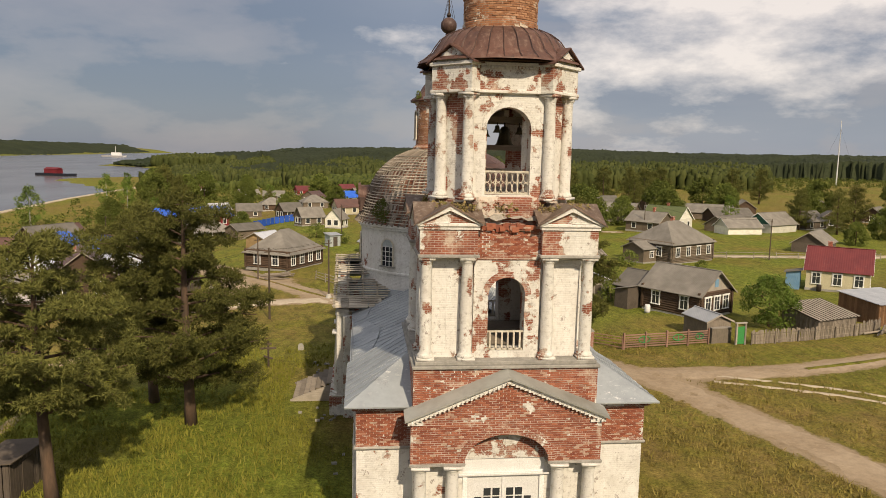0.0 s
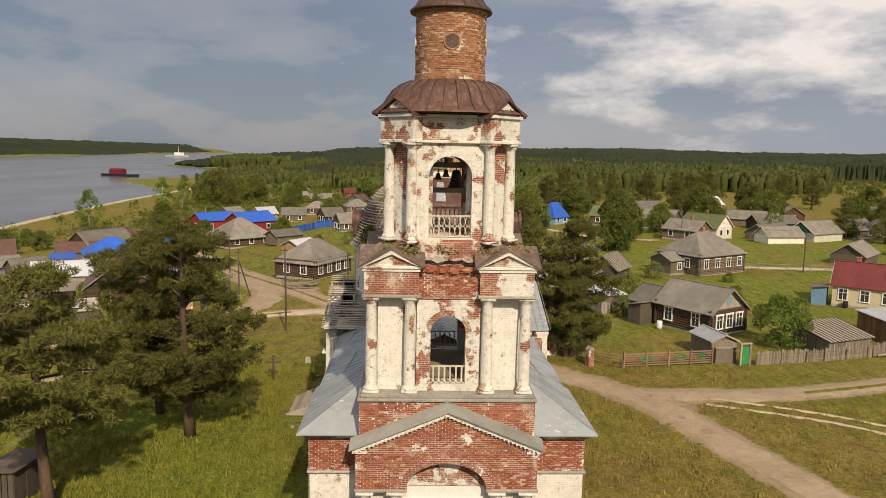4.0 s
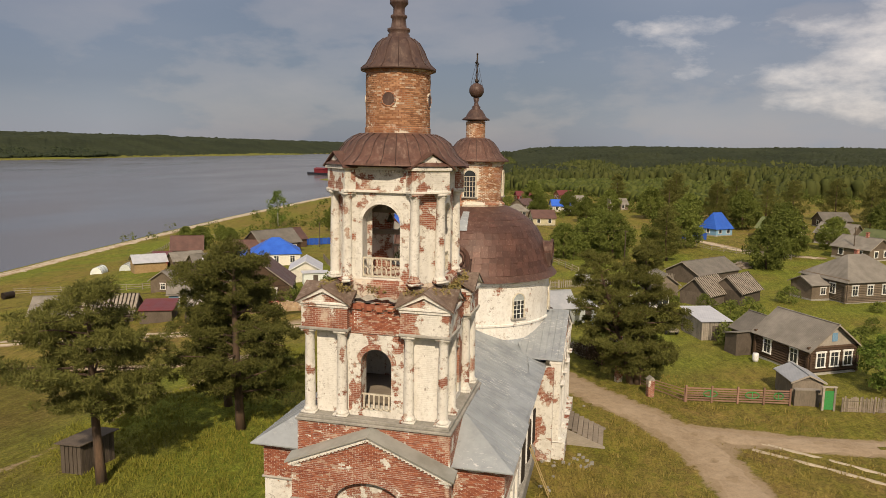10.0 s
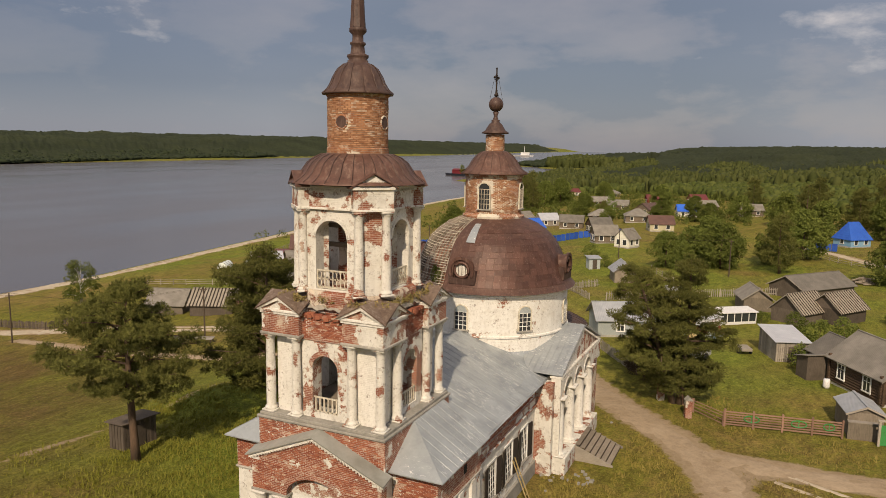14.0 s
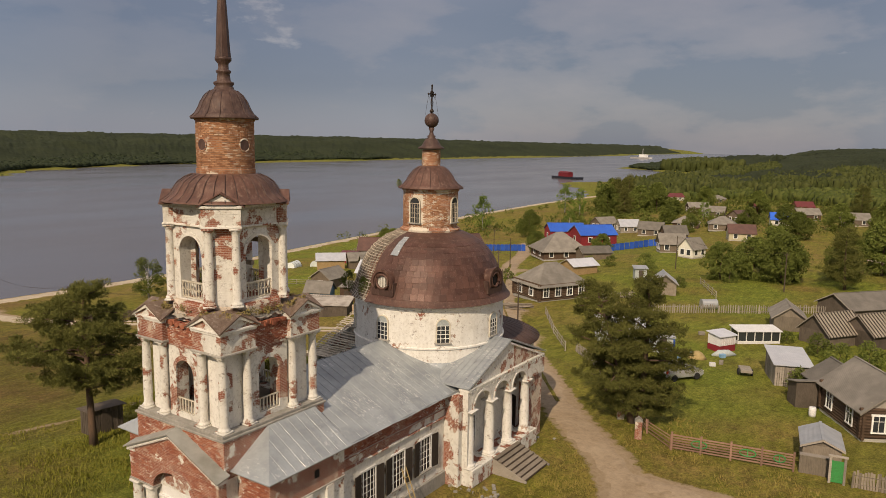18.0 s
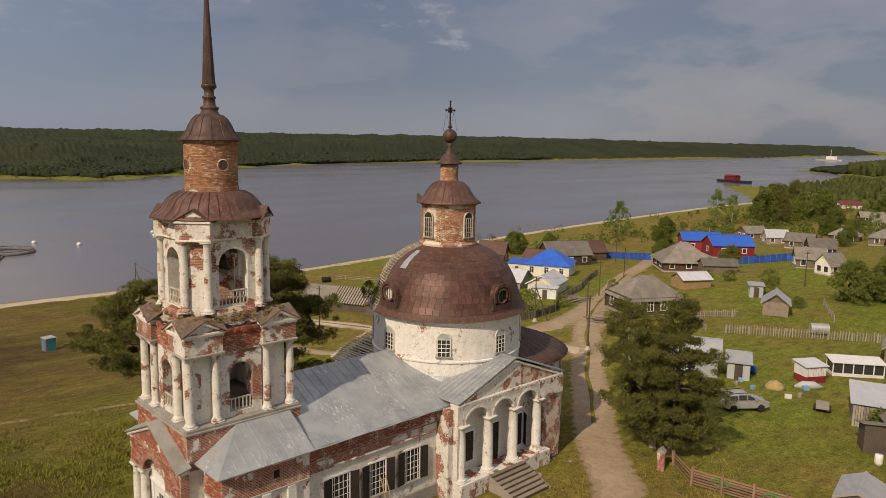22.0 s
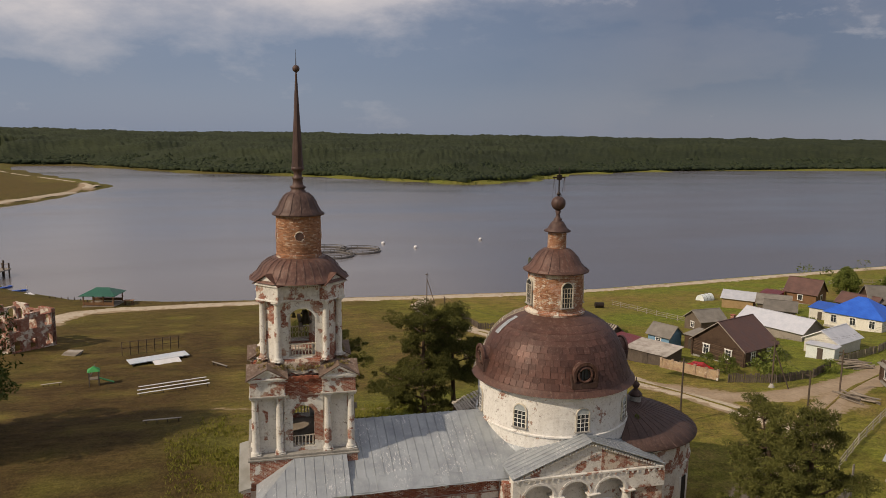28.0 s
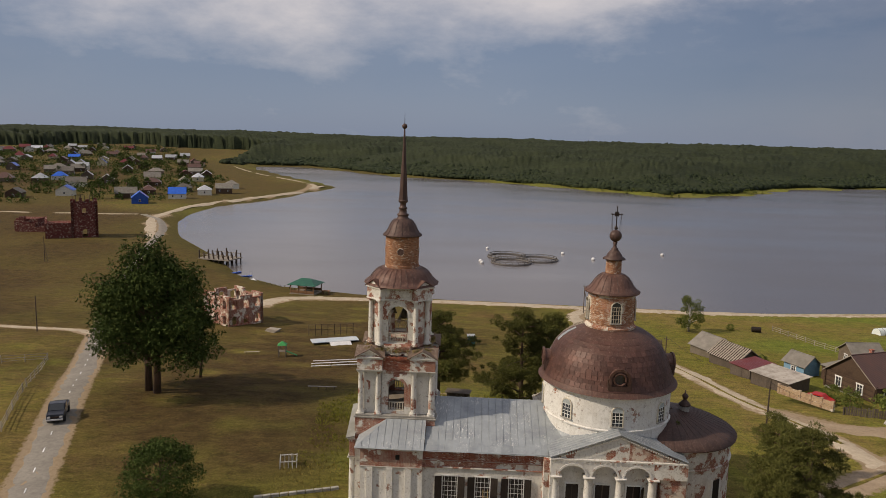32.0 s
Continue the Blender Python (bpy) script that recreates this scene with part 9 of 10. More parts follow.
shore = seg_distance(spots[:, 0], spots[:, 1], LAKE, True)
dist = np.hypot(spots[:, 0], spots[:, 1])
spots, dist = spots[(dist < 560) | (shore < 75)], dist[(dist < 560) | (shore < 75)]
rs = np.random.RandomState(6)
tall = 8.2 + np.clip(dist - 300, 0, 500) * 0.012 + rs.normal(0, 1.1, len(spots)) + 2.0 * wave(spots[:, 0], spots[:, 1], 70, 3)
light = (dist + 50 * wave(spots[:, 0], spots[:, 1], 80, 17) + rs.normal(0, 25, len(spots)) < 455) & (spots[:, 0] > -150) & (spots[:, 0] < 0.28 * spots[:, 1] + rs.normal(0, 10, len(spots)))
tall = np.clip(tall * np.where(light, 0.6, 1.0), 3.0, 20)
wide = spots[:, 2] * rs.uniform(1.35, 2.1, len(spots))
far_side = spots[:, 0] < -300
close = polar_spots(25, 430, 1500, 0.0030, 2.0, FAN0, FAN1)
back = seg_distance(close[:, 0], close[:, 1], LAKE, True)
close, back = close[(back < 80) & (close[:, 0] < -300)], back[(back < 80) & (close[:, 0] < -300)]
low = np.clip((4.6 + rs.normal(0, 0.8, len(close)) + 1.2 * wave(close[:, 0], close[:, 1], 60, 3)) * 1.35 * (0.6 + 0.75 * np.clip((back - 28) / 52, 0, 1)), 3, 18)
conifer_field("shore_forest", "dark mixed trees along the far shore of the lake", close[:, :2], low, close[:, 2] * rs.uniform(2.0, 3.8, len(close)), "forest", 28, 0.04, ((0.0, 1.0, 1.0), (0.4, 1.15, 1.0), (0.75, 0.95, 0.75), (0.93, 0.5, 0.4)))
for key, lab, pick, mat in (("forest_edge", "olive green pines and spruces beyond the village", ~light & ~far_side, "pine_forest"),):
    conifer_field(key, lab, spots[pick, :2], tall[pick], wide[pick], mat, 8, 0.2, ((0.0, 1.1, 1.15), (0.35, 1.2, 1.05), (0.68, 1.15, 0.75), (0.88, 0.8, 0.4)))
conifer_field("young_forest", "light green young trees before the dark forest", spots[light, :2], tall[light], wide[light], "young_forest", 9, 0.15, ((0.0, 0.9, 0.95), (0.4, 1.15, 0.95), (0.72, 1.05, 0.7), (0.9, 0.6, 0.35)))

# young light growth before the forest and along the bank
r = np.random.RandomState(12)
q = np.stack([r.uniform(-110, 420, 5200), r.uniform(150, 640, 5200)], 1)
line = 205 + 0.62 * np.maximum(q[:, 0], 0) + 22 * wave(q[:, 0], q[:, 1], 90, 3)
q = q[(q[:, 1] > line) & ~forest_mask(q[:, 0], q[:, 1]) & ~in_lake(q[:, 0], q[:, 1])]
bank = np.stack([r.uniform(-135, -85, 60), r.uniform(150, 430, 60)], 1)
marsh = np.stack([r.uniform(-650, -510, 700), r.uniform(30, 410, 700)], 1)
marsh = marsh[~in_lake(marsh[:, 0], marsh[:, 1])]
q = np.concatenate([q, bank[~in_lake(bank[:, 0], bank[:, 1])], marsh[:220]])
c3 = np.concatenate([q, (height(q[:, 0], q[:, 1]) + 0.9)[:, None]], 1)
tagged(new("young_growth", cloud_mesh("young_growth", c3, r.uniform(0.9, 2.4, len(q)), 46, 0.75, "leaf", 5, 0.9)), "light green young trees and bushes before the forest", "bushes", kind="stuff")


# tufts of tall grass round the church
def grass(name, label, count, box4, material, seed, size, avoid=1.0):
    r = np.random.RandomState(seed)
    x, y = r.uniform(box4[0], box4[1], count), r.uniform(box4[2], box4[3], count)
    keep = np.ones(count, dtype=bool)
    for mat, w, pts in ROADS.values():
        keep &= seg_distance(x, y, pts) > w / 2 + 0.3
    keep &= seg_distance(x, y, ASPHALT) > 3.2
    keep &= ~((np.abs(x) < 6.3) & (y > -4) & (y < 30)) & ~((np.abs(x) < 10.4) & (y > 13) & (y < 23))
    keep &= ~((np.hypot((x + 12) / 22, (y + 25) / 14) < 1.0) | (y < -13 + 3 * wave(x, y, 7, 2)))
    keep &= wave(x, y, 9, seed) > r.uniform(-1.2, 0.9, count)
    out = np.hypot((x - (box4[0] + box4[1]) / 2) / (box4[1] - box4[0]), (y - (box4[2] + box4[3]) / 2) / (box4[3] - box4[2])) * 2
    keep &= out + 0.25 * wave(x, y, 12, seed + 1) < r.uniform(0.45, 1.05, count)
    x, y = x[keep], y[keep]
    z = height(x, y)
    n = len(x)
    per = 4
    xs, ys, zs = np.repeat(x, per) + r.normal(0, 0.12, n * per), np.repeat(y, per) + r.normal(0, 0.12, n * per), np.repeat(z, per) - 0.03
    a, t = r.uniform(0, 2 * np.pi, n * per), r.normal(0, 0.35, (n * per, 2))
    ln, w = size * r.uniform(0.5, 1.3, n * per), 0.035 * r.uniform(0.6, 1.5, n * per)
    v = np.stack([np.stack([xs - w * np.cos(a), ys - w * np.sin(a), zs], 1), np.stack([xs + w * np.cos(a), ys + w * np.sin(a), zs], 1), np.stack([xs + t[:, 0] * ln, ys + t[:, 1] * ln, zs + ln], 1)], 1).reshape(-1, 3)
    me = bpy.data.meshes.new(name)
    me.vertices.add(len(v))
    me.vertices.foreach_set("co", v.ravel())
    m = n * per
    me.loops.add(m * 3)
    me.loops.foreach_set("vertex_index", np.arange(m * 3))
    me.polygons.add(m)
    me.polygons.foreach_set("loop_start", np.arange(0, m * 3, 3))
    me.update()
    me.materials.append(M[material])
    return tagged(new(name, me), label, "grass", kind="stuff")


grass("tall_grass", "tufts of dry and green meadow grass", 34000, (-6, 30, -26, 34), "dry_grass", 3, 0.24)
grass("green_grass", "long fresh grass on the north side of the church", 34000, (-30, -1, -20, 36), "green_grass", 4, 0.28)
r = np.random.RandomState(15)
n = 300
side = r.randint(0, 4, n)
u, w = r.uniform(-2.7, 2.7, n), r.uniform(2.35, 3.0, n)
gx, gy = np.where(side == 0, u, np.where(side == 1, w, np.where(side == 2, u, -w))), np.where(side == 0, -w, np.where(side == 1, u, np.where(side == 2, w, u)))
tagged(new("ledge_grass", cloud_mesh("ledge_grass", np.stack([gx, gy, 13.95 + r.uniform(-0.1, 0.15, n)], 1), r.uniform(0.06, 0.16, n), 14, 0.13, "ledge_leaf", 9, 0.9)), "dry grass growing on the ledge of the bell tower", "grass", kind="stuff")

# ---- things on the meadow, the shore and in the yards ----
def suv():
    """A compact estate car; nose along +x."""
    ob = thing("car", "silver compact off-road car parked on the grass", "car", pose(12.0, 45.0, h(12, 45) + 0.02, 0, 0, 54))
    prof = [(-2.12, 0.42), (-2.15, 0.9), (-2.0, 1.08), (-1.75, 1.5), (-1.5, 1.62), (-0.2, 1.66), (0.25, 1.6), (0.95, 1.12), (1.7, 1.02), (2.1, 0.86), (2.15, 0.45), (1.85, 0.3), (-1.85, 0.3)]
    bm = prism(bmesh.new(), prof, -0.86, 0.86)
    for v in bm.verts:
        if v.co.z > 1.15:
            v.co.y *= 0.82
    bmesh.ops.bevel(bm, geom=bm.edges[:], offset=0.06, segments=2, affect="EDGES")
    body = part("body", bm, "silver_car", ob)
    for s in (-1, 1):
        bm = bmesh.new()
        for x0, x1, t0, t1 in ((-1.62, -0.95, 1.5, 1.54), (-0.85, -0.1, 1.55, 1.56), (0.0, 0.78, 1.54, 1.2)):
            vs = [bm.verts.new((x0 - 0.12 if x0 < -1.5 else x0, s * 0.845, 1.12)), bm.verts.new((x1, s * 0.845, 1.12)), bm.verts.new((min(x1, 0.3), s * 0.735, t0)), bm.verts.new((x0, s * 0.735, t0))]
            bm.faces.new(vs)
        part("side_window", bm, "glass", ob)
        part("headlight", block(2.08, s * 0.62, 0.78, 0.1, 0.36, 0.16, bevel=0.02), "lamp_glass", ob)
        part("tail_light", block(-2.1, s * 0.72, 0.95, 0.1, 0.18, 0.3, bevel=0.02), "red_car", ob)
        part("mirror", block(0.75, s * 0.95, 1.15, 0.12, 0.2, 0.14, bevel=0.02), "silver_car", ob)
        part("roof_rail", tube(bmesh.new(), [(-1.4, s * 0.6, 1.66), (-0.2, s * 0.6, 1.73), (0.1, s * 0.6, 1.66)], 0.03, 5), "iron", ob)
        for x in (-1.32, 1.32):
            wm = pose(x, s * 0.8, 0.34, 90, 0, 0)
            wh = part("wheel", lathe(bmesh.new(), [(0.2, -0.11), (0.32, -0.11), (0.35, -0.06), (0.35, 0.06), (0.32, 0.11), (0.2, 0.11)], 20), "rubber", ob, at=wm)
            part("rim", lathe(bmesh.new(), [(0.0, -0.09), (0.21, -0.09), (0.21, 0.09), (0.0, 0.09)], 12), "lamp_glass", wh)
    for q, nm in (([(0.35, -0.68, 1.56), (0.35, 0.68, 1.56), (0.98, 0.78, 1.14), (0.98, -0.78, 1.14)], "windscreen"), ([(-1.74, -0.66, 1.52), (-1.74, 0.66, 1.52), (-2.04, 0.74, 1.1), (-2.04, -0.74, 1.1)], "rear_window")):
        bm = bmesh.new()
        bm.faces.new([bm.verts.new((x + (0.03 if x > 0 else -0.03), y, z + 0.02)) for x, y, z in q])
        part(nm, bm, "glass", ob)
    part("bumper", block(2.12, 0, 0.5, 0.12, 1.6, 0.2, bevel=0.03), "silver_car", ob)
    part("number_plate", block(2.19, 0, 0.5, 0.02, 0.5, 0.11), "float", ob)
    return ob


suv()


def truck():
    ob = thing("pickup_truck", "dark pickup truck on the asphalt road", "car", pose(-12.6, -39.9, h(-12.6, -39.9) + 0.06, 0, 0, 22) @ Matrix.Scale(1.011, 4))
    prof = [(-2.3, 0.55), (-2.3, 1.15), (-0.55, 1.15), (-0.45, 1.75), (0.55, 1.78), (1.15, 1.2), (2.25, 1.08), (2.35, 0.55), (2.0, 0.42), (-2.0, 0.42)]
    bm = prism(bmesh.new(), prof, -0.85, 0.85)
    bmesh.ops.bevel(bm, geom=bm.edges[:], offset=0.05, segments=2, affect="EDGES")
    part("body", bm, "dark_car", ob)
    part("load_bed", block(-1.45, 0, 1.16, 1.5, 1.4, 0.06), "rubber", ob)
    bm = bmesh.new()
    bm.faces.new([bm.verts.new(p) for p in ((0.62, -0.7, 1.76), (0.62, 0.7, 1.76), (1.2, 0.76, 1.24), (1.2, -0.76, 1.24))])
    part("windscreen", bm, "glass", ob)
    for s in (-1, 1):
        part("side_window", block(0.15, s * 0.855, 1.48, 0.85, 0.02, 0.4), "glass", ob)
        part("headlight", block(2.33, s * 0.6, 0.85, 0.06, 0.3, 0.18), "lamp_glass", ob)
        for x in (-1.45, 1.45):
            wh = part("wheel", lathe(bmesh.new(), [(0.2, -0.12), (0.34, -0.12), (0.38, -0.06), (0.38, 0.06), (0.34, 0.12), (0.2, 0.12)], 18), "rubber", ob, at=pose(x, s * 0.8, 0.38, 90))
            part("rim", lathe(bmesh.new(), [(0.0, -0.1), (0.2, -0.1), (0.2, 0.1), (0.0, 0.1)], 12), "lamp_glass", wh)
    part("grille", block(2.36, 0, 0.82, 0.04, 0.8, 0.22), "iron", ob)
    part("bumper", block(2.38, 0, 0.56, 0.12, 1.6, 0.18, bevel=0.03), "lamp_glass", ob)


truck()
rc = thing("car", "small red car behind the brick wall", "car", pose(-33.3, 54.3, h(-33.3, 54.3), 0, 0, 46) @ Matrix.Scale(1.079, 4))
bm = prism(bmesh.new(), [(-1.7, 0.35), (-1.7, 0.85), (-1.2, 0.95), (-0.8, 1.32), (0.45, 1.34), (0.95, 0.95), (1.65, 0.82), (1.7, 0.35)], -0.75, 0.75)
bmesh.ops.bevel(bm, geom=bm.edges[:], offset=0.05, segments=2, affect="EDGES")
part("body", bm, "red_car", rc)
part("window_band", block(-0.2, 0, 1.1, 1.3, 1.52, 0.26), "glass", rc)
for x in (-1.05, 1.05):
    for s in (-1, 1):
        part("wheel", lathe(bmesh.new(), [(0.0, -0.1), (0.3, -0.1), (0.3, 0.1), (0.0, 0.1)], 14), "rubber", rc, at=pose(x, s * 0.68, 0.3, 90))

# graveside cross, dark hut and bench on the north meadow
cr = thing("wooden_cross", "dark wooden memorial cross with three bars", "cross", pose(-12.4, 23.4, h(-12.4, 23.4) - 0.1, 0, 0, 5))
part("upright", block(0, 0, 1.05, 0.14, 0.12, 2.1, bevel=0.01), "dark_wood", cr)
part("crossbar", block(0, -0.01, 1.55, 1.15, 0.11, 0.13, bevel=0.01), "dark_wood", cr)
part("top_bar", block(0, -0.01, 1.88, 0.5, 0.11, 0.11, bevel=0.01), "dark_wood", cr)
part("slanted_bar", prism(bmesh.new(), [(-0.35, 0.92), (0.35, 0.68), (0.35, 0.8), (-0.35, 1.04)], -0.06, 0.05), "dark_wood", cr)
gs = thing("gravestone", "small grey gravestone in the grass", "gravestone", pose(-10.4, 27.8, h(-10.4, 27.8) - 0.05, 0, 0, 15))
part("stone_slab", prism(bmesh.new(), [(-0.22, 0), (0.22, 0), (0.22, 0.42), (0.12, 0.55), (-0.12, 0.55), (-0.22, 0.42)], -0.06, 0.06), "stone", gs)
lean_shed("dark_hut", "small dark plank hut under the pine", -22.2, 5.1, 82, 2.6, 1.7, 2.0, 1.85, "dark_plank", "dark_plank", "hut", planks=True)
bench = thing("stage_bench", "long low plank platform on short posts", "platform", pose(-43.8, 33, h(-43.8, 33), 0, 0, 28) @ Matrix.Scale(1.106, 4))
for i in range(4):
    part("plank", block(0, -0.5 + 0.33 * i, 0.62, 5.0, 0.3, 0.05), "grey_wood", bench)
for x in (-2.3, -0.8, 0.8, 2.3):
    for y in (-0.5, 0.5):
        part("leg", block(x, y, 0.3, 0.1, 0.1, 0.62), "dark_wood", bench)
toilet = thing("outhouse", "turquoise and pink metal outhouse on the meadow", "outhouse", pose(-64.1, 6.6, h(-64.1, 6.6), 0, 0, 10) @ Matrix.Scale(1.168, 4))
part("cabin", block(0, 0, 0.75, 1.2, 1.1, 1.5, bevel=0.02), "teal_wall", toilet)
part("door", block(0.35, -0.57, 0.7, 0.5, 0.04, 1.3), "purple_wall", toilet)
part("roof_sheet", block(0, 0, 1.53, 1.35, 1.25, 0.06), "tin", toilet)

# playground, stage and planks towards the lake
st = thing("stage", "pale blue wooden stage platform on the meadow", "stage", pose(-60.5, -17.7, h(-60.5, -17.7), 0, 0, 112) @ Matrix.Scale(1.157, 4))
part("stage_floor", block(0, 0, 0.42, 7.2, 2.2, 0.1), "stage_blue", st)
part("stage_ramp", prism(bmesh.new(), [(-2.0, 0.02), (-2.0, 0.1), (0.0, 0.44), (0.0, 0.3)], -1.6, 1.6, pose(0.6, -1.1, 0, 0, 0, 90) ), "float", st)
for x in (-3.3, -1.1, 1.1, 3.3):
    for y in (-0.9, 0.9):
        part("leg", block(x, y, 0.18, 0.12, 0.12, 0.4), "dark_wood", st)
fr = thing("post_frame", "row of dark posts joined by thin rails", "frame", pose(-67.4, -19.7, h(-67.4, -19.7), 0, 0, 105) @ Matrix.Scale(1.178, 4))
for i in range(8):
    part("post", tube(bmesh.new(), [(-3.5 + i, 0, 0), (-3.5 + i, 0, 1.9)], 0.05, 5), "dark_wood", fr)
for z in (1.0, 1.8):
    part("fence_rail", tube(bmesh.new(), [(-3.5, 0, z), (3.5, 0, z)], 0.03, 4), "dark_wood", fr)
for k, (x, y, an, ln) in enumerate(((-42.6, -13.5, 106, 8.6), (-43.8, -13.7, 106, 8.6), (-44.9, -13.9, 106, 8.2), (-28.2, -13.1, 92, 3.8), (-54, -8.7, 40, 3.4), (-49.8, -29.3, 105, 2.4))):
    b = thing("long_bench", "long pale spectator bench on low feet" if k < 3 else "weathered plank bench lying in the grass", "bench", pose(x, y, h(x, y), 0, 0, an), "meadow benches")
    part("bench_board", block(0, 0, 0.36 + 0.12 * (k if k < 3 else 0), ln, 0.28, 0.05), "float" if k < 3 else "grey_wood", b)
    for i in range(4):
        part("bench_leg", block(-ln / 2 + 0.3 + (ln - 0.6) * i / 3, 0, (0.34 + 0.12 * (k if k < 3 else 0)) / 2, 0.08, 0.22, 0.36 + 0.12 * (k if k < 3 else 0)), "dark_wood", b)
pg = thing("playground_tower", "small wooden playground tower with green roof and slide", "playground", pose(-48.9, -24, h(-48.9, -24), 0, 0, 100) @ Matrix.Scale(1.122, 4))
for x in (-0.5, 0.5):
    for y in (-0.5, 0.5):
        part("post", block(x, y, 0.9, 0.1, 0.1, 1.8), "old_wood", pg)
part("deck", block(0, 0, 0.8, 1.1, 1.1, 0.06), "old_wood", pg)
part("roof_sheet", lathe(bmesh.new(), [(0.95, 1.75), (0.0, 2.3)], 4, 45, 405), "green_paint", pg)
part("slide", prism(bmesh.new(), [(0.5, 0.8), (2.1, 0.1), (2.1, 0.16), (0.5, 0.86)], -0.25, 0.25), "green_paint", pg)
part("swing_frame", tube(bmesh.new(), [(-0.6, 1.6, 0), (0, 1.6, 1.6), (0, 2.8, 1.6), (-0.6, 2.8, 0)], 0.05, 5), "old_wood", pg)
pile = thing("board_pile", "small pile of pale boards in the grass", "boards", pose(-68.8, -31.4, h(-68.8, -31.4), 0, 0, 60) @ Matrix.Scale(1.182, 4))
for i in range(5):
    part("board", block(0.05 * i, 0.08 * i, 0.06 + 0.09 * i, 2.0, 1.2, 0.08, 4 * i), "grey_wood", pile)
gf = thing("grave_fence", "small white fence round a grave with a cross", "grave", pose(-3.3, -11.2, h(-3.3, -11.2), 0, 0, 12))
for i in range(5):
    for s in (-1, 1):
        part("picket", block(-0.8 + 0.4 * i, s * 0.8, 0.4, 0.06, 0.05, 0.8), "float", gf)
        part("picket", block(s * 0.8, -0.8 + 0.4 * i, 0.4, 0.05, 0.06, 0.8), "float", gf)
for s in (-1, 1):
    part("fence_rail", block(0, s * 0.8, 0.7, 1.66, 0.05, 0.07), "float", gf)
    part("fence_rail", block(s * 0.8, 0, 0.7, 0.05, 1.66, 0.07), "float", gf)
part("memorial_stone", block(0, 0.3, 0.55, 0.5, 0.12, 1.1, bevel=0.03), "stone", gf)
kerb = thing("garden_kerb", "low broken stone kerb before the church", "kerb")
for i in range(10):
    x, y = 3.6 - 0.26 * i, -12.2 + 0.72 * i
    part("kerb_stone", block(x, y, h(x, y) + 0.12, 0.3, 0.7, 0.34, 20 + 3 * math.sin(i * 2.3), bevel=0.03), "stone", kerb)
lad = thing("ladder", "pale wooden ladder leaning on the nave wall", "ladder")
for s in (-1, 1):
    part("ladder_rail", tube(bmesh.new(), [(7.0, 8.0 + s * 0.2, 0), (5.75, 8.0 + s * 0.2, 3.0)], 0.035, 5), "hay", lad)
for i in range(8):
    f = (i + 0.5) / 8
    part("rung", tube(bmesh.new(), [(7.0 - 1.25 * f, 7.8, 3.0 * f), (7.0 - 1.25 * f, 8.2, 3.0 * f)], 0.02, 4), "hay", lad)

# shore: pavilion, jetty, raft, boats, cages, buoys, barge
pv = thing("pavilion", "open timber pavilion with a green hipped roof", "pavilion", pose(-122.4, -37.3, h(-122.4, -37.3), 0, 0, 78) @ Matrix.Scale(1.342, 4))
part("pavilion_floor", block(0, 0, 0.15, 5.2, 4.2, 0.2), "old_wood", pv)
for x in (-2.4, -0.8, 0.8, 2.4):
    for y in (-1.9, 1.9):
        part("post", block(x, y, 1.1, 0.16, 0.16, 2.1), "log_brown", pv)
for s in (-1, 1):
    part("parapet_board", block(0, s * 1.9, 0.6, 4.8, 0.06, 0.5), "log_brown", pv)
for quad in ([(-2.9, -2.4, 2.0), (2.9, -2.4, 2.0), (1.0, 0, 3.0), (-1.0, 0, 3.0)], [(2.9, 2.4, 2.0), (-2.9, 2.4, 2.0), (-1.0, 0, 3.0), (1.0, 0, 3.0)], [(2.9, -2.4, 2.0), (2.9, 2.4, 2.0), (1.0, 0, 3.0)], [(-2.9, 2.4, 2.0), (-2.9, -2.4, 2.0), (-1.0, 0, 3.0)]):
    part("roof_slope", slab(bmesh.new(), quad, 0.08), "teal_tin", pv)
tb = thing("picnic_table", "small timber table beside the pavilion", "table", pose(-121.8, -31.9, h(-121.8, -31.9), 0, 0, 80) @ Matrix.Scale(1.342, 4))
part("tabletop", block(0, 0, 0.72, 1.6, 0.9, 0.06), "log_brown", tb)
for s in (-1, 1):
    part("table_leg", block(s * 0.6, 0, 0.35, 0.1, 0.7, 0.7), "log_brown", tb)
jt = thing("jetty", "old timber pier on piles with upright posts", "jetty", pose(-172, -78, WATER, 0, 0, 75) @ Matrix.Scale(1.327, 4))
part("deck", block(0, 0, 1.3, 9.0, 6.0, 0.25), "grey_wood", jt)
for i in range(7):
    for j in range(4):
        part("pile", tube(bmesh.new(), [(-4.2 + 1.4 * i, -2.7 + 1.8 * j, -2.0), (-4.2 + 1.4 * i, -2.7 + 1.8 * j, 2.6 + 0.9 * ((i * 5 + j * 3) % 4 == 0))], 0.16, 6), "dark_wood", jt)
for j in (-2.7, 2.7):
    part("fence_rail", tube(bmesh.new(), [(-4.3, j, 2.4), (4.3, j, 2.4)], 0.08, 5), "grey_wood", jt)
rt = thing("raft", "low pale floating raft with a mast at the shore", "raft", pose(-141.7, -58.1, WATER, 0, 0, 30) @ Matrix.Scale(1.339, 4))
part("raft_deck", block(0, 0, 0.25, 5.0, 2.4, 0.35, bevel=0.05), "float", rt)
part("raft_mast", tube(bmesh.new(), [(0, 0, 0.4), (0, 0, 2.4)], 0.06, 5), "float", rt)
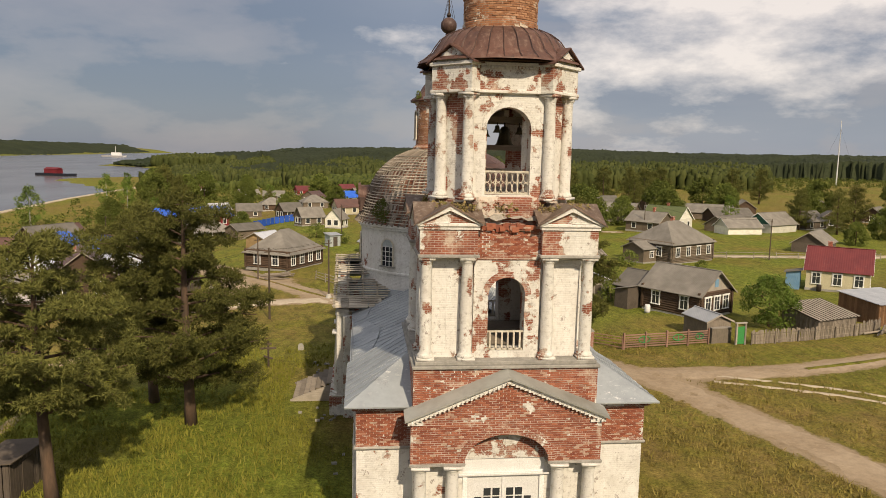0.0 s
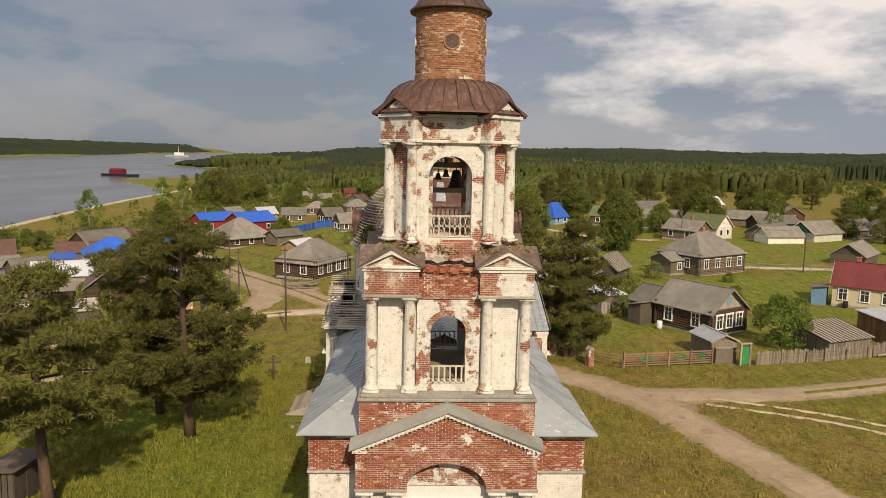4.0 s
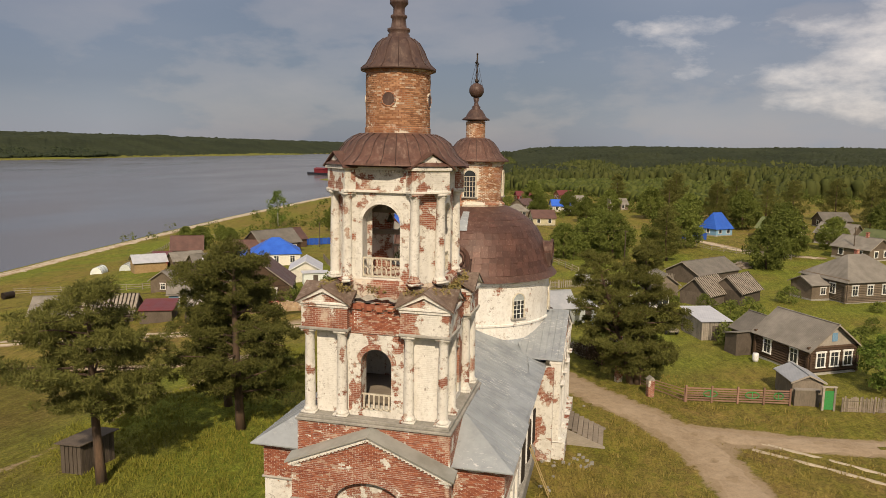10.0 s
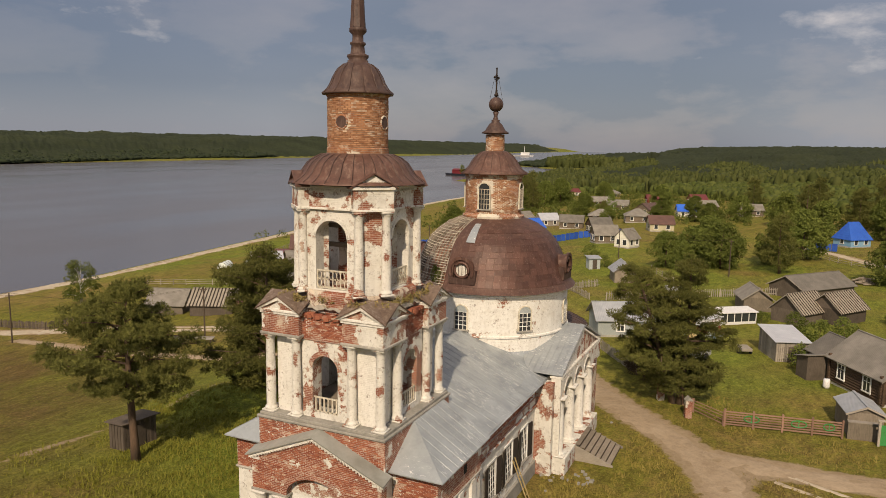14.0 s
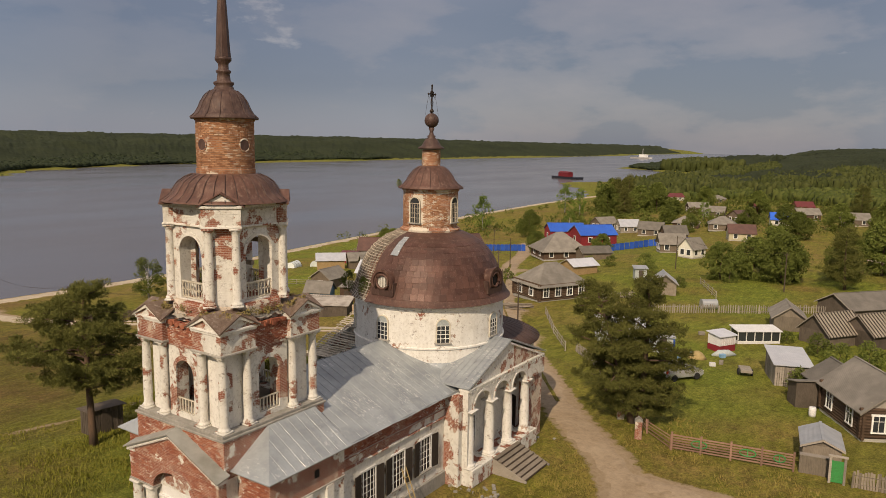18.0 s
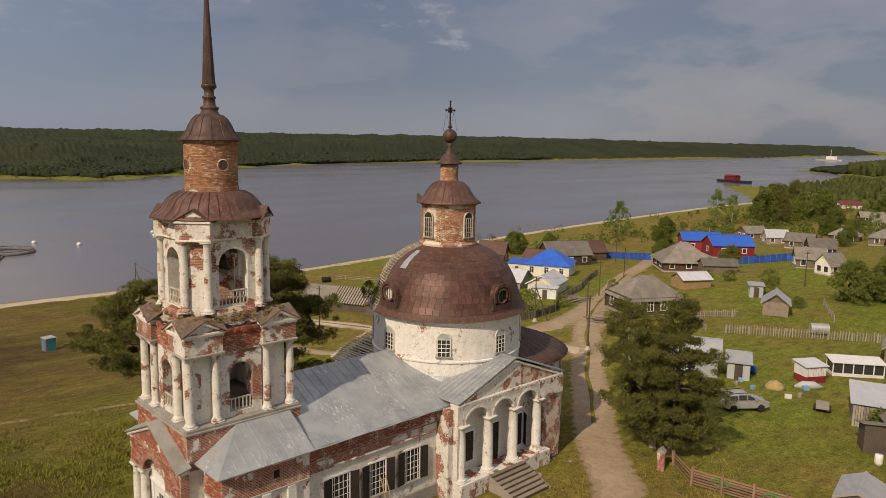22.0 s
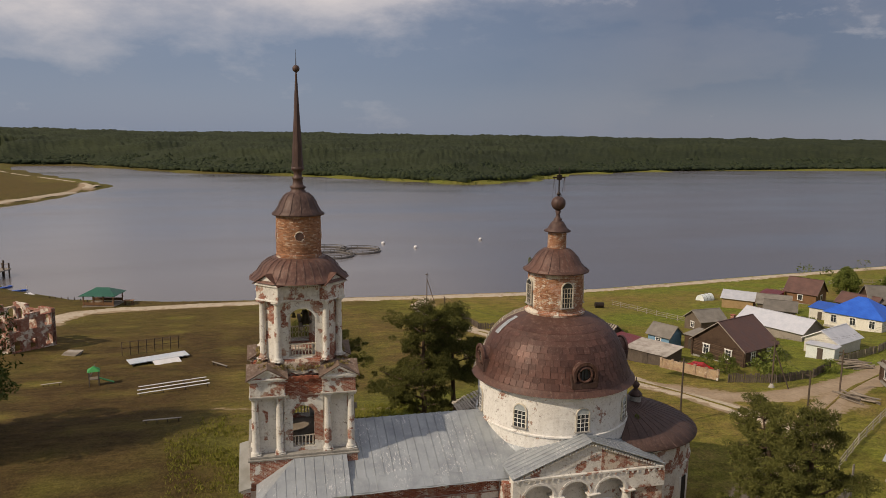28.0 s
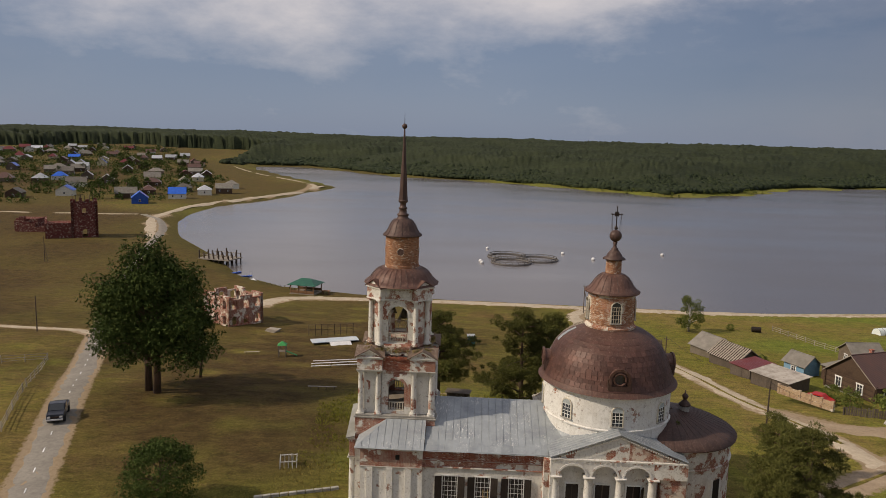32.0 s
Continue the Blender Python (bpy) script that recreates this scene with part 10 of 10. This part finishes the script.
for x, y, a in ((-150.2, -62.1, 30), (-155.3, -66.9, 60)):
    bt = thing("rowing_boat", "small dark rowing boat at the bank", "boat", pose(x, y, WATER, 0, 0, a), "boats at the bank")
    part("hull", prism(bmesh.new(), [(-0.5, 0.35), (-0.35, -0.05), (0.35, -0.05), (0.5, 0.35)], -1.8, 1.6), "strong_blue", bt)
    part("thwart", block(0, 0, 0.36, 0.95, 0.25, 0.04), "old_wood", bt)
for x, y in ((-207, 19.5), (-194, 20.5), (-202.5, 31)):
    cg = thing("fish_cage", "round floating fish cage with a grey pipe collar", "fish cage", pose(x, y, WATER) @ Matrix.Scale(1.35, 4), "fish cages")
    for rr, zz in ((5.3, 0.12), (4.8, 0.12), (5.05, 0.75)):
        part("collar_pipe" if zz < 0.5 else "cage_rail", tube(bmesh.new(), [(rr * math.cos(2 * math.pi * k / 36), rr * math.sin(2 * math.pi * k / 36), zz) for k in range(37)], 0.22 if zz < 0.5 else 0.09, 6), "cage_grey", cg)
    for k in range(18):
        a = 2 * math.pi * k / 18
        part("stanchion", tube(bmesh.new(), [(5.05 * math.cos(a), 5.05 * math.sin(a), 0.1), (5.05 * math.cos(a), 5.05 * math.sin(a), 0.78)], 0.08, 4), "cage_grey", cg)
for x, y in ((-226, 12.5), (-191, 10), (-219, 42), (-207, 52), (-194, 9.5), (-224, 82)):
    by = thing("buoy", "white marker buoy on the lake", "buoy", pose(x, y, WATER) @ Matrix.Scale(1.35, 4), "lake buoys")
    part("float_ball", lathe(bmesh.new(), [(0.0, -0.3), (0.45, -0.1), (0.55, 0.2), (0.42, 0.5), (0.0, 0.65)], 14), "float", by, smooth=True)
bg = thing("barge", "dark barge with a red deckhouse moored at the spit", "barge", pose(-285.9, 673.9, WATER, 0, 0, 62) @ Matrix.Scale(1.418, 4))
part("hull", prism(bmesh.new(), [(-4, 1.6), (-3.4, -0.5), (3.4, -0.5), (4, 1.6)], -14, 14), "dark_car", bg)
part("deckhouse", block(0, 2, 2.9, 5, 11, 2.8, bevel=0.1), "barge_red", bg)
part("roof_sheet", prism(bmesh.new(), [(-2.8, 4.3), (2.8, 4.3), (0, 5.3)], -3.8, 7.8), "barge_red", bg)
sh = thing("ship", "white river ship far off on the water", "ship", pose(-710, 2140.6, WATER, 0, 0, 70) @ Matrix.Scale(1.418, 4))
part("hull", prism(bmesh.new(), [(-6, 3), (-4, -0.5), (4, -0.5), (6, 3)], -25, 25), "float", sh)
part("superstructure", block(0, -6, 6, 8, 18, 6), "float", sh)
part("ship_mast", tube(bmesh.new(), [(0, -4, 8), (0, -4, 22)], 0.4, 5), "float", sh)
for i in range(9):
    x, y = -135 + 1.53 * i, -51.5 + 1.69 * i
    bl = thing("bollard", "short dark wooden bollard at the bank", "bollard", pose(x, y, h(x, y)), "bank bollards")
    part("bollard_post", lathe(bmesh.new(), [(0.12, -0.2), (0.11, 0.55), (0.0, 0.6)], 7), "dark_wood", bl)

# ruins
rt = thing("ruined_tower", "roofless dark red brick tower ruin with arched openings", "ruin", pose(-210.7, -145.4, h(-210.7, -145.4) - 0.2, 0, 0, 30) @ Matrix.Scale(1.294, 4))
for k in range(4):
    m = Matrix.Rotation(radians(90 * k), 4, "Z")
    part("tower_wall", arch_wall(bmesh.new(), -3.6, 3.6, 5.5, 10.4, -3.6, -2.8, 0.6, 6.8, 8.4, 0.6), "ruin_brick", rt, at=m)
    part("tower_wall", arch_wall(bmesh.new(), -3.6, 3.6, 0, 5.5, -3.6, -2.8, 0.7, 0.4, 2.0, 0.7), "ruin_brick", rt, at=m)
    for i in range(4):
        part("merlon", span(bmesh.new(), -3.4 + 1.9 * i, -2.6 + 1.9 * i, -3.6, -2.9, 10.4, 11.1 + 0.3 * ((i + k) % 2)), "ruin_brick", rt, at=m)
for i in range(7):
    part("bare_post", tube(bmesh.new(), [(-3 + i, -3 + (i * 2.3 % 6), 10), (-3 + i, -3 + (i * 2.3 % 6), 12.6)], 0.1, 5), "dark_wood", rt)
part("nave_ruin", span(bmesh.new(), -3.2, 3.2, -10.5, -3.6, 0, 4.6), "ruin_brick", rt)
part("nave_ruin", prism(bmesh.new(), [(-3.2, 4.6), (3.2, 4.6), (0.4, 6.4)], -10.5, -9.9), "ruin_brick", rt)
r = random.Random(8)
rw = thing("ruined_wall", "broken low dark red brick walls beside the tower", "ruin", pose(-217.8, -165.5, h(-217.8, -165.5) - 0.2, 0, 0, 97) @ Matrix.Scale(1.294, 4))
for i in range(12):
    part("wall_stump", span(bmesh.new(), -9 + 1.5 * i, -7.5 + 1.5 * i, -0.5, 0.5, 0, 1.6 + r.uniform(0, 1.8) + (1.6 if i < 3 else 0)), "ruin_brick", rw)
part("wall_stump", span(bmesh.new(), -9, -2.5, 0.5, 6, 0, 4.2), "ruin_brick", rw)
pr = thing("ruined_house", "roofless pale brick ruin behind the big tree", "ruin", pose(-76.8, -41.5, h(-76.8, -41.5) - 0.2, 0, 0, 50) @ Matrix.Scale(1.206, 4))
for k, (ln, off) in enumerate(((8.0, 3.2), (6.4, 4.0), (8.0, 3.2), (6.4, 4.0))):
    m = Matrix.Rotation(radians(90 * k), 4, "Z")
    for lev, (z0, z1) in enumerate(((0, 2.6), (2.6, 5.3))):
        n = 3
        for i in range(n):
            a = -ln / 2 + ln * i / n
            part("ruin_bay", arch_wall(bmesh.new(), a, a + ln / n, z0, z1 - (0.5 if lev and (i + k) % 2 else 0), -off, -off + 0.5, 0.5, z0 + 0.6, z0 + 1.7, 0.35, None, a + ln / n / 2), "ruin_pale", pr, at=m)

# yard things
gh = thing("greenhouse", "long white-framed glass greenhouse in the garden", "greenhouse", pose(15, 65.3, h(15, 65.3), 0, 0, 37) @ Matrix.Scale(1.009, 4))
part("glazing", span(bmesh.new(), -2.5, 2.5, -0.95, 0.95, 0.35, 1.45), "glass", gh)
part("base_wall", span(bmesh.new(), -2.55, 2.55, -1.0, 1.0, 0, 0.35), "float", gh)
part("roof_sheet", slab(bmesh.new(), [(-2.7, -1.2, 1.55), (2.7, -1.2, 1.55), (2.7, 1.2, 1.8), (-2.7, 1.2, 1.8)], 0.08), "float", gh)
for i in range(6):
    for s in (-1, 1):
        part("mullion", span(bmesh.new(), -2.5 + i - 0.05, -2.5 + i + 0.05, s * 0.95 - 0.04, s * 0.95 + 0.04, 0.35, 1.5), "float", gh)
cb = thing("garden_cabin", "white and red lattice garden cabin", "cabin", pose(12.5, 59.5, h(12.5, 59.5), 0, 0, 60) @ Matrix.Scale(1.007, 4))
part("lower_wall", span(bmesh.new(), -1.2, 1.2, -0.9, 0.9, 0, 0.75), "red_wall", cb)
part("upper_wall", span(bmesh.new(), -1.2, 1.2, -0.9, 0.9, 0.75, 1.8), "float", cb)
for i in range(7):
    for s in (-1, 1):
        part("lattice_slat", box(bmesh.new(), -0.9 + 0.3 * i, -0.93, 1.28, 0.05, 0.03, 1.0), "red_wall" if s < 0 else "float", cb, at=Matrix.Translation((0, -0.02 * (s > 0), 0)))
part("roof_sheet", slab(bmesh.new(), [(-1.4, -1.1, 1.85), (1.4, -1.1, 1.85), (1.4, 1.1, 2.15), (-1.4, 1.1, 2.15)], 0.06), "white_tin", cb)
hp = thing("hay_heap", "small heap of dry straw in the yard", "hay heap", pose(11.2, 54.0, h(11.2, 54)))
bm = lathe(bmesh.new(), [(1.05, 0), (0.85, 0.3), (0.5, 0.6), (0.15, 0.8), (0.0, 0.82)], 16)
for v in bm.verts:
    v.co += Vector((noise.noise(v.co * 3), noise.noise(v.co * 3 + Vector((5, 0, 0))), 0)) * 0.18
part("straw", bm, "hay", hp, smooth=True)
tr = thing("boat_trailer", "old grey cart with wheels on the grass", "trailer", pose(16.9, 50.7, h(16.9, 50.7), 0, 0, 110))
part("cart_bed", block(0, 0, 0.6, 1.8, 1.1, 0.3, bevel=0.03), "grey_wood", tr)
part("drawbar", tube(bmesh.new(), [(0.9, 0, 0.5), (1.9, 0, 0.3)], 0.05, 5), "iron", tr)
for s in (-1, 1):
    part("wheel", lathe(bmesh.new(), [(0.0, -0.08), (0.33, -0.08), (0.33, 0.08), (0.0, 0.08)], 14), "rubber", tr, at=pose(0, s * 0.65, 0.33, 90))
bo = thing("upturned_boat", "small grey upturned boat beside the cabin", "boat", pose(13.4, 57, h(13.4, 57), 0, 0, 40) @ Matrix.Scale(1.006, 4))
bm = bmesh.new()
tube(bm, [(-1.4, 0, 0.1), (-0.6, 0, 0.28), (0.5, 0, 0.28), (1.4, 0, 0.1)], [0.12, 0.42, 0.42, 0.1], 10)
part("hull", bm, "grey_wall", bo, smooth=True)
tk = thing("water_tank", "grey cylindrical tank beside the fence", "tank", pose(5.7, 81, h(5.7, 81), 0, 0, 35) @ Matrix.Scale(1.016, 4))
part("tank_shell", tube(bmesh.new(), [(-1.1, 0, 0.75), (1.1, 0, 0.75)], 0.72, 16), "tin", tk)
t2 = thing("water_tank", "dark rusty tank lying in the shore garden", "tank", pose(-89.5, 67.5, h(-89.5, 67.5), 0, 0, 80) @ Matrix.Scale(0.75, 4))
part("tank_shell", tube(bmesh.new(), [(-1.2, 0, 0.85), (1.2, 0, 0.85)], 0.8, 16), "iron", t2)
for k, (x, y) in enumerate(((-95.5, 97.4), (-92, 102))):
    g2 = thing("tunnel_greenhouse", "small arched film greenhouse in the garden", "greenhouse", pose(x, y, h(x, y), 0, 0, 20), "film greenhouses")
    part("film_cover", prism(bmesh.new(), [(1.2 * math.cos(math.pi * i / 12), 1.5 * math.sin(math.pi * i / 12)) for i in range(13)], -1.9, 1.9), "film", g2)
    for i in range(4):
        bm = bmesh.new()
        tube(bm, [(1.22 * math.cos(math.pi * j / 12), -1.9 + 1.27 * i, 1.52 * math.sin(math.pi * j / 12)) for j in range(13)], 0.03, 4)
        part("hoop", bm, "iron", g2)
wp = random.Random(3)
for x, y, n, a in ((33.4, 105.6, 26, 30), (-31.2, 77.9, 26, 60), (-16.3, 63.5, 10, 20), (43.5, 31.0, 12, 20)):
    wo = thing("timber_pile", "untidy pile of old boards and logs", "timber pile", pose(x, y, h(x, y), 0, 0, a))
    for i in range(n):
        part("log", tube(bmesh.new(), [(-1.6 + wp.uniform(-0.5, 0.5), 0, 0), (1.6 + wp.uniform(-0.5, 0.5), 0, 0)], 0.1, 6), "old_wood", wo, at=pose(wp.uniform(-0.8, 0.8), wp.uniform(-1.4, 1.4), 0.1 + wp.uniform(0, 0.7), 0, wp.uniform(-8, 8), wp.uniform(-35, 35)))
for i in range(14):
    x, y = wp.uniform(3, 14), wp.uniform(50, 66)
    if math.hypot(x - 2.7, y - 53) < 4 or math.hypot(x - 12, y - 45) < 3 or math.hypot(x - 12.7, y - 59) < 2.5:
        continue
    b = thing("yard_junk", "small weathered crate standing in the yard", "crate", pose(x, y, h(x, y), 0, 0, wp.uniform(0, 90)), "yard crates")
    part("crate_box", block(0, 0, 0.2, wp.uniform(0.3, 0.8), wp.uniform(0.3, 0.6), 0.4, bevel=0.02), wp.choice(("grey_wood", "float", "blue_wall")), b)
for x, y, c in ((7.6, 57.2, "strong_blue"), (26.6, 35.2, "float"), (24.2, 41.6, "float"), (51.0, 53.0, "iron")):
    br = thing("barrel", "plastic water barrel beside a wall", "barrel", pose(x, y, h(x, y)), "barrels")
    part("barrel_body", lathe(bmesh.new(), [(0.26, 0), (0.3, 0.2), (0.3, 0.7), (0.26, 0.85)], 14), c, br, smooth=True)
# stones and rubble at the church walls
rub = bmesh.new()
r = random.Random(6)
for i in range(70):
    s = r.choice((-1, 1))
    x, y = (s * r.uniform(5.8, 7.2), r.uniform(-3, 13)) if i % 2 else (s * r.uniform(6.9, 9.5), r.choice((r.uniform(20.5, 24.5), r.uniform(12.4, 15))))
    box(rub, x, y, h(x, y) + 0.04, r.uniform(0.1, 0.28), r.uniform(0.1, 0.24), r.uniform(0.08, 0.2), r.uniform(0, 90))
tagged(new("rubble", finish("rubble", rub, "stone")), "broken bricks and stones at the church walls", "rubble", kind="stuff")

# ---- single bricks of the west front ----
brick_mesh = [finish("brick", box(bmesh.new(), 0, 0, 0, 0.235 - 0.02 * k, 0.06, 0.068), "brick_piece") for k in range(3)]
BRICK_LEFT = 290


def brick_field(x0, x1, z0, z1, y, keep, m, seed, single=True):
    """Courses of bricks a little proud of a wall that looks along -y; gaps where rests of plaster stay."""
    global BRICK_LEFT
    r = random.Random(seed)
    rest = bmesh.new()
    row, z = 0, z0 + 0.05
    while z < z1 - 0.03:
        x = x0 + 0.14 + (row % 2) * 0.13
        while x < x1 - 0.12:
            gap = math.sin(x * 2.3 + seed) * math.sin(z * 3.1 + x * 0.9 + seed) + 0.5 * math.sin(x * 5.7 + z * 4.4)
            if keep(x, z) and gap < 0.72 and r.random() < 0.93:
                d = r.uniform(-0.014, 0.004)
                if single and BRICK_LEFT > 0:
                    BRICK_LEFT -= 1
                    part("brick", brick_mesh[r.randrange(3)], None, church, at=m @ Matrix.Translation((x, y + 0.02 + d, z)))
                else:
                    box(rest, x, y + 0.02 + d, z, r.uniform(0.2, 0.24), 0.06, 0.068)
            x += 0.262
        z += 0.0865
        row += 1
    if rest.verts:
        part("brickwork", rest, "brick_piece", church, at=m)["kind"] = "stuff"
    else:
        rest.free()


def over_arch(x, z):
    return abs(x) > 2.05 or math.hypot(x / 2.02, (z - 4.48) / 1.5) > 1.0


brick_field(-3.6, 3.6, 4.5, 6.0, -3.98, over_arch, TOWER, 1)
brick_field(-3.1, 3.1, 6.16, 7.5, -3.98, lambda x, z: z < 7.42 - 0.41 * abs(x), TOWER, 2)
brick_field(-3.45, 3.45, 6.7, 7.95, -3.5, lambda x, z: z > 8.05 - 0.41 * abs(x), TOWER, 3, False)
for s in (-1, 1):
    brick_field(min(s * 3.75, s * 5.76), max(s * 3.75, s * 5.76), 4.72, 6.12, -2.73, lambda x, z: True, Matrix(), 4 + s, False)
for q in QUARTERS[:2]:
    brick_field(-1.26, 1.26, 12.2, 13.2, -3.06, lambda x, z: True, TOWER @ q, 8, False)
for s in (-1, 1):
    # bare upper courses of the nave walls
    brick_field(2.7, 13.0, 5.38, 6.2, -5.53, lambda x, z: True, Matrix.Rotation(radians(90 * s), 4, "Z") @ Matrix.Diagonal((s, 1, 1, 1)), 20 + s, False)


def brick_ring(cx, cy, radius, z0, z1, hole, seed, at=None):
    """Round courses of bricks, with gaps at the windows."""
    r = random.Random(seed)
    bm = bmesh.new()
    n = int(2 * math.pi * radius / 0.262)
    row, z = 0, z0 + 0.05
    while z < z1 - 0.03:
        for i in range(n):
            a = 2 * math.pi * (i + 0.5 * (row % 2)) / n
            gap = math.sin(a * 3 + seed) * math.sin(z * 2.7 + a + seed) + 0.5 * math.sin(a * 7 + z * 4)
            if hole(math.degrees(a), z) or gap > 0.85 or r.random() < 0.05:
                continue
            d = radius - 0.022 + r.uniform(-0.006, 0.014)
            box(bm, cx + d * math.cos(a), cy + d * math.sin(a), z, 0.06, r.uniform(0.2, 0.242), 0.068, math.degrees(a))
        z += 0.0865
        row += 1
    part("brickwork", bm, "tan_piece", church, at=at)["kind"] = "stuff"


def near_window(a, z, turn, half, z0, z1):
    return z0 < z < z1 and abs((a - turn + 45) % 90 - 45) < half


brick_ring(0, 0, 1.47, 21.22, 23.58, lambda a, z: near_window(a, z, 0, 15, 22.02, 22.8), 5, TOWER)
brick_ring(0, 18.7, 2.03, 16.62, 19.12, lambda a, z: near_window(a, z, 2, 18, 16.8, 18.95), 6)
brick_ring(0, 18.7, 0.665, 21.02, 22.18, lambda a, z: False, 7)
